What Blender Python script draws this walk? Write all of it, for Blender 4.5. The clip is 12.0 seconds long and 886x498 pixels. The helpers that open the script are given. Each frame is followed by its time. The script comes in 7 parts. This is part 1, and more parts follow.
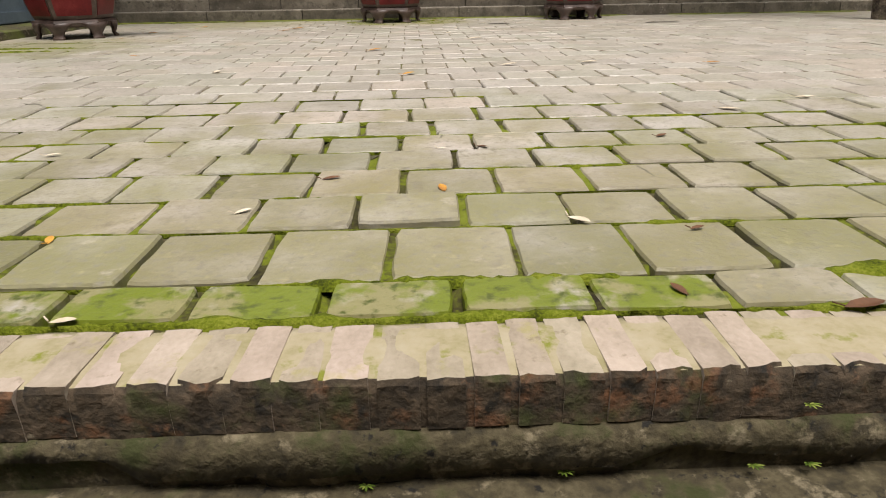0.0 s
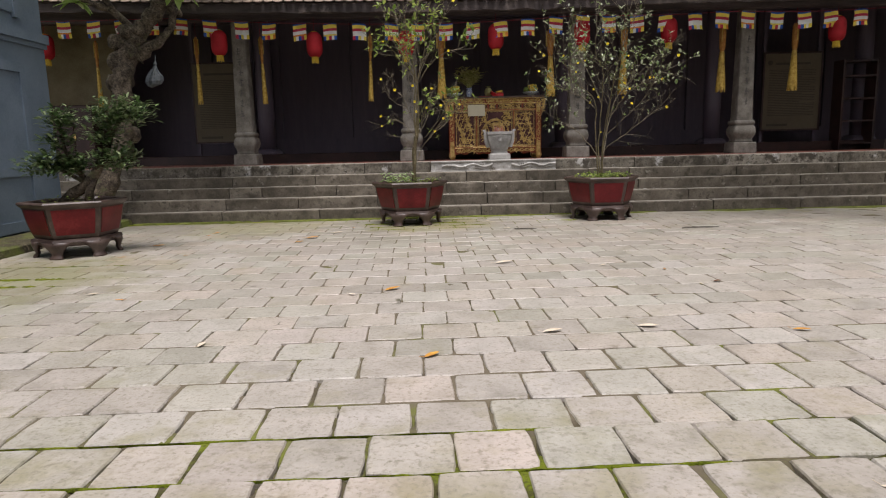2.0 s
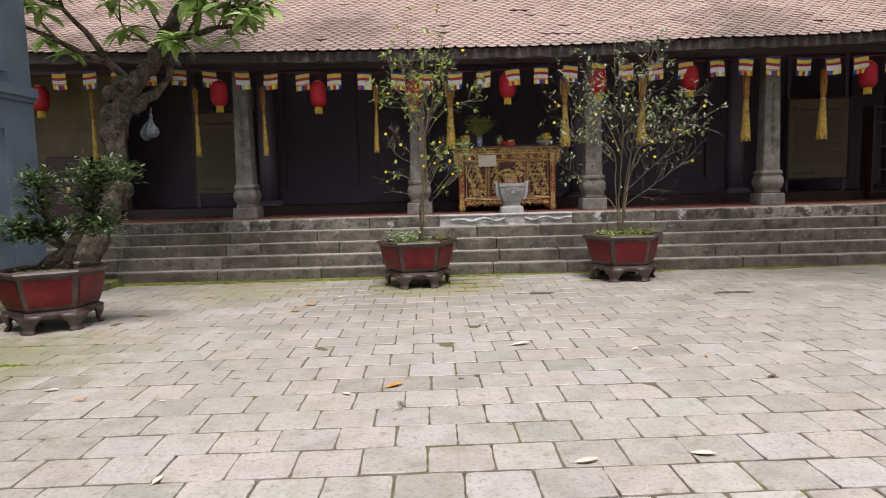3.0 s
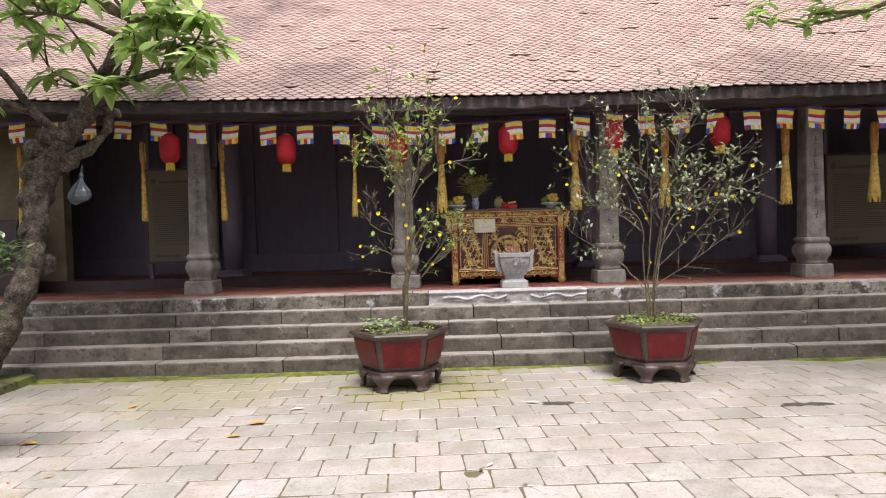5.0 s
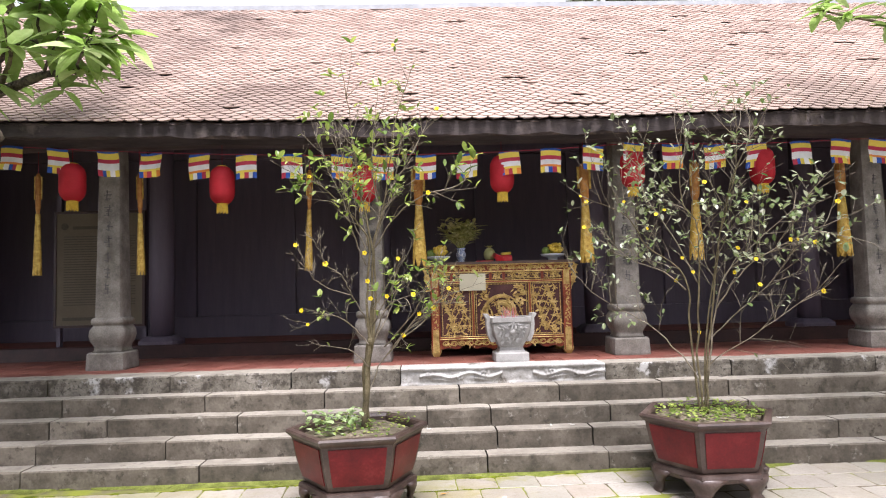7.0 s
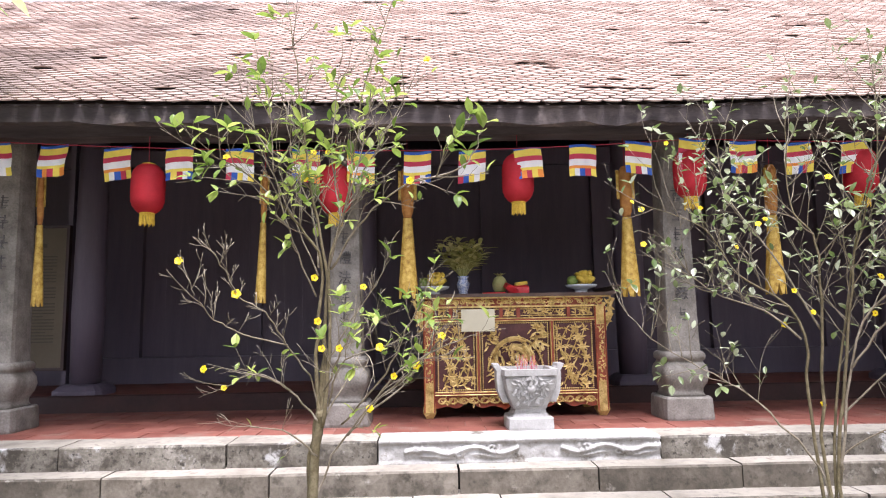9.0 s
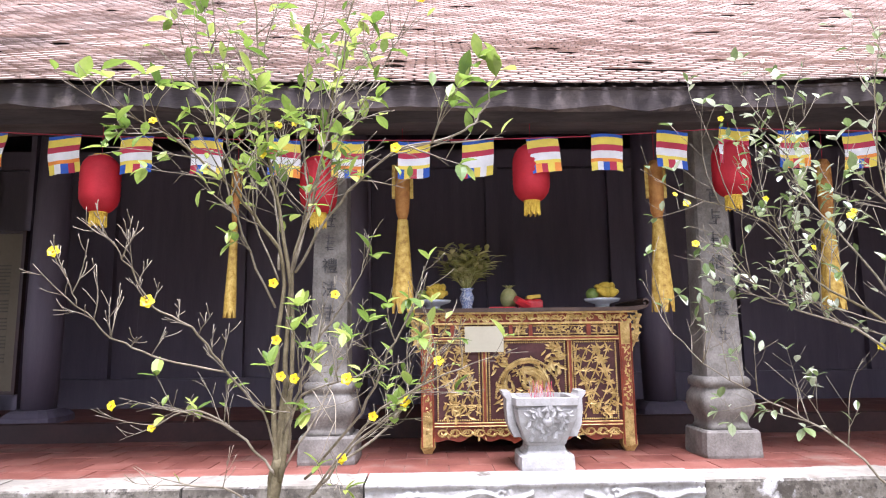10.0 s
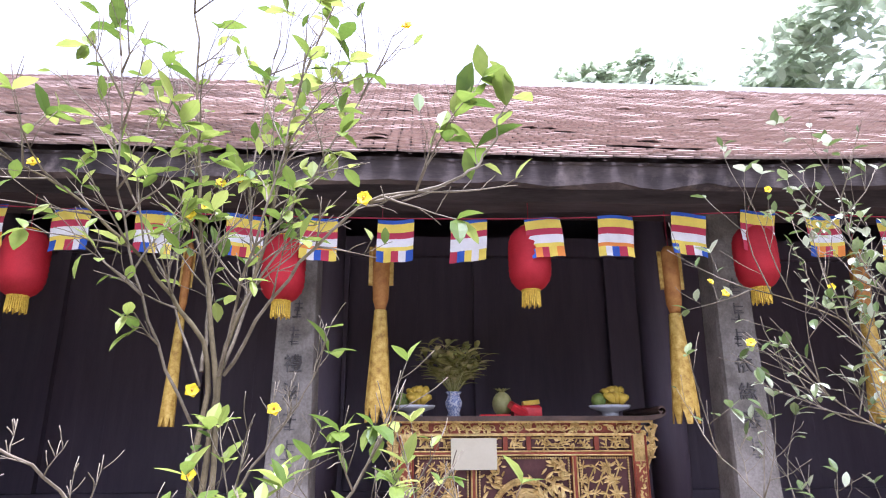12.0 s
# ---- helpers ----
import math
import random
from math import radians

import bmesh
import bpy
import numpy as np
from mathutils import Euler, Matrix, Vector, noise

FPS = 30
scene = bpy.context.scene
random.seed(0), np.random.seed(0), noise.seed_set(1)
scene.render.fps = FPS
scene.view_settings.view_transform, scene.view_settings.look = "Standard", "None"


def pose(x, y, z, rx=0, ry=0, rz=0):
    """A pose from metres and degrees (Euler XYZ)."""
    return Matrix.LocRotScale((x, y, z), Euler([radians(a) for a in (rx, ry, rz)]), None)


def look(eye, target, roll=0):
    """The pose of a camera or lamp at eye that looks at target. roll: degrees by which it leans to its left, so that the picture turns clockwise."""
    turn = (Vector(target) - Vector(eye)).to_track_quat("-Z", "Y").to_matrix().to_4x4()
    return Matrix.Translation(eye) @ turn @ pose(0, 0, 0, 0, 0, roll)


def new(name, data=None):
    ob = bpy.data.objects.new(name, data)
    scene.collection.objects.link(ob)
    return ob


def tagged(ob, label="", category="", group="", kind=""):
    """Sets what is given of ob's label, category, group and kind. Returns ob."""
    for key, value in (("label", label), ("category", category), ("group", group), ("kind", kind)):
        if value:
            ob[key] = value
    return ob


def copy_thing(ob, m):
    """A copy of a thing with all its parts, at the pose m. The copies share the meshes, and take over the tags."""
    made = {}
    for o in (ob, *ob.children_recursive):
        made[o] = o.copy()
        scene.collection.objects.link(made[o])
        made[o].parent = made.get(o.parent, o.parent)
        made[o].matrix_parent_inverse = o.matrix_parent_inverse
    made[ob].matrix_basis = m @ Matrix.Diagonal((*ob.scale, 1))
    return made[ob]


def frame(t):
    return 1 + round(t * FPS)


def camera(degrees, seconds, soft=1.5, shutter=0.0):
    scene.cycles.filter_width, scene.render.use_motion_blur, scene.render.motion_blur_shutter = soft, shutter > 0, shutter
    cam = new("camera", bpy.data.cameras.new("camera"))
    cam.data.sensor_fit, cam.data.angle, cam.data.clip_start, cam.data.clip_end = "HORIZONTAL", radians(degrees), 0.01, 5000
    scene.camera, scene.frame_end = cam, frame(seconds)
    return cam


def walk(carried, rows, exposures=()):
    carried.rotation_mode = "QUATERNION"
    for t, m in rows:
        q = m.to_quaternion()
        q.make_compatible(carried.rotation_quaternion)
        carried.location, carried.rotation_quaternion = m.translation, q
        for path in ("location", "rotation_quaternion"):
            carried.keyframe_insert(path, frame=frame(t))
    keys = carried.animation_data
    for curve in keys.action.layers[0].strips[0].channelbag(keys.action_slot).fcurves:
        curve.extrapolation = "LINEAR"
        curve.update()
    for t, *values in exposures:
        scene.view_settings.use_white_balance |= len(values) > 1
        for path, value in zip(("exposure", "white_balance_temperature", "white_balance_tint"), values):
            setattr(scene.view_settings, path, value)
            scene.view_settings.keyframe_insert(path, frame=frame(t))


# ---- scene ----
cam = camera(69.6, 12.0, soft=1.1)
PATH = [
    (0, (-0.313, 1.15, 0.543), (-0.268, 2.992, -0.234), -0.9),
    (0.5, (-0.342, 1.395, 0.69), (-0.307, 3.274, 0.01), -1.1),
    (1, (-0.312, 1.66, 0.847), (-0.288, 3.579, 0.284), -1.3),
    (1.5, (-0.338, 1.899, 0.976), (-0.325, 3.856, 0.562), -1.4),
    (2, (-0.341, 2.148, 1.059), (-0.34, 4.122, 0.737), -1.4),
    (2.5, (-0.314, 2.455, 1.198), (-0.325, 4.436, 0.926), -1.5),
    (3, (-0.331, 2.8, 1.305), (-0.357, 4.789, 1.096), -1.6),
    (5, (-0.294, 4.379, 1.571), (-0.295, 6.378, 1.515), -1.6),
    (5.5, (-0.279, 4.83, 1.568), (-0.281, 6.83, 1.57), -1.6),
    (6, (-0.303, 5.269, 1.583), (-0.265, 7.268, 1.626), -1.5),
    (6.5, (-0.267, 5.722, 1.58), (-0.201, 7.719, 1.674), -1.5),
    (7, (-0.252, 6.147, 1.577), (-0.19, 8.142, 1.698), -1.5),
    (9, (-0.145, 7.789, 1.636), (-0.092, 9.776, 1.858), -0.9),
    (9.5, (-0.086, 8.171, 1.645), (-0.042, 10.154, 1.904), -0.8),
    (10, (-0.11, 8.523, 1.639), (-0.066, 10.503, 1.917), -0.7),
    (10.5, (-0.077, 8.839, 1.644), (-0.026, 10.817, 1.935), -0.5),
    (11, (-0.076, 9.066, 1.672), (-0.029, 11.035, 2.018), -0.5),
    (11.5, (-0.101, 9.131, 1.703), (-0.026, 11.079, 2.149), -0.3),
    (12, (-0.105, 9.128, 1.724), (-0.009, 11.043, 2.294), -0.2),
]
EXPOSURE = [(0, 0.52, 6850, 12), (0.6, 0.22, 6950, 15), (1, 0.03, 6950, 15), (1.5, 0.15, 6750, 15), (2, 0.36, 6450, 16), (3, 0.57, 6250, 18), (5, 1.04, 6250, 20), (7, 1.48, 6150, 19), (9, 1.82, 5950, 21), (10, 2.08, 5700, 23), (11, 2.4, 5450, 26), (11.5, 2.2, 5400, 27), (12, 1.95, 5450, 29)]
walk(cam, [(t, look(eye, target, roll)) for t, eye, target, roll in PATH], EXPOSURE)

# ---- daylight: a bright overcast sky ----
world = bpy.data.worlds.new("sky")
scene.world = world
world.use_nodes = True
wn = world.node_tree
sky = wn.nodes.new("ShaderNodeTexSky")
sky.sky_type = "NISHITA"
sky.sun_disc = False
sky.sun_elevation, sky.sun_rotation = radians(72), radians(166)
hue = wn.nodes.new("ShaderNodeHueSaturation")
hue.inputs["Saturation"].default_value = 0.15
wn.links.new(sky.outputs[0], hue.inputs["Color"])
wn.links.new(hue.outputs[0], wn.nodes["Background"].inputs[0])
wn.nodes["Background"].inputs[1].default_value = 0.15
sun = new("sun", bpy.data.lights.new("sun", "SUN"))
sun.data.energy, sun.data.angle, sun.data.color = 3.4, radians(25), (1.0, 0.97, 0.93)
sun.matrix_world = look((2.0, 2.8, 20), (0.5, 9, 0))


# ---- mesh helpers ----
class Shape:
    """Vertices, faces and material numbers of one mesh."""

    def __init__(self):
        self.v, self.f, self.m = [], [], []

    def add(self, verts, faces, m=0):
        n = len(self.v)
        self.v += [tuple(p) for p in verts]
        self.f += [tuple(n + i for i in face) for face in faces]
        self.m += [m] * len(faces)
        return self

    def box(self, a, b, m=0, taper=0.0):
        (x0, y0, z0), (x1, y1, z1) = a, b
        t = taper
        v = [(x0, y0, z0), (x1, y0, z0), (x1, y1, z0), (x0, y1, z0), (x0 + t, y0 + t, z1), (x1 - t, y0 + t, z1), (x1 - t, y1 - t, z1), (x0 + t, y1 - t, z1)]
        return self.add(v, [(3, 2, 1, 0), (4, 5, 6, 7), (0, 1, 5, 4), (1, 2, 6, 5), (2, 3, 7, 6), (3, 0, 4, 7)], m)

    def slab(self, a, b, r=0.01, m=0):
        """A box with chamfered upper edges."""
        (x0, y0, z0), (x1, y1, z1) = a, b
        return self.rings([[(x0, y0, z0), (x1, y0, z0), (x1, y1, z0), (x0, y1, z0)], [(x0, y0, z1 - r), (x1, y0, z1 - r), (x1, y1, z1 - r), (x0, y1, z1 - r)],
                           [(x0 + r, y0 + r, z1), (x1 - r, y0 + r, z1), (x1 - r, y1 - r, z1), (x0 + r, y1 - r, z1)]], True, m)

    def rings(self, rings, caps=True, m=0):
        n, v, f = len(rings[0]), [], []
        for ring in rings:
            v += ring
        for i in range(len(rings) - 1):
            for j in range(n):
                k = (j + 1) % n
                f.append((i * n + j, i * n + k, i * n + n + k, i * n + n + j))
        if caps:
            f.append(tuple(reversed(range(n))))
            f.append(tuple(range(len(v) - n, len(v))))
        return self.add(v, f, m)

    def tube(self, path, radii, n=6, m=0, caps=True):
        path = [Vector(p) for p in path]
        out, side = [], None
        for i, p in enumerate(path):
            d = (path[min(i + 1, len(path) - 1)] - path[max(i - 1, 0)]).normalized()
            if side is None:
                side = d.orthogonal().normalized()
            side = (side - d * side.dot(d))
            side = side.normalized() if side.length > 1e-6 else d.orthogonal().normalized()
            up = d.cross(side)
            r = radii[i] if isinstance(radii, (list, tuple)) else radii
            out.append([tuple(p + (side * math.cos(6.28319 * k / n) + up * math.sin(6.28319 * k / n)) * r) for k in range(n)])
        return self.rings(out, caps, m)

    def lathe(self, profile, n=24, centre=(0, 0), m=0, turn=0.0, square=0.0):
        """Rings of (radius, height); square 1 makes them squares with rounded corners."""
        out = []
        for r, z in profile:
            ring = []
            for k in range(n):
                a = 6.28319 * k / n + turn
                c, s = math.cos(a), math.sin(a)
                q = 1.0
                if square:
                    p = 2 + 8 * square
                    q = (abs(c) ** p + abs(s) ** p) ** (-1 / p)
                ring.append((centre[0] + r * q * c, centre[1] + r * q * s, z))
            out.append(ring)
        return self.rings(out, True, m)

    def leaf(self, at, along, up, length, width, fold=0.25, m=0, curl=0.2):
        """A pointed leaf of eight faces, folded along its midrib."""
        along = Vector(along).normalized()
        side = along.cross(Vector(up))
        side = side.normalized() if side.length > 1e-5 else along.orthogonal().normalized()
        nrm = side.cross(along)
        at = Vector(at)
        v = []
        for t, w in ((0.0, 0.06), (0.28, 0.85), (0.6, 1.0), (0.85, 0.55), (1.0, 0.02)):
            mid = at + along * (length * t) - nrm * (curl * length * t * t)
            v += [mid - side * (w * width / 2) + nrm * (fold * w * width / 2), mid, mid + side * (w * width / 2) + nrm * (fold * w * width / 2)]
        f = []
        for i in range(4):
            for j in range(2):
                a = i * 3 + j
                f.append((a, a + 1, a + 4, a + 3))
        return self.add(v, f, m)

    def sphere(self, c, r, n=8, k=5, m=0):
        sx, sy, sz = r if isinstance(r, tuple) else (r, r, r)
        rings_ = []
        for i in range(k + 1):
            a = math.pi * (i + 0.02) / (k + 0.04)
            rings_.append([(c[0] + sx * math.sin(a) * math.cos(6.28319 * j / n), c[1] + sy * math.sin(a) * math.sin(6.28319 * j / n), c[2] - sz * math.cos(a)) for j in range(n)])
        return self.rings(rings_, True, m)

    def mesh(self, name, mats, smooth=False):
        me = bpy.data.meshes.new(name)
        me.from_pydata(self.v, [], self.f)
        for mm in mats:
            me.materials.append(mm)
        if len(mats) > 1:
            me.polygons.foreach_set("material_index", self.m)
        if smooth:
            me.polygons.foreach_set("use_smooth", [True] * len(self.f))
        me.update()
        return me


def mats_of(material):
    return list(material) if isinstance(material, (list, tuple)) else [material]


def part(name, shape, material, parent=None, label="", smooth=False, at=None):
    me = shape if isinstance(shape, bpy.types.Mesh) else shape.mesh(name, mats_of(material), smooth)
    ob = new(name, me)
    if parent is not None:
        ob.parent = parent
    if at is not None:
        ob.matrix_basis = at
    if label:
        ob["label"] = label
    return ob


def thing(name, label, category, at=(0, 0, 0), group="", kind="", turn=0.0):
    ob = new(name)
    ob.empty_display_size = 0.1
    ob.matrix_basis = pose(*at, 0, 0, turn)
    return tagged(ob, label, category, group, kind)


# ---- materials ----
def material(name, stops, rough=0.8, scale=6.0, fine=60.0, bump=0.2, metal=0.0, island=0.0, spec=0.4, stretch=(1, 1, 1), fine_amount=0.3, world_space=True):
    """Colour over a noise ramp, with fine grain, relief and a random shift for each object."""
    mat = bpy.data.materials.new(name)
    mat.use_nodes = True
    nt = mat.node_tree
    b = nt.nodes["Principled BSDF"]
    geo = nt.nodes.new("ShaderNodeNewGeometry")
    mp = nt.nodes.new("ShaderNodeMapping")
    mp.inputs["Scale"].default_value = stretch
    if world_space:
        nt.links.new(geo.outputs["Position"], mp.inputs["Vector"])
    else:
        co = nt.nodes.new("ShaderNodeTexCoord")
        nt.links.new(co.outputs["Object"], mp.inputs["Vector"])
    n1 = nt.nodes.new("ShaderNodeTexNoise")
    n1.inputs["Scale"].default_value, n1.inputs["Detail"].default_value, n1.inputs["Roughness"].default_value = scale, 6, 0.6
    n2 = nt.nodes.new("ShaderNodeTexNoise")
    n2.inputs["Scale"].default_value, n2.inputs["Detail"].default_value = fine, 4
    for n in (n1, n2):
        nt.links.new(mp.outputs[0], n.inputs["Vector"])
    ramp = nt.nodes.new("ShaderNodeValToRGB")
    el = ramp.color_ramp.elements
    while len(el) < len(stops):
        el.new(0.5)
    for e, (p, c) in zip(el, stops):
        e.position, e.color = p, (*c, 1)
    mixer = nt.nodes.new("ShaderNodeMath")
    mixer.operation = "MULTIPLY_ADD"
    mixer.inputs[1].default_value = fine_amount
    nt.links.new(n2.outputs["Fac"], mixer.inputs[0])
    sub = nt.nodes.new("ShaderNodeMath")
    sub.operation = "SUBTRACT"
    nt.links.new(n1.outputs["Fac"], sub.inputs[0])
    sub.inputs[1].default_value = fine_amount / 2
    nt.links.new(sub.outputs[0], mixer.inputs[2])
    fac = mixer.outputs[0]
    if island:
        info = nt.nodes.new("ShaderNodeObjectInfo")
        addr = nt.nodes.new("ShaderNodeMath")
        addr.operation = "ADD"
        nt.links.new(info.outputs["Random"], addr.inputs[0])
        nt.links.new(geo.outputs["Random Per Island"], addr.inputs[1])
        fr = nt.nodes.new("ShaderNodeMath")
        fr.operation = "FRACT"
        nt.links.new(addr.outputs[0], fr.inputs[0])
        sh = nt.nodes.new("ShaderNodeMath")
        sh.operation = "MULTIPLY_ADD"
        sh.inputs[1].default_value = island
        nt.links.new(fr.outputs[0], sh.inputs[0])
        s2 = nt.nodes.new("ShaderNodeMath")
        s2.operation = "SUBTRACT"
        nt.links.new(fac, s2.inputs[0])
        s2.inputs[1].default_value = island / 2
        nt.links.new(s2.outputs[0], sh.inputs[2])
        fac = sh.outputs[0]
    nt.links.new(fac, ramp.inputs[0])
    nt.links.new(ramp.outputs[0], b.inputs["Base Color"])
    b.inputs["Roughness"].default_value = rough
    b.inputs["Metallic"].default_value = metal
    b.inputs["Specular IOR Level"].default_value = spec
    if bump:
        bp = nt.nodes.new("ShaderNodeBump")
        bp.inputs["Strength"].default_value, bp.inputs["Distance"].default_value = bump, 0.01
        nt.links.new(mixer.outputs[0], bp.inputs["Height"])
        nt.links.new(bp.outputs[0], b.inputs["Normal"])
    return mat


def patches(mat, colour, scale, low, high, rough=None, along=None, detail=8.0):
    """Lays irregular patches (moss, lime, dirt, painted light and shade) over a material; along: (axis, from, to) thins
    them out over that stretch.
    """
    nt = mat.node_tree
    b = nt.nodes["Principled BSDF"]
    geo = nt.nodes.new("ShaderNodeNewGeometry")
    n = nt.nodes.new("ShaderNodeTexNoise")
    n.inputs["Scale"].default_value, n.inputs["Detail"].default_value, n.inputs["Roughness"].default_value = scale, detail, 0.65
    nt.links.new(geo.outputs["Position"], n.inputs["Vector"])
    val = n.outputs["Fac"]
    if along:
        sep = nt.nodes.new("ShaderNodeSeparateXYZ")
        nt.links.new(geo.outputs["Position"], sep.inputs[0])
        mr = nt.nodes.new("ShaderNodeMapRange")
        mr.inputs["From Min"].default_value, mr.inputs["From Max"].default_value = along[1], along[2]
        mr.inputs["To Min"].default_value, mr.inputs["To Max"].default_value = 0.0, -0.3
        nt.links.new(sep.outputs["XYZ".index(along[0])], mr.inputs["Value"])
        ad = nt.nodes.new("ShaderNodeMath")
        ad.operation = "ADD"
        nt.links.new(val, ad.inputs[0])
        nt.links.new(mr.outputs[0], ad.inputs[1])
        val = ad.outputs[0]
    r = nt.nodes.new("ShaderNodeMapRange")
    r.inputs["From Min"].default_value, r.inputs["From Max"].default_value = low, high
    nt.links.new(val, r.inputs["Value"])
    mx = nt.nodes.new("ShaderNodeMix")
    mx.data_type = "RGBA"
    old = b.inputs["Base Color"].links[0].from_socket
    nt.links.new(r.outputs[0], mx.inputs["Factor"])
    nt.links.new(old, mx.inputs["A"])
    mx.inputs["B"].default_value = (*colour, 1)
    nt.links.new(mx.outputs["Result"], b.inputs["Base Color"])
    return mat


def round_stain(mat, centre, radius, colour):
    """A ragged stain about a place on the ground."""
    nt = mat.node_tree
    b = nt.nodes["Principled BSDF"]
    geo = nt.nodes.new("ShaderNodeNewGeometry")
    dist = nt.nodes.new("ShaderNodeVectorMath")
    dist.operation = "DISTANCE"
    dist.inputs[1].default_value = centre
    nt.links.new(geo.outputs["Position"], dist.inputs[0])
    n = nt.nodes.new("ShaderNodeTexNoise")
    n.inputs["Scale"].default_value, n.inputs["Detail"].default_value, n.inputs["Roughness"].default_value = 3.0, 8, 0.7
    nt.links.new(geo.outputs["Position"], n.inputs["Vector"])
    ad = nt.nodes.new("ShaderNodeMath")
    ad.operation = "MULTIPLY_ADD"
    ad.inputs[1].default_value = -2.2 * radius
    nt.links.new(n.outputs["Fac"], ad.inputs[0])
    nt.links.new(dist.outputs["Value"], ad.inputs[2])
    r = nt.nodes.new("ShaderNodeMapRange")
    r.inputs["From Min"].default_value, r.inputs["From Max"].default_value = -0.1 * radius, -0.75 * radius
    r.inputs["To Max"].default_value = 0.6
    nt.links.new(ad.outputs[0], r.inputs["Value"])
    mx = nt.nodes.new("ShaderNodeMix")
    mx.data_type = "RGBA"
    nt.links.new(r.outputs[0], mx.inputs["Factor"])
    nt.links.new(b.inputs["Base Color"].links[0].from_socket, mx.inputs["A"])
    mx.inputs["B"].default_value = (*colour, 1)
    nt.links.new(mx.outputs["Result"], b.inputs["Base Color"])
    return mat


def per_piece(mat, tints):
    """Multiplies the colour by a tint of its own for each tile or block."""
    nt = mat.node_tree
    b = nt.nodes["Principled BSDF"]
    geo = nt.nodes.new("ShaderNodeNewGeometry")
    info = nt.nodes.new("ShaderNodeObjectInfo")
    ad = nt.nodes.new("ShaderNodeMath")
    ad.operation = "MULTIPLY_ADD"
    ad.inputs[1].default_value = 7.31
    nt.links.new(info.outputs["Random"], ad.inputs[0])
    nt.links.new(geo.outputs["Random Per Island"], ad.inputs[2])
    fr = nt.nodes.new("ShaderNodeMath")
    fr.operation = "FRACT"
    nt.links.new(ad.outputs[0], fr.inputs[0])
    ramp = nt.nodes.new("ShaderNodeValToRGB")
    el = ramp.color_ramp.elements
    while len(el) < len(tints):
        el.new(0.5)
    for k, (e, c) in enumerate(zip(el, tints)):
        e.position, e.color = k / (len(tints) - 1), (*c, 1)
    nt.links.new(fr.outputs[0], ramp.inputs[0])
    mx = nt.nodes.new("ShaderNodeMix")
    mx.data_type, mx.blend_type = "RGBA", "MULTIPLY"
    mx.inputs["Factor"].default_value = 1.0
    nt.links.new(b.inputs["Base Color"].links[0].from_socket, mx.inputs["A"])
    nt.links.new(ramp.outputs[0], mx.inputs["B"])
    nt.links.new(mx.outputs["Result"], b.inputs["Base Color"])
    return mat


def cracks(mat, scale, width, colour):
    """Thin wandering cracks, here and there."""
    nt = mat.node_tree
    b = nt.nodes["Principled BSDF"]
    geo = nt.nodes.new("ShaderNodeNewGeometry")
    wob = nt.nodes.new("ShaderNodeTexNoise")
    wob.inputs["Scale"].default_value, wob.inputs["Detail"].default_value = 5.0, 2
    nt.links.new(geo.outputs["Position"], wob.inputs["Vector"])
    add = nt.nodes.new("ShaderNodeVectorMath")
    add.operation = "MULTIPLY_ADD"
    add.inputs[1].default_value = (0.16, 0.16, 0.16)
    nt.links.new(wob.outputs["Color"], add.inputs[0])
    nt.links.new(geo.outputs["Position"], add.inputs[2])
    vo = nt.nodes.new("ShaderNodeTexVoronoi")
    vo.feature = "DISTANCE_TO_EDGE"
    vo.inputs["Scale"].default_value = scale
    nt.links.new(add.outputs[0], vo.inputs["Vector"])
    line = nt.nodes.new("ShaderNodeMapRange")
    line.inputs["From Min"].default_value, line.inputs["From Max"].default_value = width * 0.4, width
    line.inputs["To Min"].default_value, line.inputs["To Max"].default_value = 1.0, 0.0
    nt.links.new(vo.outputs["Distance"], line.inputs["Value"])
    area = nt.nodes.new("ShaderNodeTexNoise")
    area.inputs["Scale"].default_value = 1.9
    nt.links.new(geo.outputs["Position"], area.inputs["Vector"])
    mask = nt.nodes.new("ShaderNodeMapRange")
    mask.inputs["From Min"].default_value, mask.inputs["From Max"].default_value = 0.66, 0.69
    nt.links.new(area.outputs["Fac"], mask.inputs["Value"])
    both = nt.nodes.new("ShaderNodeMath")
    both.operation = "MULTIPLY"
    nt.links.new(line.outputs[0], both.inputs[0])
    nt.links.new(mask.outputs[0], both.inputs[1])
    mx = nt.nodes.new("ShaderNodeMix")
    mx.data_type = "RGBA"
    nt.links.new(both.outputs[0], mx.inputs["Factor"])
    nt.links.new(b.inputs["Base Color"].links[0].from_socket, mx.inputs["A"])
    mx.inputs["B"].default_value = (*colour, 1)
    nt.links.new(mx.outputs["Result"], b.inputs["Base Color"])
    return mat


def translucent(mat, amount=0.35):
    nt = mat.node_tree
    b = nt.nodes["Principled BSDF"]
    t = nt.nodes.new("ShaderNodeBsdfTranslucent")
    nt.links.new(b.inputs["Base Color"].links[0].from_socket, t.inputs["Color"])
    mx = nt.nodes.new("ShaderNodeMixShader")
    mx.inputs[0].default_value = amount
    nt.links.new(b.outputs[0], mx.inputs[1])
    nt.links.new(t.outputs[0], mx.inputs[2])
    nt.links.new(mx.outputs[0], nt.nodes["Material Output"].inputs["Surface"])
    return mat


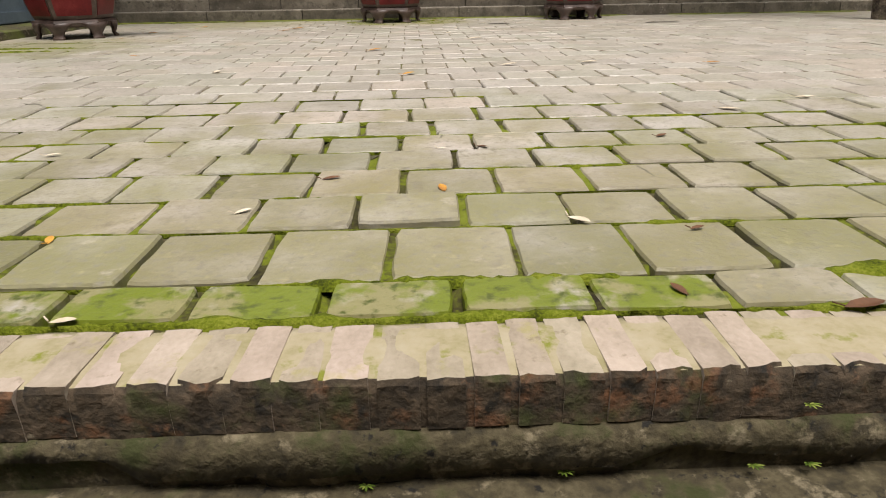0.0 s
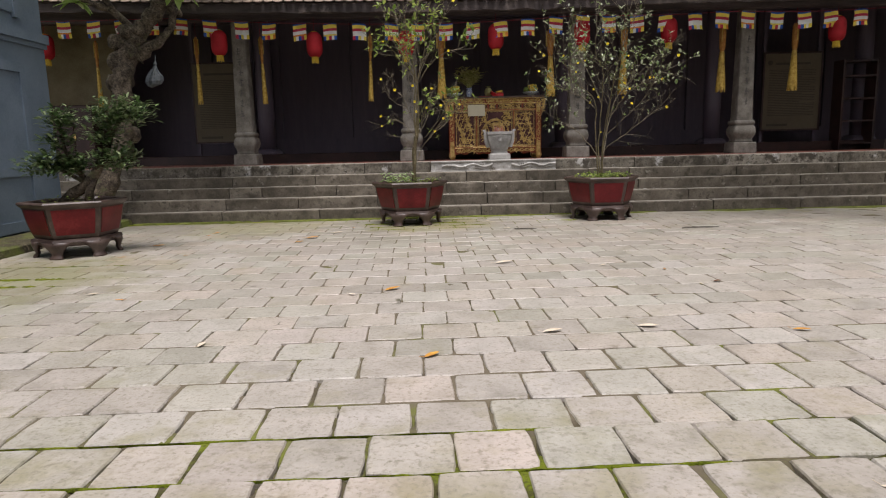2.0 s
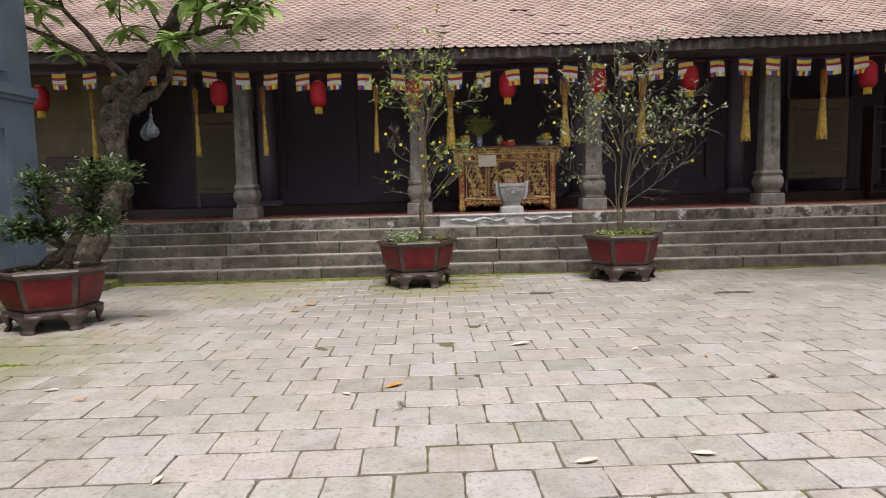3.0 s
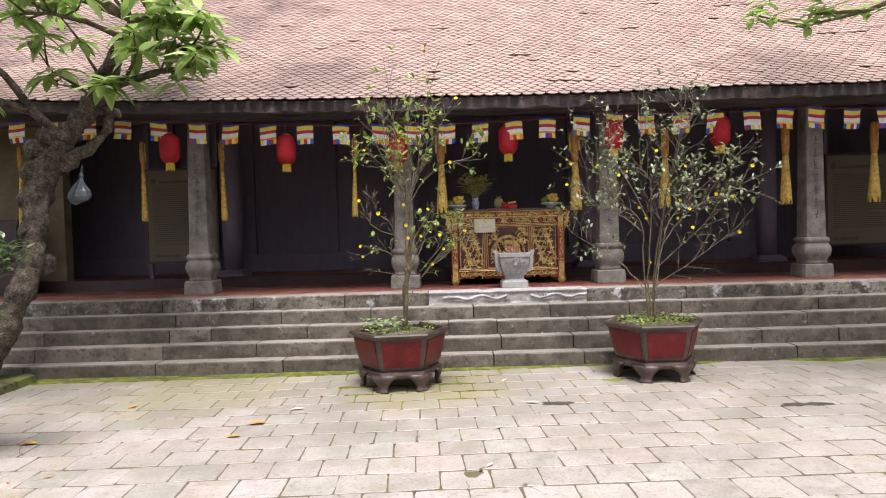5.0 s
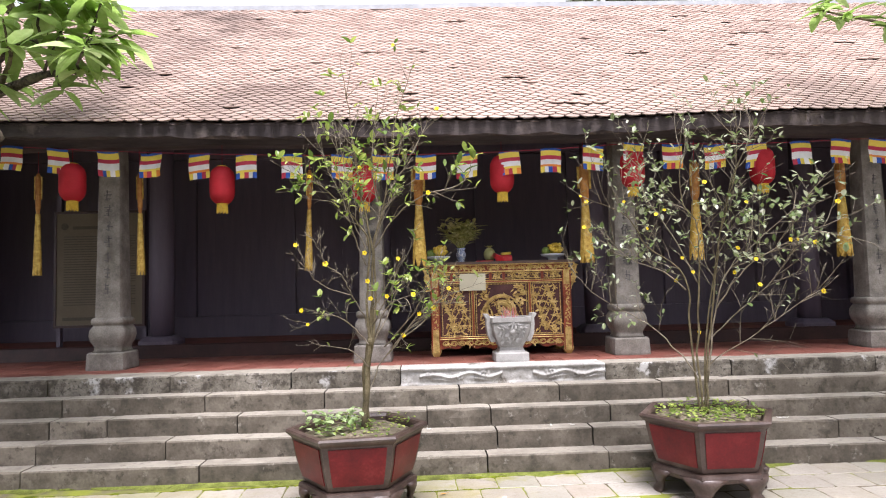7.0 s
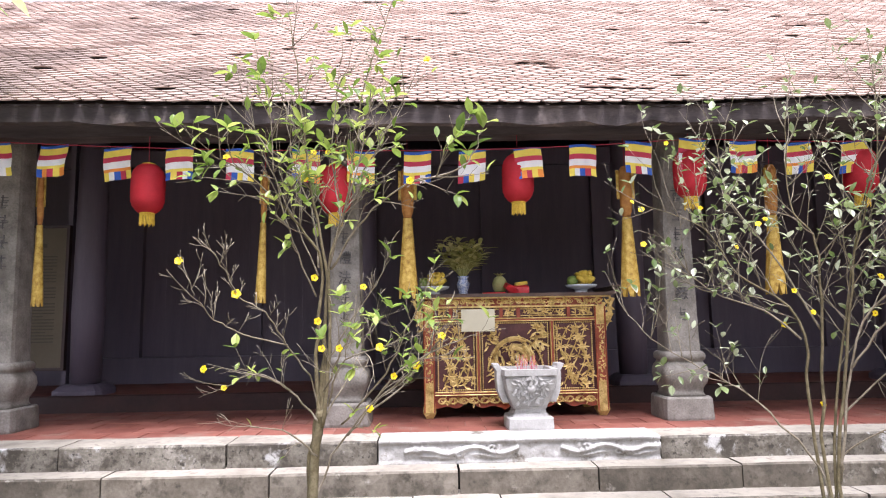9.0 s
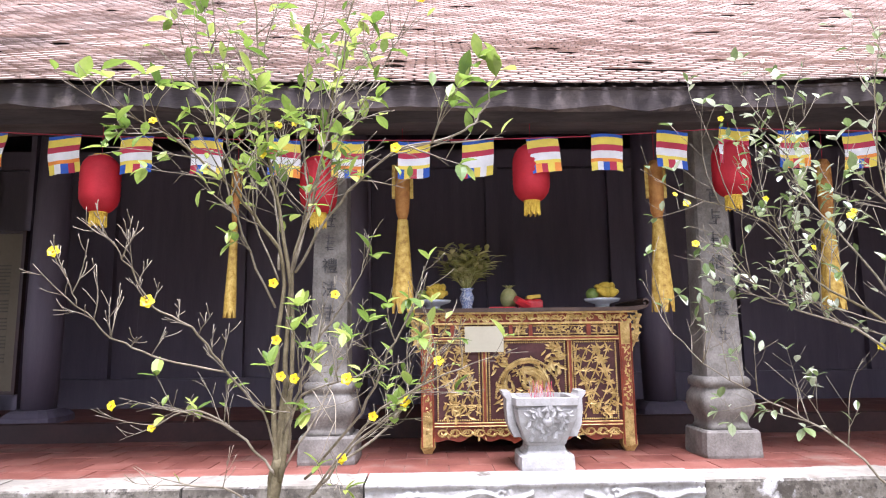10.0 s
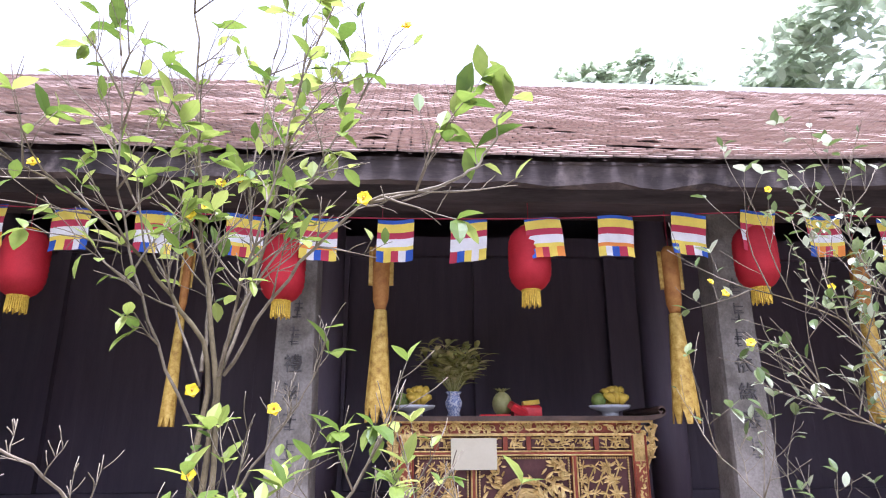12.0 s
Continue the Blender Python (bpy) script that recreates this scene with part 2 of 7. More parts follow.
paving_mat = material("terracotta_paving", [(0.15, (0.21, 0.193, 0.165)), (0.4, (0.32, 0.294, 0.26)), (0.6, (0.37, 0.34, 0.308)), (0.85, (0.44, 0.395, 0.36))], 0.45, 5.0, 60, 0.55, island=0.2, fine_amount=0.4, spec=0.7)
mossy_paving_mat = patches(patches(patches(paving_mat.copy(), (0.2, 0.185, 0.08), 9.0, 0.3, 0.5), (0.12, 0.15, 0.008), 6.0, 0.45, 0.53), (0.055, 0.07, 0.006), 30.0, 0.53, 0.66)
patches(paving_mat, (0.19, 0.19, 0.04), 2.6, 0.56, 0.7, along=("Y", 1.5, 5.5))
patches(paving_mat, (0.225, 0.206, 0.118), 3.5, 0.26, 0.52, along=("Y", 1.8, 5.0))
# Darker towards the steps: shade of temple and trees put into the paving.
patches(paving_mat, (0.25, 0.228, 0.195), 1.3, 0.3, 0.55, along=("Y", 10.8, 7.0))
patches(paving_mat, (0.19, 0.176, 0.088), 1.7, 0.3, 0.62, along=("Y", 2.4, 4.6))
patches(paving_mat, (0.17, 0.15, 0.11), 16.0, 0.56, 0.72)
patches(paving_mat, (0.2, 0.185, 0.14), 45.0, 0.52, 0.68)
patches(paving_mat, (0.15, 0.135, 0.095), 90.0, 0.6, 0.74)
patches(paving_mat, (0.46, 0.4, 0.34), 9.0, 0.62, 0.8)
patches(paving_mat, (0.32, 0.285, 0.16), 22.0, 0.56, 0.74, along=("Y", 2.0, 5.5))
patches(paving_mat, (0.17, 0.18, 0.03), 2.6, 0.5, 0.6, along=("X", -5.4, -3.2))
patches(paving_mat, (0.2, 0.19, 0.05), 2.2, 0.52, 0.64, along=("Y", 11.5, 9.9))
round_stain(paving_mat, (-0.5, 10.75, 0), 1.0, (0.24, 0.215, 0.09))
round_stain(paving_mat, (-4.1, 7.6, 0), 1.5, (0.17, 0.165, 0.06))
round_stain(paving_mat, (-2.8, 10.9, 0), 1.3, (0.24, 0.22, 0.12))
per_piece(paving_mat, ((0.82, 0.84, 0.79), (1.04, 1.0, 0.99), (0.92, 0.94, 0.88), (1.06, 1.0, 0.96), (0.98, 1.01, 0.96), (1.06, 1.06, 1.06), (0.88, 0.86, 0.83), (1.03, 1.02, 1.0)))
cracks(paving_mat, 2.1, 0.012, (0.09, 0.08, 0.055))
moss_mat = material("moss", [(0.3, (0.06, 0.06, 0.02)), (0.5, (0.11, 0.13, 0.025)), (0.7, (0.19, 0.2, 0.06))], 0.95, 9, 160, 0.9, spec=0.1, fine_amount=0.6)
bright_moss_mat = material("bright_moss", [(0.3, (0.035, 0.043, 0.005)), (0.5, (0.095, 0.118, 0.008)), (0.72, (0.17, 0.19, 0.025))], 0.95, 14, 160, 1.0, spec=0.1, fine_amount=0.6)
joint_mat = material("mossy_joint", [(0.36, (0.02, 0.017, 0.01)), (0.46, (0.045, 0.042, 0.015)), (0.55, (0.1, 0.12, 0.011)), (0.75, (0.15, 0.17, 0.03))], 0.95, 2.6, 70, 0.9, spec=0.1)
patches(joint_mat, (0.05, 0.05, 0.018), 30.0, 0.55, 0.66)
patches(joint_mat, (0.12, 0.1, 0.07), 1.4, 0.3, 0.5, along=("Y", 5.0, 3.2))
patches(joint_mat, (0.17, 0.19, 0.03), 1.8, 0.4, 0.55, along=("Y", 11.5, 8.8))
patches(joint_mat, (0.17, 0.19, 0.03), 2.4, 0.42, 0.55, along=("X", -5.4, -2.0))
round_stain(joint_mat, (-0.5, 10.75, 0), 1.2, (0.17, 0.19, 0.03))
kerb_mat = material("kerb_brick", [(0.2, (0.21, 0.178, 0.14)), (0.5, (0.295, 0.252, 0.21)), (0.8, (0.38, 0.325, 0.285))], 0.85, 10, 90, 0.7, island=0.25, fine_amount=0.45, stretch=(1.1, 0.8, 1))
patches(kerb_mat, (0.27, 0.25, 0.1), 9.0, 0.58, 0.72)
patches(kerb_mat, (0.16, 0.17, 0.03), 6.0, 0.62, 0.7)
patches(kerb_mat, (0.16, 0.13, 0.09), 25.0, 0.6, 0.72)
per_piece(kerb_mat, ((0.85, 0.84, 0.78), (1.05, 1.0, 0.98), (0.95, 0.96, 0.85), (1.1, 1.04, 1.02), (0.9, 0.9, 0.8)))
kerb_joint_mat = material("mossy_mortar", [(0.3, (0.22, 0.195, 0.1)), (0.5, (0.29, 0.25, 0.16)), (0.8, (0.34, 0.3, 0.22))], 0.95, 12, 80, 0.6)
patches(kerb_joint_mat, (0.15, 0.16, 0.02), 9.0, 0.56, 0.64)
# Kerb front: shade darkens the base colour; rust, moss and pits lie over it.
shaded_face_mat = material("shaded_brick_face", [(0.3, (0.016, 0.012, 0.008)), (0.5, (0.042, 0.03, 0.018)), (0.7, (0.085, 0.06, 0.038))], 0.9, 16, 70, 1.0, fine_amount=0.5)
patches(shaded_face_mat, (0.15, 0.068, 0.032), 11.0, 0.55, 0.7)
patches(shaded_face_mat, (0.035, 0.04, 0.01), 7.0, 0.56, 0.68)
patches(shaded_face_mat, (0.012, 0.01, 0.007), 18.0, 0.55, 0.64)
patches(shaded_face_mat, (0.13, 0.11, 0.075), 30.0, 0.64, 0.7)
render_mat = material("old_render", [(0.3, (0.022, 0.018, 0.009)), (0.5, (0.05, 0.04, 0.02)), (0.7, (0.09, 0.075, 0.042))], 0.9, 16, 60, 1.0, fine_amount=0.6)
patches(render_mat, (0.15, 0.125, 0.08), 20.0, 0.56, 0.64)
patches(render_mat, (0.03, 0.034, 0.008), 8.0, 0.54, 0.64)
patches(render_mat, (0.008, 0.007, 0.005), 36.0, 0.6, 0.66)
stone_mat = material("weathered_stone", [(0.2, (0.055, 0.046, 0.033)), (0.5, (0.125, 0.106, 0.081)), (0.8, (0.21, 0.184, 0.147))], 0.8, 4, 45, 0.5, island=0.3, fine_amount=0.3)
# Treads paler than risers: light from above put into the stone colour.
lit_tread_mat = patches(stone_mat.copy(), (0.25, 0.226, 0.186), 2.5, 0.25, 0.55)
patches(lit_tread_mat, (0.17, 0.155, 0.13), 18.0, 0.52, 0.66)
patches(lit_tread_mat, (0.14, 0.12, 0.09), 9.0, 0.58, 0.7)
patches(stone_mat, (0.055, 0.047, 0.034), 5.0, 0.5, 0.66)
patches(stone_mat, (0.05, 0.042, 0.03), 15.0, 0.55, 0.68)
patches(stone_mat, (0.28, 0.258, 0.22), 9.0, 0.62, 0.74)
top_stone_mat = material("limewashed_stone", [(0.25, (0.085, 0.073, 0.055)), (0.5, (0.16, 0.143, 0.115)), (0.75, (0.28, 0.255, 0.215))], 0.8, 5, 50, 0.5, island=0.3, fine_amount=0.45)
patches(top_stone_mat, (0.42, 0.41, 0.39), 3.0, 0.57, 0.63)
patches(top_stone_mat, (0.055, 0.046, 0.034), 7.0, 0.48, 0.6)
patches(top_stone_mat, (0.04, 0.034, 0.026), 26.0, 0.54, 0.64)
relief_mat = material("pale_carved_stone", [(0.3, (0.25, 0.24, 0.22)), (0.6, (0.36, 0.35, 0.33)), (0.8, (0.42, 0.41, 0.39))], 0.75, 6, 60, 0.7)
patches(relief_mat, (0.5, 0.49, 0.47), 6.0, 0.55, 0.65)
patches(relief_mat, (0.1, 0.085, 0.065), 3.4, 0.6, 0.66)
patches(relief_mat, (0.2, 0.18, 0.15), 22.0, 0.56, 0.7)
column_mat = material("grey_stone_column", [(0.25, (0.095, 0.085, 0.071)), (0.5, (0.175, 0.158, 0.136)), (0.75, (0.265, 0.245, 0.215))], 0.78, 6, 70, 0.5, fine_amount=0.45)
patches(column_mat, (0.1, 0.088, 0.07), 4.0, 0.54, 0.7)
letter_mat = material("worn_letters", [(0.3, (0.05, 0.046, 0.045)), (0.7, (0.13, 0.122, 0.115))], 0.8, 20, 80, 0.1)
urn_mat = material("pale_stone_urn", [(0.3, (0.24, 0.23, 0.215)), (0.6, (0.34, 0.33, 0.312)), (0.8, (0.42, 0.41, 0.39))], 0.7, 10, 90, 0.25)
red_tile_mat = material("red_floor_tile", [(0.25, (0.11, 0.032, 0.022)), (0.5, (0.165, 0.055, 0.038)), (0.8, (0.235, 0.095, 0.07))], 0.6, 4, 60, 0.15, island=0.3)
patches(red_tile_mat, (0.2, 0.13, 0.1), 2.2, 0.56, 0.72)
grout_mat = material("grout", [(0.3, (0.14, 0.07, 0.05)), (0.7, (0.24, 0.14, 0.11))], 0.9, 8, 60, 0.2)
# Purple-grey lift in the wood colour imitates veiling glare over the hall.
veiled_wood_mat = material("veiled_dark_old_wood", [(0.3, (0.08, 0.065, 0.086)), (0.55, (0.096, 0.077, 0.1)), (0.8, (0.112, 0.092, 0.112))], 0.6, 3, 30, 0.15, stretch=(4, 4, 0.5))
beam_mat = material("weathered_beam", [(0.3, (0.035, 0.026, 0.027)), (0.55, (0.07, 0.054, 0.053)), (0.8, (0.115, 0.09, 0.085))], 0.75, 3, 30, 0.3, stretch=(0.5, 4, 4))
roof_mat = material("roof_tile", [(0.15, (0.22, 0.152, 0.122)), (0.4, (0.295, 0.208, 0.168)), (0.62, (0.335, 0.246, 0.2)), (0.85, (0.385, 0.305, 0.255))], 0.85, 2.5, 40, 0.5, island=0.18, fine_amount=0.4)
patches(roof_mat, (0.3, 0.22, 0.19), 0.45, 0.64, 0.85)
patches(roof_mat, (0.2, 0.15, 0.125), 12.0, 0.62, 0.74)
patches(roof_mat, (0.15, 0.12, 0.1), 1.1, 0.4, 0.68, along=("Z", 3.25, 3.6))
patches(roof_mat, (0.15, 0.105, 0.085), 0.8, 0.42, 0.62, along=("X", -3.6, 0.6))
round_stain(roof_mat, (-2.0, 13.0, 3.75), 1.2, (0.12, 0.085, 0.068))
round_stain(roof_mat, (-4.2, 12.9, 3.6), 1.3, (0.12, 0.085, 0.068))
round_stain(roof_mat, (4.4, 12.9, 3.6), 1.1, (0.13, 0.095, 0.075))
fascia_mat = material("weathered_fascia", [(0.3, (0.022, 0.016, 0.016)), (0.55, (0.045, 0.034, 0.032)), (0.8, (0.085, 0.066, 0.06))], 0.85, 2.5, 40, 0.3, stretch=(0.6, 3, 3))
patches(fascia_mat, (0.12, 0.095, 0.085), 2.2, 0.56, 0.66)
roof_under_mat = material("roof_shadow_gap", [(0.3, (0.1, 0.07, 0.058)), (0.7, (0.18, 0.13, 0.11))], 0.9, 3, 20, 0.1)
ridge_mat = material("ridge_mortar", [(0.3, (0.24, 0.25, 0.26)), (0.7, (0.36, 0.37, 0.38))], 0.85, 4, 40, 0.3)
plaster_mat = material("ochre_plaster", [(0.3, (0.12, 0.098, 0.057)), (0.5, (0.18, 0.15, 0.09)), (0.8, (0.25, 0.218, 0.14))], 0.9, 2, 40, 0.2)
blue_mat = material("blue_grey_paint", [(0.3, (0.085, 0.115, 0.15)), (0.5, (0.115, 0.15, 0.19)), (0.8, (0.15, 0.188, 0.23))], 0.6, 2, 40, 0.1)
pot_brown_mat = material("brown_glaze", [(0.3, (0.03, 0.018, 0.014)), (0.55, (0.07, 0.045, 0.036)), (0.8, (0.13, 0.1, 0.085))], 0.42, 6, 60, 0.2, spec=0.5)
pot_red_mat = material("red_glaze", [(0.3, (0.08, 0.007, 0.009)), (0.55, (0.135, 0.011, 0.013)), (0.8, (0.21, 0.03, 0.03))], 0.42, 5, 60, 0.1, spec=0.25)
soil_mat = material("soil", [(0.3, (0.07, 0.055, 0.035)), (0.7, (0.2, 0.165, 0.115))], 0.95, 20, 120, 0.8)
bark_mat = material("grey_bark", [(0.3, (0.06, 0.048, 0.024)), (0.55, (0.13, 0.105, 0.055)), (0.8, (0.23, 0.195, 0.115))], 0.9, 14, 90, 0.6)
twig_mat = material("pale_twig", [(0.3, (0.1, 0.08, 0.05)), (0.55, (0.2, 0.168, 0.118)), (0.8, (0.32, 0.285, 0.23))], 0.85, 14, 90, 0.3)
old_bark_mat = material("gnarled_bark", [(0.32, (0.018, 0.014, 0.01)), (0.52, (0.08, 0.062, 0.043)), (0.75, (0.185, 0.148, 0.108))], 0.95, 9, 45, 1.0, fine_amount=0.6)
patches(old_bark_mat, (0.02, 0.016, 0.012), 30.0, 0.54, 0.66)
patches(old_bark_mat, (0.1, 0.1, 0.05), 5.0, 0.58, 0.7)
leaf_mat = translucent(material("young_leaf", [(0.15, (0.09, 0.155, 0.022)), (0.5, (0.19, 0.27, 0.045)), (0.85, (0.36, 0.42, 0.1))], 0.4, 3, 40, 0.05, island=0.8, spec=0.5), 0.45)
pale_leaf_mat = translucent(material("silvery_leaf", [(0.2, (0.1, 0.15, 0.04)), (0.5, (0.2, 0.25, 0.1)), (0.8, (0.4, 0.43, 0.3))], 0.3, 3, 40, 0.05, island=0.8, spec=0.6), 0.35)
dark_leaf_mat = translucent(material("dark_small_leaf", [(0.2, (0.035, 0.07, 0.02)), (0.5, (0.08, 0.13, 0.042)), (0.8, (0.2, 0.245, 0.12))], 0.35, 3, 40, 0.05, island=0.8), 0.2)
herb_mat = translucent(material("pale_herb", [(0.2, (0.2, 0.29, 0.1)), (0.5, (0.3, 0.4, 0.17)), (0.8, (0.44, 0.53, 0.28))], 0.5, 6, 60, 0.1, island=0.5), 0.4)
big_leaf_mat = translucent(material("broad_leaf", [(0.2, (0.17, 0.27, 0.05)), (0.5, (0.29, 0.41, 0.11)), (0.8, (0.45, 0.55, 0.24))], 0.35, 3, 40, 0.05, island=0.6, spec=0.5), 0.75)
petal_mat = translucent(material("yellow_petal", [(0.3, (0.8, 0.62, 0.01)), (0.7, (0.9, 0.76, 0.03))], 0.5, 20, 60, 0.05), 0.3)
heart_mat = material("flower_heart", [(0.3, (0.4, 0.2, 0.01)), (0.7, (0.6, 0.36, 0.03))], 0.7, 60, 160, 0.3)
gold_mat = material("old_gilt", [(0.25, (0.22, 0.13, 0.035)), (0.5, (0.6, 0.42, 0.14)), (0.75, (0.8, 0.63, 0.28))], 0.36, 14, 90, 0.5, metal=0.35, spec=0.5)
lacquer_mat = material("red_lacquer", [(0.3, (0.17, 0.03, 0.014)), (0.6, (0.3, 0.065, 0.028)), (0.8, (0.4, 0.12, 0.05))], 0.35, 8, 60, 0.1, spec=0.5)
maroon_mat = material("dark_maroon_panel", [(0.3, (0.055, 0.016, 0.016)), (0.7, (0.11, 0.04, 0.037))], 0.4, 8, 60, 0.1)
top_mat = material("dark_table_top", [(0.3, (0.05, 0.03, 0.022)), (0.7, (0.12, 0.075, 0.055))], 0.4, 6, 60, 0.1)
lantern_mat = translucent(material("red_lantern_cloth", [(0.3, (0.33, 0.008, 0.014)), (0.7, (0.5, 0.02, 0.03))], 0.7, 5, 120, 0.1), 0.35)
fringe_mat = material("yellow_fringe", [(0.3, (0.4, 0.25, 0.02)), (0.7, (0.65, 0.45, 0.05))], 0.8, 80, 200, 0.3)
cloth_mat = translucent(material("golden_cloth", [(0.3, (0.22, 0.12, 0.015)), (0.5, (0.4, 0.26, 0.045)), (0.75, (0.58, 0.42, 0.11))], 0.6, 22, 90, 0.4), 0.25)
orange_cloth_mat = translucent(material("orange_cloth", [(0.3, (0.26, 0.1, 0.02)), (0.7, (0.42, 0.2, 0.045))], 0.7, 22, 90, 0.3), 0.25)
cord_mat = material("red_cord", [(0.3, (0.2, 0.015, 0.03)), (0.7, (0.32, 0.03, 0.05))], 0.8, 30, 90, 0.1)
flag_mats = [translucent(material("flag_" + n, [(0.3, tuple(0.85 * q for q in c)), (0.7, c)], 0.8, 12, 90, 0.1), 0.3) for n, c in
             (("blue", (0.04, 0.11, 0.45)), ("yellow", (0.85, 0.66, 0.1)), ("red", (0.5, 0.045, 0.08)), ("white", (0.82, 0.8, 0.78)), ("orange", (0.82, 0.28, 0.05)))]
paper_mat = material("cream_paper", [(0.3, (0.55, 0.51, 0.36)), (0.7, (0.62, 0.58, 0.43))], 0.9, 4, 60, 0.05)
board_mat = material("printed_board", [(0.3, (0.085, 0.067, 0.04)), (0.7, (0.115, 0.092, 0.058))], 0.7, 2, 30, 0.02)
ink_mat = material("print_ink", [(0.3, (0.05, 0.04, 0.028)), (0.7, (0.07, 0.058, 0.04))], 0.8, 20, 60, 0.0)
porcelain_mat = material("white_porcelain", [(0.3, (0.62, 0.64, 0.66)), (0.7, (0.75, 0.77, 0.78))], 0.2, 8, 40, 0.0, spec=0.5)
blue_glaze_mat = material("blue_and_white_glaze", [(0.42, (0.6, 0.62, 0.65)), (0.5, (0.12, 0.17, 0.35)), (0.62, (0.6, 0.62, 0.66))], 0.2, 30, 90, 0.0, spec=0.5, world_space=False)
bouquet_mat = translucent(material("olive_bouquet", [(0.2, (0.26, 0.27, 0.07)), (0.5, (0.45, 0.44, 0.16)), (0.8, (0.6, 0.56, 0.27))], 0.5, 12, 60, 0.1, island=0.6), 0.3)
banana_mat = material("yellow_fruit", [(0.3, (0.5, 0.33, 0.03)), (0.7, (0.68, 0.48, 0.06))], 0.5, 20, 80, 0.1)
green_fruit_mat = material("green_fruit", [(0.3, (0.1, 0.16, 0.03)), (0.7, (0.24, 0.3, 0.06))], 0.5, 30, 80, 0.3)
red_foil_mat = material("red_foil", [(0.3, (0.5, 0.01, 0.02)), (0.7, (0.68, 0.04, 0.04))], 0.3, 20, 80, 0.4, spec=0.6)
incense_mat = material("incense_red", [(0.3, (0.4, 0.03, 0.06)), (0.7, (0.55, 0.1, 0.14))], 0.8, 60, 90, 0.0)
ash_mat = material("ash", [(0.3, (0.3, 0.26, 0.24)), (0.7, (0.45, 0.4, 0.38))], 0.95, 40, 120, 0.5)
dry_leaf_mat = material("dry_leaf", [(0.25, (0.2, 0.07, 0.02)), (0.5, (0.42, 0.2, 0.03)), (0.8, (0.55, 0.33, 0.06))], 0.7, 20, 60, 0.2)
pale_dry_leaf_mat = material("pale_dry_leaf", [(0.25, (0.36, 0.29, 0.2)), (0.7, (0.62, 0.55, 0.44))], 0.8, 20, 60, 0.2)
brown_leaf_mat = material("brown_dry_leaf", [(0.25, (0.045, 0.018, 0.008)), (0.7, (0.13, 0.055, 0.022))], 0.6, 20, 60, 0.2)
white_mat = material("white_scrap", [(0.3, (0.7, 0.7, 0.68)), (0.7, (0.8, 0.8, 0.78))], 0.8, 20, 60, 0.1)
damp_mat = material("damp_earth", [(0.3, (0.03, 0.026, 0.02)), (0.7, (0.07, 0.06, 0.045))], 0.8, 12, 60, 0.3)
bag_mat = translucent(material("plastic_bag", [(0.3, (0.1, 0.115, 0.125)), (0.7, (0.22, 0.24, 0.26))], 0.25, 9, 40, 0.5, spec=0.6), 0.4)
cabinet_mat = material("dark_red_wood", [(0.3, (0.018, 0.008, 0.007)), (0.7, (0.045, 0.018, 0.015))], 0.5, 4, 40, 0.1)
earth_mat = material("bare_ground", [(0.3, (0.08, 0.07, 0.05)), (0.7, (0.17, 0.15, 0.11))], 0.95, 2, 30, 0.4)
# Leaf colours lightened so that distance haze is painted into them.
hazed_leaf_mat = translucent(material("hazed_far_foliage", [(0.2, (0.34, 0.4, 0.28)), (0.5, (0.42, 0.48, 0.34)), (0.8, (0.5, 0.56, 0.4))], 0.6, 1, 20, 0.05, island=0.8), 0.6)

rnd = random.Random(7)


# ---- ground and courtyard ----
ground = Shape()
ground.box((-300, -300, -1.0), (300, 300, -0.56))
tagged(part("ground", ground, earth_mat), "bare earth ground reaching the horizon", "ground", kind="structure")

X0, X1, Y0, Y1 = -8.2, 9.0, 1.94, 11.58
OPEN_JOINTS = [(-0.56, -0.25, 2.54, 2.62), (-0.02, 0.62, 2.79, 2.85), (0.06, 0.42, 2.24, 2.31), (-1.4, -0.68, 2.25, 2.3), (0.3, 1.0, 3.05, 3.1), (-0.66, -0.6, 2.82, 3.08)]


def open_joint(x, y):
    """True where the joint between the tiles has washed out."""
    return any(a < x < b and c < y < d for a, b, c, d in OPEN_JOINTS)


bed = Shape()
nx, ny = 420, 300
bv = []
for j in range(ny + 1):
    for i in range(nx + 1):
        x, y = X0 + (X1 - X0) * i / nx, 2.11 + (Y1 + 0.3 - 2.11) * j / ny
        bv.append((x, y, (-0.004 if y < 5 else -0.003) + 0.002 * noise.noise((x * 6, y * 6, 0)) - 0.026 * max(0.0, min(1.0, 4 * noise.noise((x * 2.3, y * 3.1, 9)) + 4 * noise.noise((x * 9, y * 9, 5)) - 0.3)) * max(0.0, min(1.0, (6.5 - y) / 2)) - (0.03 if open_joint(x, y) else 0)))
bed.add(bv, [(j * (nx + 1) + i, j * (nx + 1) + i + 1, (j + 1) * (nx + 1) + i + 1, (j + 1) * (nx + 1) + i) for j in range(ny) for i in range(nx)])
courtyard = tagged(part("courtyard_bed", bed, joint_mat, smooth=True), "mossy earth bed between the courtyard paving tiles", "ground", kind="structure")
base = Shape().box((X0, Y0 + 0.012, -0.6), (X1, Y1 + 0.3, -0.07))
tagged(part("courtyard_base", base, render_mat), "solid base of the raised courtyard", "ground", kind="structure")

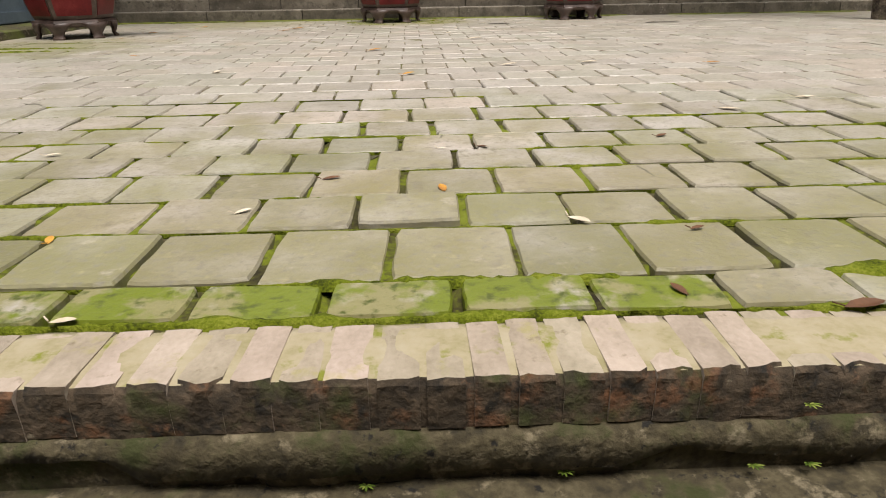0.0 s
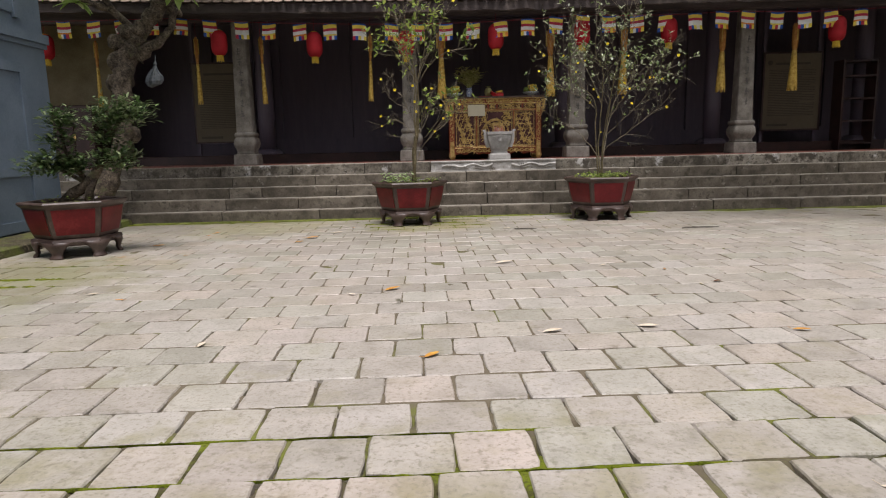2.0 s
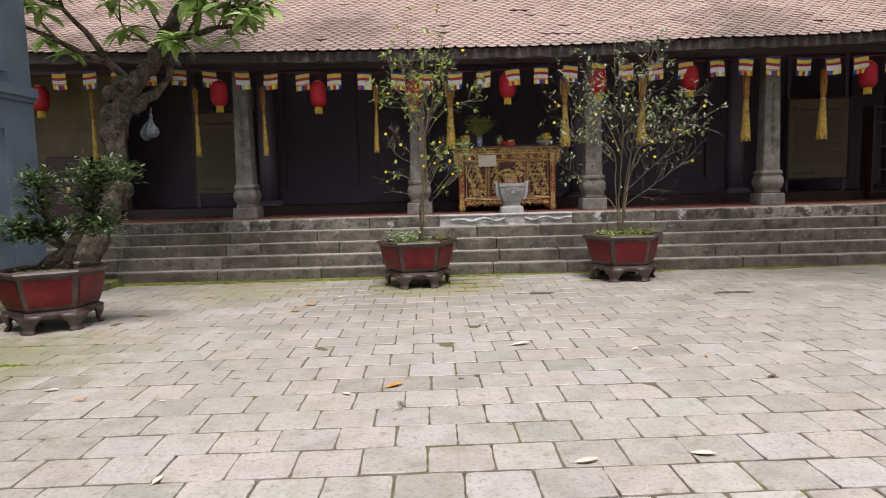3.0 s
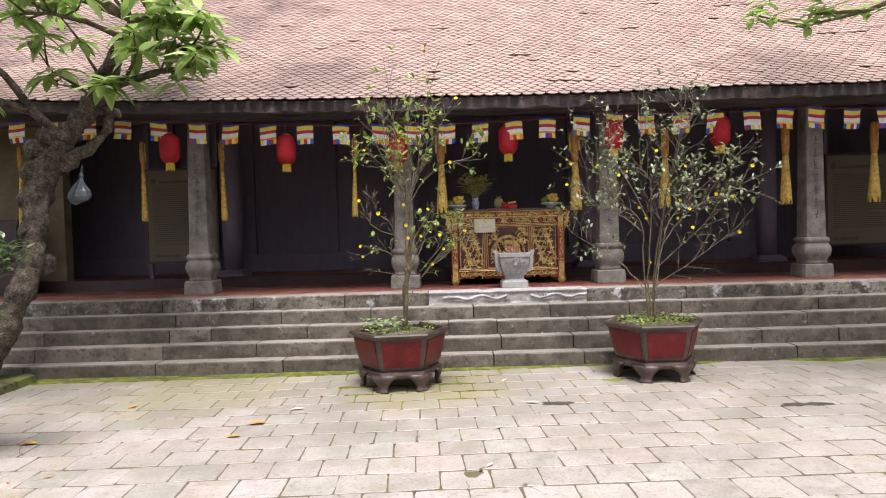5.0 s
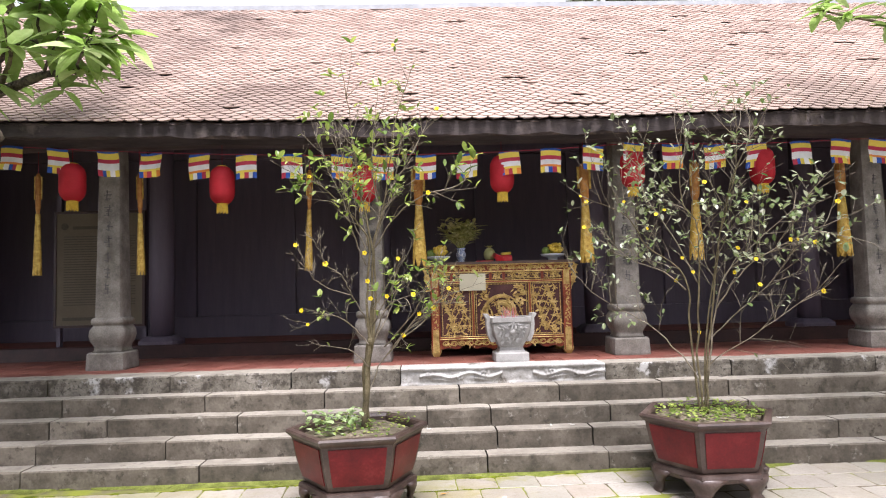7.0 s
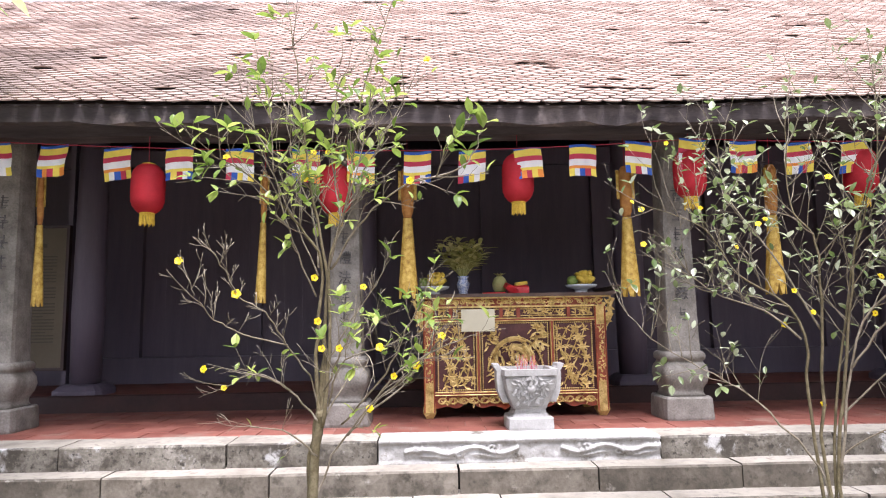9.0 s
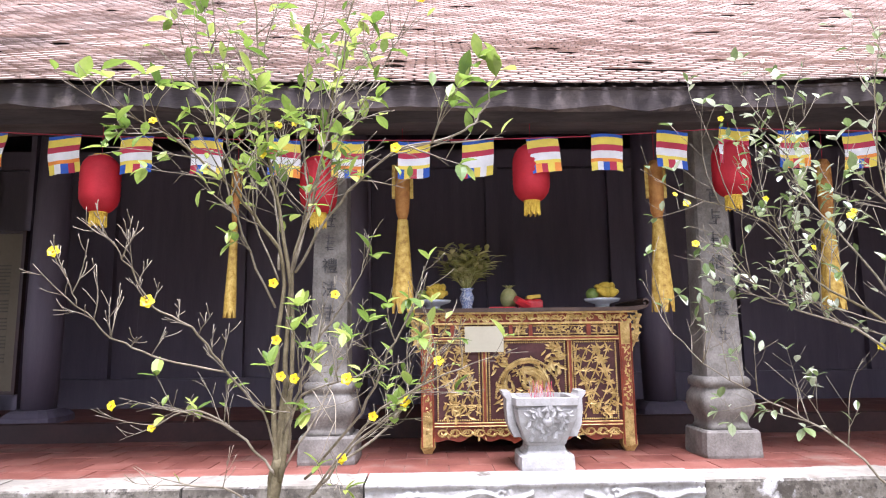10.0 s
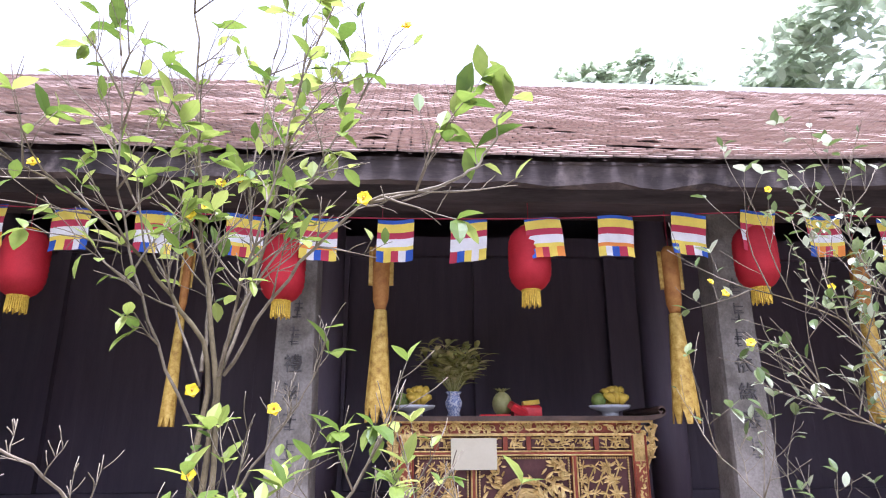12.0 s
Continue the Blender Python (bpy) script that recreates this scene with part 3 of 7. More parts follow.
# steps up to the courtyard
for name, y0, y1, z in (("lower_step", 1.28, 1.62, -0.38), ("upper_step", 1.6, 1.95, -0.19)):
    st = Shape()
    n = 60
    ra = []
    for i in range(n + 1):
        x = X0 + (X1 - X0) * i / n
        w = 0.012 * noise.noise((x * 4, y0, 1))
        ra.append([(x, y0 + w, -0.58), (x, y0 + w, z - 0.015), (x, y0 + 0.015 + w, z + 0.006 * noise.noise((x * 5, 1, 2))), (x, y1, z + 0.012 * noise.noise((x * 3, 5, 2))), (x, y1, -0.58)])
    st.add([q for row in ra for q in row], [(i * 5 + k, i * 5 + k + 1, i * 5 + k + 6, i * 5 + k + 5) for i in range(n) for k in range(4)])
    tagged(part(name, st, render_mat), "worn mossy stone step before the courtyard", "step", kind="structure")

# ---- the temple platform and its steps ----
TERRACE = 0.80
core = Shape().box((-8.6, 12.5, -0.5), (9.4, 18.6, TERRACE - 0.03))
tagged(part("platform_core", core, stone_mat), "solid stone platform under the temple", "platform", kind="structure")


def rough_block(length, depth, height, seed, r=0.012, rough=0.006):
    """A worn stone block: front at y 0, top at z 0, running along x from 0."""
    s = Shape()
    n = max(3, int(length / 0.09))
    rows = []
    for i in range(n + 1):
        x = length * i / n
        e = 0.008 if i in (0, n) else 0.0
        a = rough * noise.noise((x * 5 + seed * 7.3, 0.3, seed)) + 0.5 * rough * noise.noise((x * 17 + seed, 2.1, seed))
        b = rough * noise.noise((x * 6 + seed * 3.1, 5.3, seed))
        chip = 0.03 * max(0.0, noise.noise((x * 6, seed * 1.7, 9.0)) - 0.22) + 0.006 * noise.noise((x * 23, seed, 3.0))
        rows.append([(x, e, -height), (x, e + a, -height * 0.5), (x, e + a * 0.6 + chip, -r - chip), (x, e + r + chip + a * 0.4, b * 0.5 - e * 0.5), (x, depth * 0.5, b * 0.6 - e * 0.5), (x, depth, b * 0.4)])
    f = [(i * 6 + k, i * 6 + 6 + k, i * 6 + 7 + k, i * 6 + k + 1) for i in range(n) for k in range(5)]
    s.add([p for row in rows for p in row], f + [(0, 1, 2, 3, 4, 5), tuple(n * 6 + k for k in (5, 4, 3, 2, 1, 0))])
    # Upper faces take the tread colour with top light painted in.
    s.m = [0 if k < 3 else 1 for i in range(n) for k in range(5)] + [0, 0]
    return s


STEP_Y = [11.58, 11.78, 11.98, 12.18, 12.38]
STEP_RUNS = [(-2.15, -0.72, 0.25, 1.28, 2.4, 3.7, 5.0, 6.2, 7.5), (-2.5, -1.3, 0.36, 1.2, 2.2, 3.4, 4.3, 5.6, 7.0), (-3.1, -1.95, -0.25, 0.33, 1.42, 2.7, 4.05, 5.2, 6.5),
             (-2.3, -1.2, 0.06, 1.0, 1.98, 2.62, 4.3, 5.9, 7.2), (-5.6, -3.85, -2.7, -1.55, -0.5, 1.5, 2.75, 4.2, 6.0)]
for k in range(5):
    flight = thing("step", "grey weathered stone step of several blocks", "step", (0, STEP_Y[k], TERRACE - 0.16 * (4 - k)), "steps up to the temple", "structure")
    xs = [-8.4, -6.6, -5.1] + [x for x in STEP_RUNS[k] if x > -5.0] + [9.2]
    if k < 4:
        xs.insert(3, -3.6)
    xs = sorted(set(xs))
    for i in range(len(xs) - 1):
        if k == 4 and xs[i] == -0.5:
            continue
        part("stone_block", rough_block(xs[i + 1] - xs[i] - 0.012, 0.33, 0.165, k * 31 + i, rough=0.012 if k == 4 else 0.007), (top_stone_mat if k == 4 else stone_mat, lit_tread_mat), flight, at=pose(xs[i] + rnd.uniform(0, 0.004), rnd.uniform(-0.008, 0.008), rnd.uniform(-0.003, 0.003)))
    if k == 4:
        s = Shape()
        n, L, H = 260, 1.99, 0.165
        heights = [-H + H * q / 16 for q in range(17)]
        rows = []
        for i in range(n + 1):
            x = L * i / n
            side_ = abs(x - 1.13)
            row = []
            for z in heights:
                zz = z + H * 0.5
                wave = 0.022 * math.sin(side_ * 17.0) * (1 if side_ < 0.75 else 0.4)
                ridge = math.exp(-((zz - wave - 0.005) / 0.014) ** 2) + 0.8 * math.exp(-((zz - wave * 0.6 + 0.032) / 0.010) ** 2) * (0.5 + 0.5 * math.sin(side_ * 17 + 1.5))
                curl = 0.0
                for c0, z0 in ((0.32, 0.018), (0.58, -0.012), (0.86, 0.016)):
                    d = math.hypot(side_ - c0, (zz - z0) * 1.3)
                    curl = max(curl, (0.55 + 0.45 * math.cos(d * 150 + 2.2 * math.atan2(zz - z0, side_ - c0))) * math.exp(-(d / 0.045) ** 2))
                body = max(ridge * (1.0 if 0.15 < side_ < 0.95 else 0.0), 1.2 * curl)
                edge = 1.0 if zz > H * 0.36 else (0.6 if zz < -H * 0.4 else 0.0)
                y = 0.016 - 0.026 * min(1.0, body) - 0.014 * edge + 0.004 * noise.noise((x * 14, z * 20, 3)) + 0.003 * noise.noise((x * 40, z * 45, 5))
                row.append((x, y, z))
            row += [(x, 0.012, 0.003 * noise.noise((x * 8, 1, 1))), (x, 0.33, 0.0)]
            rows.append(row)
        m_ = len(rows[0])
        s.add([q for row in rows for q in row], [(i * m_ + q, i * m_ + m_ + q, i * m_ + m_ + q + 1, i * m_ + q + 1) for i in range(n) for q in range(m_ - 1)])
        s.add(rows[0], [tuple(range(m_))])
        s.add(rows[n], [tuple(reversed(range(m_)))])
        part("carved_block", s, relief_mat, flight, "pale stone block carved with cloud waves", smooth=True, at=pose(-0.495, 0, 0.002))

floor_bed = Shape().box((-8.4, 12.66, 0.6), (9.2, 14.2, TERRACE - 0.006))
terrace_floor = tagged(part("floor", floor_bed, grout_mat), "red terracotta tiled floor of the veranda", "floor", kind="structure")
inner = Shape().box((-8.4, 14.2, 0.5), (9.2, 18.4, 0.95))
tagged(part("floor_inner", inner, red_tile_mat), "raised red tiled floor inside the temple hall", "floor", kind="structure")

tagged(part("door_sill", Shape().slab((-8.4, 14.14, 0.79), (9.2, 14.198, 0.965), 0.012), cabinet_mat), "dark red wooden sill along the hall floor", "sill", kind="structure")

moss = Shape()
rows = []
for i in range(161):
    x = -5.4 + 13.5 * i / 160
    w = max(0.004, 0.06 + 0.16 * noise.noise((x * 1.1, 0, 6)) + 0.1 * noise.noise((x * 5, 0, 2)))
    rows += [(x, 11.6, 0.016), (x, 11.58 - 0.4 * w, 0.014 + 0.004 * noise.noise((x * 9, 2, 2))), (x, 11.58 - w, 0.0)]
moss.add(rows, [(i * 3 + k, i * 3 + 1 + k, i * 3 + 4 + k, i * 3 + 3 + k) for i in range(160) for k in range(2)])
tagged(part("moss_strip", moss, moss_mat, smooth=True), "green moss growing along the foot of the steps", "moss", kind="stuff")

# ---- front columns ----
def stone_column(seed, words):
    col = thing("stone_column", "grey carved stone column with engraved characters", "column", (0, 0, TERRACE), "front stone columns")
    s = Shape()
    s.lathe([(0.205, 0), (0.208, 0.02), (0.2, 0.17), (0.19, 0.185)], 32, square=1.0)
    part("plinth", s, column_mat, col)
    s = Shape()
    s.lathe([(0.165, 0.185), (0.148, 0.215), (0.15, 0.25), (0.178, 0.3), (0.192, 0.36), (0.184, 0.42), (0.16, 0.46), (0.155, 0.475), (0.172, 0.485), (0.175, 0.52), (0.165, 0.54), (0.15, 0.55)], 40, square=0.75)
    part("moulded_base", s, column_mat, col, smooth=True)
    s = Shape()
    s.lathe([(0.142, 0.55), (0.139, 0.62), (0.125, 1.5), (0.112, 2.5)], 32, square=0.9)
    part("shaft", s, column_mat, col)
    lr = random.Random(seed)
    for i in range(7):
        z = 1.86 - i * 0.168
        r = 0.1405 - 0.0135 * (z - 0.6) + 0.001
        if words[i] != "-":
            glyph = bpy.data.curves.new("glyph", "FONT")
            glyph.body, glyph.size, glyph.align_x, glyph.align_y, glyph.extrude = words[i], 0.115, "CENTER", "CENTER", 0.008
            ob = bpy.data.objects.new("glyph", glyph)
            me = bpy.data.meshes.new_from_object(ob)
            bpy.data.objects.remove(ob)
            me.materials.clear()
            me.materials.append(letter_mat)
            part("engraved_character", me, None, col, at=pose(0, -r - 0.001, z, 90, 0, 0))
            continue
        s = Shape()
        for k in range(7):
            x, w, h = lr.uniform(-0.03, 0.03), lr.uniform(0.012, 0.034), lr.uniform(0.003, 0.005)
            dz = (k - 3) * 0.014
            if k % 3 == 2:
                w, h = 0.004, 0.036
            s.box((x * 0.6 - w, -r - 0.001, z + dz - h), (x * 0.6 + w, -r + 0.012, z + dz + h))
        part("engraved_character", s, letter_mat, col)
    return col


for k, (x, words) in enumerate(((-3.63, "-------"), (-0.82, "---禮法--"), (1.98, "---依緣悉-"), (4.8, "-------"), (7.6, "-------"))):
    stone_column(k + 3, words).matrix_basis = pose(x, 13.2, TERRACE)


def wooden_column():
    c = thing("wooden_column", "tall dark wooden column on a stone base", "column", (0, 0, TERRACE), "inner wooden columns")
    part("stone_base", Shape().lathe([(0.24, 0), (0.24, 0.05), (0.2, 0.09), (0.17, 0.11)], 24, square=0.4), veiled_wood_mat, c, "dark weathered stone base")
    part("shaft", Shape().lathe([(0.14, 0.11), (0.155, 0.8), (0.145, 2.0), (0.13, 3.1)], 20), veiled_wood_mat, c, smooth=True)
    return c


wc0 = wooden_column()
wc0.matrix_basis = pose(-3.6, 14.42, TERRACE + 0.15)
for x in (-0.82, 1.98, 4.8, 7.6):
    copy_thing(wc0, pose(x, 14.42, TERRACE + 0.15))

# ---- walls, doors and beams of the hall ----
tagged(part("wall_back", Shape().box((-8.6, 18.4, 0.4), (9.4, 18.6, 6.4)), veiled_wood_mat), "dark wooden back wall of the hall", "wall", kind="structure")
tagged(part("wall_left", Shape().box((-8.6, 12.7, 0.4), (-8.4, 18.4, 6.0)), plaster_mat), "ochre plastered gable wall", "wall", kind="structure")
tagged(part("wall_right", Shape().box((9.2, 12.7, 0.4), (9.4, 18.4, 6.0)), plaster_mat), "ochre plastered gable wall", "wall", kind="structure")
tagged(part("wall_end", Shape().box((-8.39, 14.35, 0.95), (-6.2, 14.55, 3.4)), plaster_mat), "ochre plastered wall at the end of the veranda", "wall", kind="structure")
screen_wall = thing("plank_wall", "dark wooden plank doors across the hall", "wall", (0, 15.6, 0.95), kind="structure")
px = -8.3
while px < 9.1:
    w = rnd.uniform(0.2, 0.27)
    part("plank", Shape().box((0, rnd.uniform(-0.001, 0.001), 0), (w - 0.0004, 0.05, 2.75)), veiled_wood_mat, screen_wall, at=pose(px, 0, 0))
    px += w
for i, x in enumerate((-8.3, -5.0, -3.63, -2.2, -0.82, 0.6, 1.98, 3.4, 4.8, 6.2, 7.6)):
    part("post", Shape().box((-0.07, -0.06, 0), (0.07, 0.06, 2.8)), veiled_wood_mat, screen_wall, at=pose(x, -0.02, 0))
part("threshold", Shape().box((-8.3, -0.14, 0), (9.1, 0.0, 0.3)), veiled_wood_mat, screen_wall)
part("rail", Shape().box((-8.3, -0.1, 2.6), (9.1, 0.0, 2.8)), veiled_wood_mat, screen_wall)

for nm, y0, y1, z0, z1 in (("eave_beam", 12.72, 12.9, 3.1, 3.36), ("lintel_beam", 13.1, 13.3, 3.24, 3.6), ("inner_beam", 14.0, 14.2, 3.5, 3.8)):
    s = Shape()
    n = 60
    rows = []
    for i in range(n + 1):
        x = -8.38 + 17.56 * i / n
        q = 0.02 * noise.noise((x * 1.5, y0, 3))
        rows.append([(x, y0, z0 + q), (x, y1, z0 + q), (x, y1, z1), (x, y0, z1)])
    s.rings(rows, True)
    tagged(part(nm, s, beam_mat), "dark weathered timber beam under the eaves", "beam", kind="structure")

# ---- roof ----
EAVE, RIDGE = (12.4, 3.24), (17.05, 6.48)
SLOPE = math.hypot(RIDGE[0] - EAVE[0], RIDGE[1] - EAVE[1])
TILT_ANGLE = math.atan2(RIDGE[1] - EAVE[1], RIDGE[0] - EAVE[0])


def roof_point(x, u, lift=0.0):
    """A point of the front roof slope, u metres up from the eave, with the sag of an old roof."""
    t = u / SLOPE
    sag = -0.10 * math.sin(math.pi * t) + 0.03 * noise.noise((x * 0.45, u * 0.8, 4)) * (1 - 0.5 * t) + 0.012 * noise.noise((x * 2.1, u * 2.5, 8))
    curve = 0.0022 * (x - 0.8) ** 2
    h = lift + sag
    return Vector((x, EAVE[0] + u * math.cos(TILT_ANGLE) - h * math.sin(TILT_ANGLE), EAVE[1] + curve * (1 - t) + u * math.sin(TILT_ANGLE) + h * math.cos(TILT_ANGLE)))


roof = thing("roof", "old red-brown scale-tiled temple roof, sagging", "roof", (0, 0, 0), kind="structure")
s = Shape()
nx, nu = 70, 30
gv = [roof_point(-8.8 + 18.4 * i / nx, 0.02 + SLOPE * j / nu, -0.03) for j in range(nu + 1) for i in range(nx + 1)]
s.add(gv, [(j * (nx + 1) + i, j * (nx + 1) + i + 1, (j + 1) * (nx + 1) + i + 1, (j + 1) * (nx + 1) + i) for j in range(nu) for i in range(nx)])
gv = [roof_point(-8.8 + 18.4 * i / nx, 0.02 + SLOPE * j / nu, -0.09) for j in range(nu + 1) for i in range(nx + 1)]
s.add(gv, [(j * (nx + 1) + i, (j + 1) * (nx + 1) + i, (j + 1) * (nx + 1) + i + 1, j * (nx + 1) + i + 1) for j in range(nu) for i in range(nx)])
part("boarding", s, roof_under_mat, roof)
s = Shape().add([(-8.8, RIDGE[0], RIDGE[1] - 0.05), (9.6, RIDGE[0], RIDGE[1] - 0.05), (9.6, 21.5, 3.3), (-8.8, 21.5, 3.3)], [(0, 1, 2, 3)])
part("rear_slope", s, roof_under_mat, roof)
s = Shape()
n = 50
s.rings([[tuple(roof_point(-8.8 + 18.4 * i / n, SLOPE, 0) + Vector(q)) for q in ((0, -0.1, -0.06), (0, -0.09, 0.04), (0, 0, 0.08), (0, 0.09, 0.04), (0, 0.1, -0.06))] for i in range(n + 1)])
part("ridge_cap", s, ridge_mat, roof, "pale grey mortar ridge cap")
s = Shape()
n = 140
s.rings([[tuple(roof_point(-8.8 + 18.4 * i / n, 0.03, -0.05) + Vector(q)) for q in ((0, -0.015 + 0.01 * noise.noise((i * 0.9, 4, 1)), -0.11 + 0.045 * noise.noise((i * 0.45, 1, 1)) + 0.02 * noise.noise((i * 1.7, 2, 1))), (0, 0.03, -0.12), (0, 0.03, 0.03), (0, -0.015, 0.03))] for i in range(n + 1)])
part("fascia", s, fascia_mat, roof, "weathered timber eave board")
for i in range(46):
    x = -8.6 + i * 0.4
    a, b = roof_point(x, 0.06, -0.13), roof_point(x, 1.9, -0.13)
    s = Shape()
    s.rings([[tuple(p + Vector(q)) for q in ((-0.04, 0, -0.05), (0.04, 0, -0.05), (0.04, 0, 0.04), (-0.04, 0, 0.04))] for p in (a, b)])
    part("rafter", s, beam_mat, roof)


def gable(x):
    return Shape().rings([[(q, 12.7, 3.2), (q, RIDGE[0], RIDGE[1] - 0.2), (q, 18.6, 5.2), (q, 18.6, 3.2)] for q in (x, x + 0.18)])


for x in (-8.58, 9.21):
    tagged(part("wall_gable", gable(x), plaster_mat), "plastered gable above the side wall", "wall", kind="structure")


def roof_tile_points(w, l):
    return [(-w / 2, l), (-w * 0.49, l * 0.5), (-w * 0.38, l * 0.2), (-w * 0.12, 0), (w * 0.12, 0), (w * 0.38, l * 0.2), (w * 0.49, l * 0.5), (w / 2, l)]


TILE_W, TILE_ROW = 0.156, 0.084
rest = Shape()
near_tiles = []
rows_n = int(SLOPE / TILE_ROW)
tr = random.Random(11)
for j in range(rows_n):
    u = j * TILE_ROW
    for i in range(118):
        x = -8.7 + i * TILE_W + (TILE_W / 2 if j % 2 else 0) + tr.uniform(-0.004, 0.004)
        slip = noise.noise((x * 1.6, j * 0.9, 21)) > 0.55
        d = tr.uniform(-0.004, 0.004) + (tr.uniform(-0.012, 0.018) if slip else 0)
        lift = tr.uniform(0.0, 0.005) + (tr.uniform(0.008, 0.022) if slip else 0)
        skew = tr.uniform(-0.02, 0.02)
        w = TILE_W * 0.97
        v = []
        for th in (0.01, 0.0):
            for a, b in roof_tile_points(w, 0.15):
                k = b / 0.15
                v.append(roof_point(x + a + skew * b, max(u + d + b - 0.02, -0.03), 0.014 * (1 - k) + lift * (1 - k) + th + 0.004))
        f = [tuple(range(7, -1, -1))] + [(q, q + 1, q + 9, q + 8) for q in range(7)]
        if j < 2 and 20 < i < 100 and len(near_tiles) < 290:
            near_tiles.append((v, f))
        else:
            rest.add(v, f)
tagged(part("roof_tiles", rest, roof_mat, roof, "weathered red-brown scale roof tiles"), kind="stuff")


# ---- blue-grey side house ----
side = thing("side_house", "blue-grey painted side building with panelled shutters", "building", (-5.6, 0, 0), kind="structure")
part("wall", Shape().box((-0.25, 3.0, -0.5), (0, 11.0, 5.2)), blue_mat, side)
part("cornice", Shape().box((0, 3.0, 2.5), (0.07, 11.02, 2.62)).box((0.0, 3.0, 2.44), (0.035, 11.02, 2.5)), blue_mat, side)
for y in (10.0, 8.9, 7.8, 6.7):
    door = part("shutter", Shape().box((0, y - 0.45, 0.12), (0.03, y + 0.45, 2.2)), blue_mat, side)
    for a, b, z0, z1 in ((-0.45, -0.35, 0.12, 2.2), (0.35, 0.45, 0.12, 2.2), (-0.35, 0.35, 2.08, 2.2), (-0.35, 0.35, 0.12, 0.25), (-0.35, 0.35, 0.8, 0.9)):
        part("moulding", Shape().box((0.028, y + a, z0), (0.055, y + b, z1)), blue_mat, door)
part("upper_shutter", Shape().box((0, 9.6, 2.8), (0.03, 10.4, 4.2)).box((0.0, 9.5, 2.75), (0.05, 9.6, 4.25)).box((0.0, 10.4, 2.75), (0.05, 10.5, 4.25)), blue_mat, side)

# planting strip beside the house
strip = Shape()
n = 30
rows = []
for i in range(n + 1):
    y = 7.6 + 3.9 * i / n
    w = 0.02 * noise.noise((y * 3, 0, 1))
    rows.append([(-5.55, y, -0.05), (-5.55, y, 0.1), (-4.98 + w, y, 0.1), (-4.92 + w, y, 0.08), (-4.9 + w, y, -0.05)])
for i in range(n):
    strip.add(rows[i] + rows[i + 1], [(k, k + 1, k + 6, k + 5) for k in range(4)])
strip.add(rows[0], [(0, 1, 2, 3, 4)])
strip.add(rows[n], [(4, 3, 2, 1, 0)])
tagged(part("planting_strip", strip, patches(render_mat.copy(), (0.1, 0.12, 0.02), 2.0, 0.45, 0.6)), "low mossy kerbed planting strip by the house", "kerb", kind="structure")
# unseen walls closing the court on the other sides, added to cut low sky light
tagged(part("wall_unseen_side", Shape().box((9.0, -3.0, -0.6), (9.2, 11.7, 4.2)), plaster_mat), "ochre plastered unseen side wall, added to cut low sky light", "wall", kind="structure")
tagged(part("wall_unseen_rear", Shape().box((-9.0, -3.4, -0.6), (9.2, -3.0, 5.5)), plaster_mat), "plain unseen rear wall closing the court, added to cut low sky light", "wall", kind="structure")


# ---- potted plants ----
def hexagon(r, z, turn=0.0):
    return [(r * math.cos(math.pi / 3 * k + turn), r * math.sin(math.pi / 3 * k + turn), z) for k in range(6)]


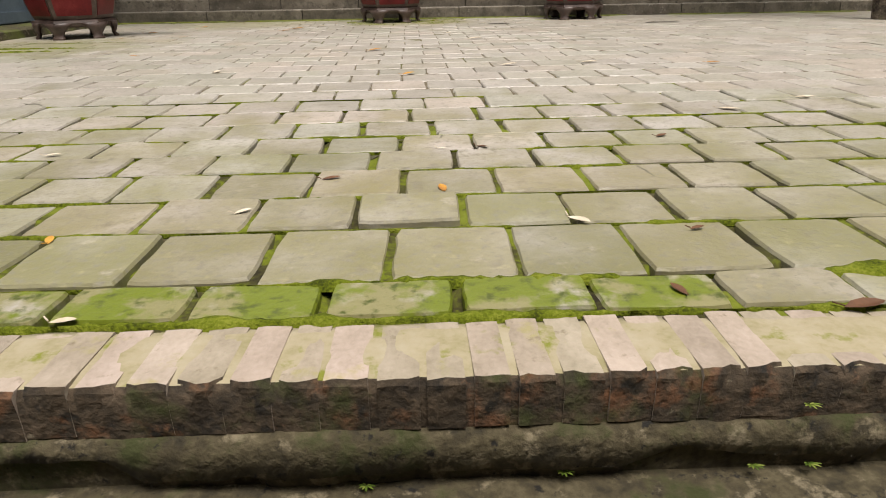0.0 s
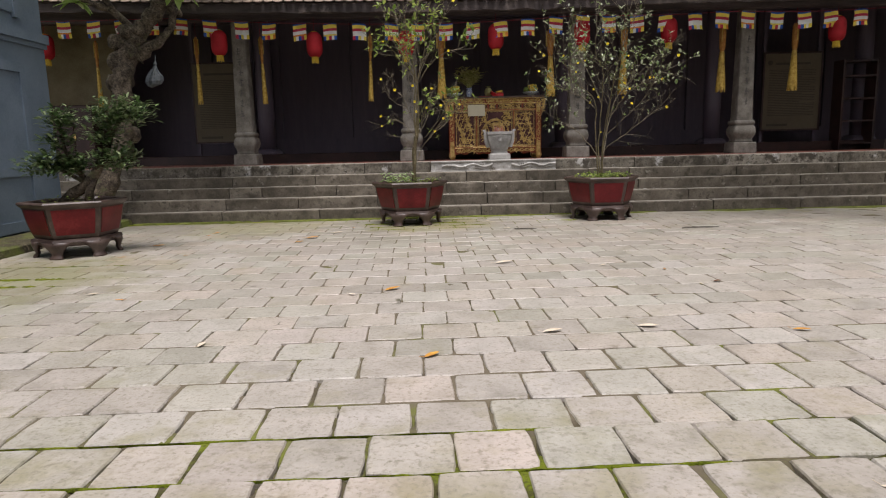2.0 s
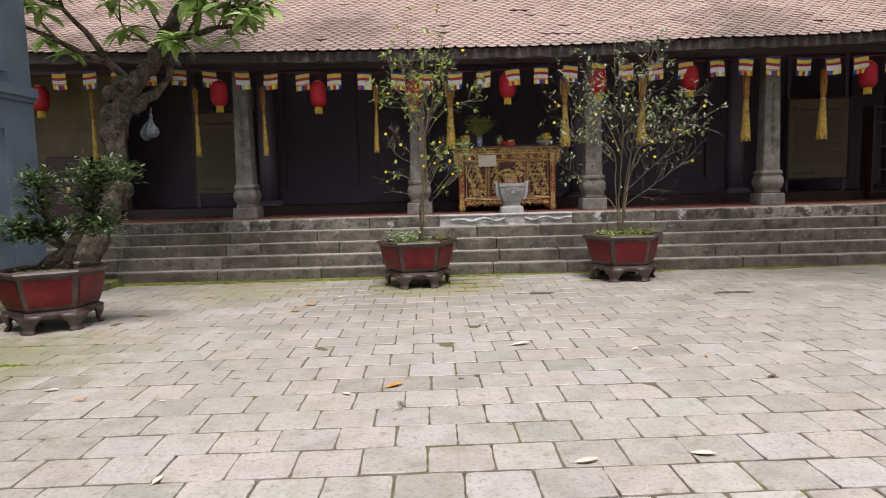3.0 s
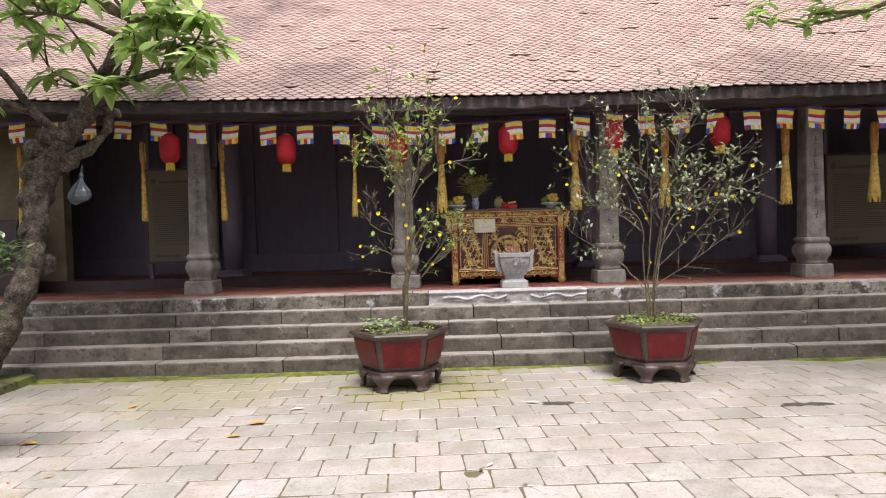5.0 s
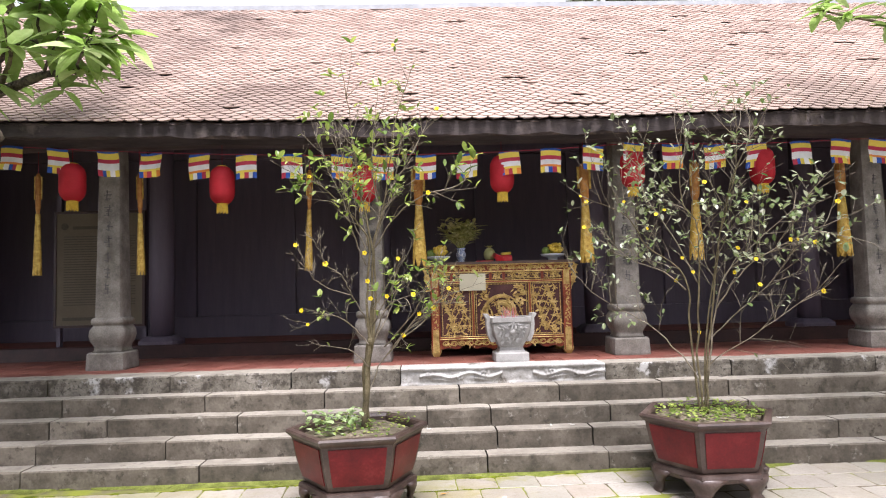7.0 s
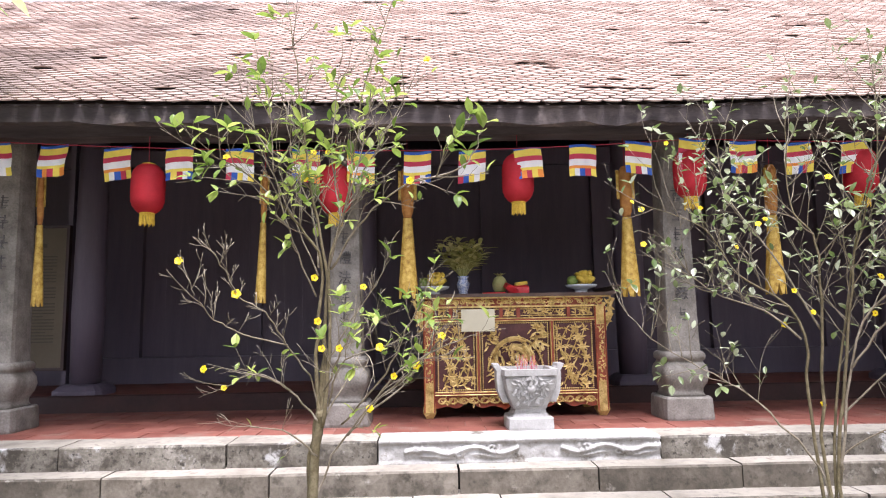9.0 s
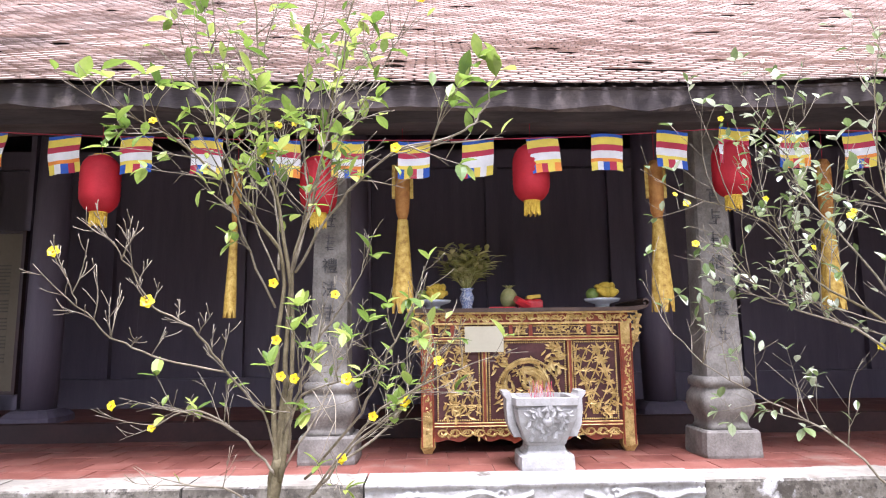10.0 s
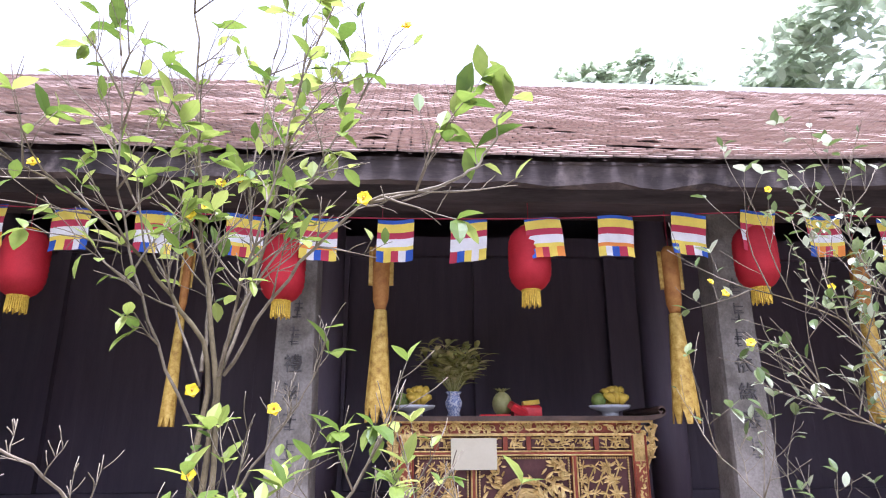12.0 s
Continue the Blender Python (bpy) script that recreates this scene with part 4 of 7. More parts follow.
def hex_pot(at, turn, label):
    pot = thing("plant_pot", label, "plant pot", at, "glazed hexagonal pots", turn=turn)
    s = Shape()
    prof = [(0.34, 0.18), (0.375, 0.195), (0.395, 0.21), (0.42, 0.27), (0.45, 0.38), (0.478, 0.52), (0.513, 0.548), (0.522, 0.565), (0.512, 0.58), (0.465, 0.58), (0.45, 0.56), (0.445, 0.5)]
    s.rings([hexagon(r, z) for r, z in prof])
    part("bowl", s, pot_brown_mat, pot)
    for k in range(6):
        a0, a1 = math.pi / 3 * k, math.pi / 3 * (k + 1)
        s = Shape()

        def on(fr, r):
            r *= 1.004
            p, q = Vector((math.cos(a0), math.sin(a0), 0)) * r, Vector((math.cos(a1), math.sin(a1), 0)) * r
            return p.lerp(q, fr)
        grid = []
        for z, r in ((0.245, 0.4095), (0.31, 0.431), (0.4, 0.454), (0.505, 0.475)):
            grid.append([on(fr, r) + Vector((0, 0, z)) for fr in (0.085, 0.36, 0.64, 0.915)])
        v = [p for row in grid for p in row]
        f = [(i * 4 + j, i * 4 + j + 1, i * 4 + j + 5, i * 4 + j + 4) for i in range(3) for j in range(3)]
        out = Vector((math.cos((a0 + a1) / 2), math.sin((a0 + a1) / 2), 0)) * 0.006
        s.add([p + out for p in v], f)
        ring = [0, 1, 2, 3, 7, 11, 15, 14, 13, 12, 8, 4]
        s.add([v[q] for q in ring] + [v[q] + out for q in ring], [(q, (q + 1) % 12, 12 + (q + 1) % 12, 12 + q) for q in range(12)])
        part("red_panel", s, pot_red_mat, pot, "deep red glazed panel")
    s = Shape()
    s.rings([hexagon(r, z) for r, z in ((0.39, 0.125), (0.42, 0.14), (0.435, 0.17), (0.425, 0.195), (0.36, 0.205))])
    part("stand", s, pot_brown_mat, pot)
    for k in range(6):
        a = math.pi / 3 * k
        c, sn = math.cos(a), math.sin(a)
        rings_ = []
        for r, z, w in ((0.36, 0.17, 0.17), (0.385, 0.13, 0.12), (0.385, 0.085, 0.078), (0.375, 0.045, 0.06), (0.395, 0.018, 0.075), (0.4, 0.0, 0.07)):
            ring = []
            for q in range(8):
                b = 6.28319 * q / 8
                x, y = r + 0.5 * w * math.cos(b) * 0.8, w * math.sin(b)
                ring.append((x * c - y * sn, x * sn + y * c, z))
            rings_.append(ring)
        part("foot", Shape().rings(list(reversed(rings_))), pot_brown_mat, pot, smooth=True)
    s = Shape()
    s.rings([hexagon(0.428, 0.53), hexagon(0.3, 0.555), hexagon(0.1, 0.565)])
    part("soil", s, soil_mat, pot)
    return pot


def tuft(shape, r, c, radius, count, z, size, zvar=0.05):
    for _ in range(count):
        a, d = r.uniform(0, 6.283), radius * math.sqrt(r.random())
        p = Vector((c[0] + d * math.cos(a), c[1] + d * math.sin(a), z + r.uniform(0, zvar)))
        shape.leaf(p, (r.uniform(-1, 1), r.uniform(-1, 1), r.uniform(-0.1, 0.7)), (0, 0, 1), size * r.uniform(0.6, 1.3), size * r.uniform(0.5, 0.9), curl=0.3)


class Bush:
    """Grows limbs with twigs, leaves and flower places."""

    def __init__(self, seed):
        self.r = random.Random(seed)
        self.wood, self.leaves, self.tips = Shape(), Shape(), []

    def limb(self, start, toward, length, r0, level, bend=0.12, lift=0.1, leafy=1.0, twigs=5, size=0.075, first=0.25, taper=0.82):
        r = self.r
        n = max(4, int(length / 0.07))
        p, d = Vector(start), Vector(toward).normalized()
        path, radii, dirs = [p.copy()], [r0], [d.copy()]
        for i in range(n):
            d = (d + Vector((r.gauss(0, bend), r.gauss(0, bend), r.gauss(0, bend) + lift * 0.12))).normalized()
            p = p + d * (length / n)
            path.append(p.copy())
            radii.append(max(0.0011, r0 * (1 - taper * (i + 1) / n)))
            dirs.append(d.copy())
        self.wood.tube(path, radii, 7 if r0 > 0.008 else (5 if r0 > 0.003 else 4), 0 if r0 > 0.007 else 1)
        if level > 0:
            for k in range(twigs):
                i = min(n, int(n * (first + (1 - first) * (k + r.random()) / twigs)))
                a = dirs[i].orthogonal().normalized()
                a.rotate(Matrix.Rotation(r.uniform(0, 6.283), 3, dirs[i]))
                t = (dirs[i] * r.uniform(0.5, 1.0) + a * r.uniform(0.5, 1.0) + Vector((0, 0, 0.3))).normalized()
                self.limb(path[i], t, length * r.uniform(0.28, 0.52), radii[i] * r.uniform(0.45, 0.65), level - 1, bend, lift, leafy, max(2, twigs - 1), size, 0.2)
        if level <= 1:
            for i in range(1, n + 1):
                if r.random() < leafy * (0.42 if level == 0 else 0.14):
                    a = dirs[i].orthogonal().normalized()
                    a.rotate(Matrix.Rotation(r.uniform(0, 6.283), 3, dirs[i]))
                    L = size * r.uniform(0.55, 1.35)
                    self.leaves.leaf(path[i], dirs[i] * 0.6 + a + Vector((0, 0, 0.25)), (r.uniform(-0.3, 0.3), r.uniform(-0.3, 0.3), 1), L, L * r.uniform(0.42, 0.56), curl=r.uniform(0, 0.4))
            if r.random() < leafy:
                for q in range(r.choice((2, 3, 3, 4))):
                    a = dirs[n].orthogonal().normalized()
                    a.rotate(Matrix.Rotation(q * 2.2 + r.random(), 3, dirs[n]))
                    L = size * r.uniform(0.8, 1.5)
                    self.leaves.leaf(path[n], dirs[n] * 0.7 + a * 0.8, (0, 0, 1), L, L * r.uniform(0.44, 0.58), curl=r.uniform(0, 0.4))
            self.tips.append((path[n], dirs[n]))


    def cane(self, points, r0, r1):
        """A stem through the points given, slightly uneven; returns its path."""
        pts = [Vector(p) for p in points]
        path = []
        for i in range(len(pts) - 1):
            a, b0, c, d = pts[max(i - 1, 0)], pts[i], pts[i + 1], pts[min(i + 2, len(pts) - 1)]
            for k in range(5):
                t = k / 5
                q = 0.5 * ((2 * b0) + (c - a) * t + (2 * a - 5 * b0 + 4 * c - d) * t * t + (3 * b0 - a - 3 * c + d) * t ** 3)
                path.append(q + Vector((self.r.gauss(0, 0.004), self.r.gauss(0, 0.004), 0)) * (i + k > 0))
        path.append(pts[-1])
        n = len(path) - 1
        self.wood.tube(path, [r0 + (r1 - r0) * i / n for i in range(n + 1)], 8 if r0 > 0.01 else 6, 0 if r0 > 0.008 else 1)
        return path

    def dress(self, path, count, length, leafy, size=0.08, first=0.3, radius=0.0042, up=0.3, level=1, side=0.9):
        """Twigs along a stem."""
        r, n = self.r, len(path) - 1
        for k in range(count):
            i = min(n - 1, int(n * (first + (1 - first) * (k + r.random()) / count)))
            d = (path[i + 1] - path[i]).normalized()
            a = d.orthogonal().normalized()
            a.rotate(Matrix.Rotation(r.uniform(0, 6.283), 3, d))
            self.limb(path[i], d * r.uniform(0.4, 0.9) + a * side + Vector((0, 0, up)), length * r.uniform(0.6, 1.25), radius, level, bend=0.1, lift=0.3, leafy=leafy, twigs=4, size=size, first=0.25)
        d = path[n] - path[n - 1]
        self.limb(path[n], d, length * 0.8, radius, level, bend=0.08, lift=0.3, leafy=leafy, twigs=3, size=size)


def flower_mesh():
    s = Shape()
    for ring, (cnt, L, tilt) in enumerate(((5, 0.024, 0.25), (5, 0.021, 0.6))):
        for k in range(cnt):
            a = 6.28319 * (k + 0.5 * ring) / cnt
            d = Vector((math.cos(a), math.sin(a), tilt))
            s.leaf((0, 0, 0.002 * ring), d, (0, 0, 1), L, 0.022, fold=0.15, curl=0.15, m=0)
    s.sphere((0, 0, 0.008), 0.005, 6, 4, m=1)
    return s.mesh("flower", [petal_mat, heart_mat])


FLOWER = flower_mesh()


def flower(parent, at, r, scale=1.0):
    up = Vector((r.uniform(-0.5, 0.5), -1, r.uniform(-0.1, 0.7)))
    ob = part("flower", FLOWER, None, parent, "yellow five-petalled blossom")
    ob.matrix_basis = Matrix.Translation(at) @ up.to_track_quat("Z", "Y").to_matrix().to_4x4() @ Matrix.Scale(scale, 4)
    return ob


def crown_stem(b, r0, count, length, leafy, *points):
    b.dress(b.cane(points, r0 * 0.6, 0.002), int(count * 1.4), length, leafy * 0.4, 0.058, 0.5 if r0 > 0.012 else 0.3, 0.0032)


def low_stem(b, count, leafy, *points):
    b.dress(b.cane(points, 0.0055, 0.002), int(count * 1.3), 0.2, leafy * 0.3, 0.047, 0.35, 0.0024)


def wide_stem(b, r0, count, length, leafy, *points):
    """A stem of the wide tree, whose spread runs back on one side and forward on the other."""
    turned = [(0.8 * x, 0.4 * y - (0.62 if x < 0 else 0.42) * x, z) for x, y, z in points]
    b.dress(b.cane(turned, r0 * 0.8, 0.002), int(count * 1.7), length, leafy, 0.047, 0.4, 0.0032, up=0.35, side=1.0)


POT1, POT2, POT0 = (-0.77, 10.95, 0), (1.89, 11.05, 0), (-4.26, 8.95, 0)
hex_pot(POT1, 6, "red and brown glazed hexagonal pot on claw feet, before the steps")
hex_pot(POT2, 0, "red and brown glazed hexagonal pot with yellow-green groundcover")
hex_pot(POT0, 28, "large red and brown hexagonal pot holding a bonsai")

# tall slender plant
tree1 = thing("apricot_tree", "slender potted tree with yellow blossoms and fresh green leaves", "potted tree", (-0.72, 10.92, 0.56), "flowering potted trees")
b = Bush(5)
b.cane([(0, 0, -0.02), (0.03, 0, 0.35), (0.065, -0.02, 0.66)], 0.025, 0.019)
b.cane([(0.05, 0.02, -0.02), (0.0, 0.03, 0.3), (0.05, 0.0, 0.66), (0.08, 0.0, 0.95)], 0.015, 0.011)
crown_stem(b, 0.018, 8, 0.28, 0.55, (0.06, -0.02, 0.6), (0.04, -0.02, 0.93), (0.06, -0.02, 1.36), (-0.06, -0.12, 1.57), (-0.23, -0.22, 1.75), (-0.39, -0.32, 1.83))
crown_stem(b, 0.019, 11, 0.3, 0.5, (0.065, -0.01, 0.6), (0.08, 0, 0.93), (0.08, -0.02, 1.36), (0.01, -0.02, 1.73), (-0.04, -0.02, 2.18), (-0.1, -0.02, 2.6))
crown_stem(b, 0.017, 11, 0.3, 0.45, (0.07, -0.02, 0.58), (0.11, -0.02, 0.93), (0.1, -0.02, 1.33), (0.2, -0.02, 1.72), (0.26, -0.02, 2.18), (0.4, -0.02, 2.65))
crown_stem(b, 0.01, 5, 0.2, 0.5, (0.11, -0.02, 1.33), (0.29, -0.17, 1.56), (0.51, -0.47, 1.66), (0.68, -0.52, 1.67))
p = b.cane([(0.51, -0.47, 1.66), (0.7, -0.51, 1.7), (0.77, -0.52, 1.76), (0.81, -0.52, 1.86)], 0.004, 0.002)
b.dress(p, 3, 0.06, 0.9, 0.075, 0.35, 0.002, level=0)
crown_stem(b, 0.01, 9, 0.28, 0.5, (0.1, 0, 1.35), (0.13, 0.1, 1.6), (0.08, 0.2, 2.0), (0.12, 0.2, 2.45))
crown_stem(b, 0.01, 8, 0.28, 0.5, (0.05, -0.02, 1.34), (0.0, 0.12, 1.6), (-0.12, 0.2, 1.9), (-0.18, 0.2, 2.25))
crown_stem(b, 0.008, 7, 0.24, 0.5, (0.09, 0, 1.3), (0.16, -0.16, 1.5), (0.26, -0.3, 1.72), (0.33, -0.34, 2.05))
crown_stem(b, 0.008, 8, 0.24, 0.55, (0.04, -0.02, 1.2), (-0.04, -0.18, 1.45), (-0.1, -0.3, 1.75), (-0.13, -0.34, 2.1))
crown_stem(b, 0.007, 6, 0.22, 0.5, (0.05, -0.02, 1.3), (-0.08, 0.0, 1.6), (-0.22, -0.05, 1.9), (-0.32, -0.08, 2.2))
crown_stem(b, 0.007, 5, 0.2, 0.5, (0.2, -0.02, 1.72), (0.36, -0.08, 1.95), (0.5, -0.12, 2.2))
# bare limb reaching forward
p = b.cane([(0.05, -0.02, 0.68), (0.03, -0.07, 0.8), (-0.03, -0.32, 0.98), (-0.09, -0.52, 1.12), (-0.17, -0.615, 1.19), (-0.21, -0.67, 1.3), (-0.24, -0.72, 1.36)], 0.0045, 0.0013)
b.dress(p, 14, 0.11, 0.0, radius=0.0019, up=0.8)
p = b.cane([(-0.03, -0.32, 0.98), (-0.16, -0.52, 1.03), (-0.23, -0.67, 1.09), (-0.27, -0.77, 1.17), (-0.28, -0.82, 1.24)], 0.0032, 0.0012)
b.dress(p, 9, 0.12, 0.0, radius=0.0019, up=0.8)
p = b.cane([(0.1, -0.04, 0.9), (0.24, -0.15, 1.1), (0.34, -0.2, 1.24), (0.4, -0.22, 1.38)], 0.0045, 0.0014)
b.dress(p, 6, 0.14, 0.05, radius=0.0019, up=0.8)
# leafy lower twigs
low_stem(b, 4, 0.3, (0.06, -0.02, 0.6), (-0.07, -0.07, 0.76), (-0.23, -0.07, 0.84), (-0.4, 0.0, 0.77))
low_stem(b, 3, 0.4, (-0.07, -0.07, 0.76), (-0.14, -0.16, 0.82), (-0.25, -0.22, 0.86))
low_stem(b, 3, 0.2, (0.05, -0.03, 0.45), (-0.06, -0.15, 0.58), (-0.2, -0.28, 0.63))
low_stem(b, 8, 0.5, (0.03, 0, 0.2), (0.12, -0.02, 0.45), (0.3, -0.17, 0.68), (0.43, -0.32, 0.84), (0.57, -0.42, 0.93), (0.72, -0.5, 1.0))
low_stem(b, 6, 0.55, (0.17, -0.07, 0.6), (0.4, -0.42, 0.86), (0.49, -0.52, 1.04), (0.56, -0.57, 1.17))
low_stem(b, 5, 0.5, (0.1, -0.02, 0.68), (0.22, -0.5, 0.9), (0.4, -0.745, 0.98))
low_stem(b, 5, 0.6, (0.08, -0.02, 0.75), (0.2, -0.3, 0.95), (0.27, -0.42, 1.08))
low_stem(b, 6, 0.5, (0.2, -0.08, 0.55), (0.35, -0.15, 0.72), (0.53, -0.32, 0.88), (0.64, -0.4, 1.01))
low_stem(b, 5, 0.45, (0.3, -0.14, 0.66), (0.5, -0.15, 0.82), (0.62, -0.2, 1.05))
low_stem(b, 5, 0.4, (0.08, 0, 0.62), (0.2, 0.15, 0.85), (0.3, 0.25, 1.1))
BLOOMS = [(-0.17, -0.615, 1.19), (0.03, -0.02, 1.29), (0.22, -0.52, 0.97), (0.4, -0.75, 0.98), (0.636, -0.4, 1.01), (-0.4, 0.0, 0.77), (0.51, -0.5, 1.66), (-0.32, -0.3, 1.82), (0.31, -0.16, 0.68), (0.53, -0.32, 0.88), (0.05, -0.04, 1.08), (0.07, -0.04, 0.95), (0.43, -0.34, 0.84)]
part("branchwork", b.wood, [bark_mat, twig_mat], tree1, smooth=True)
tagged(part("leaves", b.leaves, leaf_mat, tree1), kind="stuff")
picks = [p for p in b.tips]
b.r.shuffle(picks)
for p in BLOOMS + [q for q, d in picks[:9]]:
    flower(tree1, p, b.r, b.r.uniform(0.65, 0.95))

tree2 = thing("apricot_tree", "wide-branched potted tree with small pale leaves and yellow blossoms", "potted tree", (1.87, 11.03, 0.56), "flowering potted trees")
b = Bush(17)
wide_stem(b, 0.008, 8, 0.34, 0.3, (-0.02, 0, 0.05), (-0.06, -0.03, 0.31), (-0.34, -0.13, 0.62), (-0.56, -0.18, 0.76), (-0.84, -0.23, 0.91), (-1.05, -0.28, 1.12))
wide_stem(b, 0.012, 9, 0.4, 0.45, (-0.03, 0, 0), (-0.08, -0.03, 0.56), (-0.11, -0.08, 1.05), (-0.4, -0.13, 1.31), (-0.57, -0.18, 1.57), (-0.88, -0.23, 1.73))
wide_stem(b, 0.013, 9, 0.42, 0.42, (0, 0.02, 0), (-0.03, -0.03, 0.35), (0.0, -0.03, 1.05), (0.02, 0.02, 1.44), (-0.09, 0.02, 1.67), (-0.07, 0.07, 2.15))
wide_stem(b, 0.013, 9, 0.42, 0.42, (0.02, -0.02, 0), (0.04, -0.03, 0.45), (0.12, -0.03, 0.95), (0.19, -0.03, 1.39), (0.33, -0.03, 1.83), (0.36, 0, 2.2))
wide_stem(b, 0.01, 9, 0.4, 0.5, (0.03, -0.03, 0.24), (0.16, -0.03, 0.95), (0.43, -0.08, 1.28), (0.87, -0.13, 1.63))
wide_stem(b, 0.007, 7, 0.34, 0.07, (0.04, -0.03, 0.3), (0.09, -0.03, 0.41), (0.34, -0.13, 0.58), (0.65, -0.18, 0.8), (0.85, -0.2, 0.95))
wide_stem(b, 0.011, 9, 0.4, 0.45, (0.02, 0.03, 0), (0.05, 0.02, 0.6), (0.29, 0.02, 1.72), (0.55, 0.07, 2.2))
wide_stem(b, 0.008, 8, 0.38, 0.45, (0.13, -0.03, 0.81), (0.35, -0.1, 1.1), (0.63, -0.13, 1.27), (0.95, -0.18, 1.4))
wide_stem(b, 0.008, 8, 0.38, 0.4, (-0.1, -0.06, 0.95), (-0.3, -0.25, 1.1), (-0.55, -0.3, 1.2), (-0.7, -0.3, 1.35))
wide_stem(b, 0.008, 8, 0.38, 0.45, (0.0, 0, 1.0), (-0.15, 0.2, 1.4), (-0.35, 0.25, 1.75), (-0.4, 0.25, 2.1))
wide_stem(b, 0.007, 7, 0.34, 0.12, (0.06, 0.02, 0.55), (0.3, 0.15, 0.75), (0.6, 0.2, 1.0), (0.75, 0.2, 1.2))
part("branchwork", b.wood, [bark_mat, twig_mat], tree2, smooth=True)
tagged(part("leaves", b.leaves, pale_leaf_mat, tree2), kind="stuff")
picks = list(b.tips)
b.r.shuffle(picks)
for p in [(-0.47, 0.26, 1.68), (-0.22, 0.05, 1.58), (-0.31, 0.2, 1.45), (-0.1, 0.04, 1.2), (0.54, -0.35, 1.3), (0.0, 0.03, 0.62), (-0.35, -0.12, 1.53)] + [q for q, d in picks[:16]]:
    flower(tree2, p, b.r, b.r.uniform(0.6, 0.9))

# herbs in the pots
for at, c, rad, n, size, mat_, z in ((POT1, (-0.16, -0.04), 0.23, 90, 0.062, herb_mat, 0.56), (POT1, (0.05, -0.02), 0.38, 240, 0.03, leaf_mat, 0.563), (POT2, (0, -0.02), 0.38, 420, 0.036, leaf_mat, 0.565), (POT0, (0, 0), 0.3, 60, 0.03, leaf_mat, 0.56)):
    s = Shape()
    r = random.Random(len(s.v) + n)
    tuft(s, r, c, rad, n, z, size, 0.14 if n == 90 else 0.06)
    herb = thing("groundcover", "low green herbs growing in the pot soil", "herbs", at, kind="stuff")
    part("leaves", s, mat_, herb)

# bonsai
bonsai = thing("bonsai", "gnarled potted bonsai with clipped dark green foliage pads", "bonsai tree", (-4.26, 8.95, 0.56))
s = Shape()
p, q = [(-0.12, 0, -0.03), (0.0, 0, 0.08), (0.14, 0.02, 0.16), (0.26, 0, 0.28), (0.37, 0.02, 0.46), (0.47, 0, 0.68), (0.6, 0, 0.86)], [0.06, 0.062, 0.058, 0.052, 0.042, 0.03, 0.016]
s.tube(p, q, 10)
s.tube([(0.16, 0.02, -0.03), (0.18, 0.0, 0.1), (0.28, 0, 0.3)], [0.055, 0.045, 0.035], 8)
s.tube([(0.16, 0, 0.2), (0.06, 0.02, 0.36), (-0.03, 0, 0.55), (-0.06, 0, 0.9)], [0.035, 0.026, 0.018, 0.01], 7)
s.tube([(0.14, 0, 0.2), (0.0, -0.05, 0.3), (-0.2, 0, 0.38)], [0.025, 0.018, 0.01], 7)
s.tube([(0.34, 0, 0.38), (0.45, -0.05, 0.4), (0.6, -0.04, 0.46)], [0.025, 0.018, 0.01], 7)
part("trunk", s, old_bark_mat, bonsai, smooth=True)
r = random.Random(21)
for cx, cz, rx, rz, n in ((-0.2, 0.4, 0.3, 0.18, 620), (0.04, 0.38, 0.18, 0.14, 240), (-0.05, 0.86, 0.19, 0.15, 300), (-0.08, 0.64, 0.17, 0.13, 190), (0.5, 0.9, 0.22, 0.2, 420), (0.74, 0.92, 0.2, 0.14, 260), (0.48, 0.45, 0.25, 0.18, 480), (0.4, 0.68, 0.2, 0.12, 170)):
    s = Shape()
    for _ in range(n):
        a, e, d = r.uniform(0, 6.283), r.uniform(-1, 1), r.random() ** 0.4
        q = math.sqrt(1 - e * e)
        k = 0.85 + 0.6 * noise.noise((a * 2.2, e * 3, cx * 5)) + 0.15 * r.random()
        p = Vector((cx + rx * k * d * q * math.cos(a), rx * k * d * q * math.sin(a), cz + rz * k * d * e))
        L = r.uniform(0.055, 0.09)
        s.leaf(p, (math.cos(a) + r.uniform(-1, 1), math.sin(a) + r.uniform(-1, 1), r.uniform(-0.2, 1)), (0, 0, 1), L, L * 0.45)
    for _ in range(14):
        a = r.uniform(0, 6.283)
        s.tube([(cx, 0, cz - rz * 0.5), (cx + rx * 0.7 * math.cos(a), rx * 0.7 * math.sin(a), cz + rz * r.uniform(-0.6, 0.8))], [0.006, 0.002], 4)
    tagged(part("foliage_pad", s, dark_leaf_mat, bonsai), kind="stuff")

# broad-leaved old tree by the side house
old = thing("frangipani_tree", "leaning gnarled old tree with broad bright green leaves", "tree", (-5.45, 11.15, 0.08))
s = Shape()


def knotted(path, radii, seed):
    path = [Vector(p) for p in path]
    fine, rr = [], []
    for i in range(len(path) - 1):
        for k in range(8):
            t = k / 8
            fine.append(path[i].lerp(path[i + 1], t) + Vector((0.02 * noise.noise((i + t, seed, 0)), 0.02 * noise.noise((i + t, seed, 5)), 0)))
            rr.append((radii[i] * (1 - t) + radii[i + 1] * t) * (1 + 0.22 * noise.noise((i * 2.3 + t * 2.3, seed, 2))))
    fine.append(path[-1])
    rr.append(radii[-1])
    return fine, rr


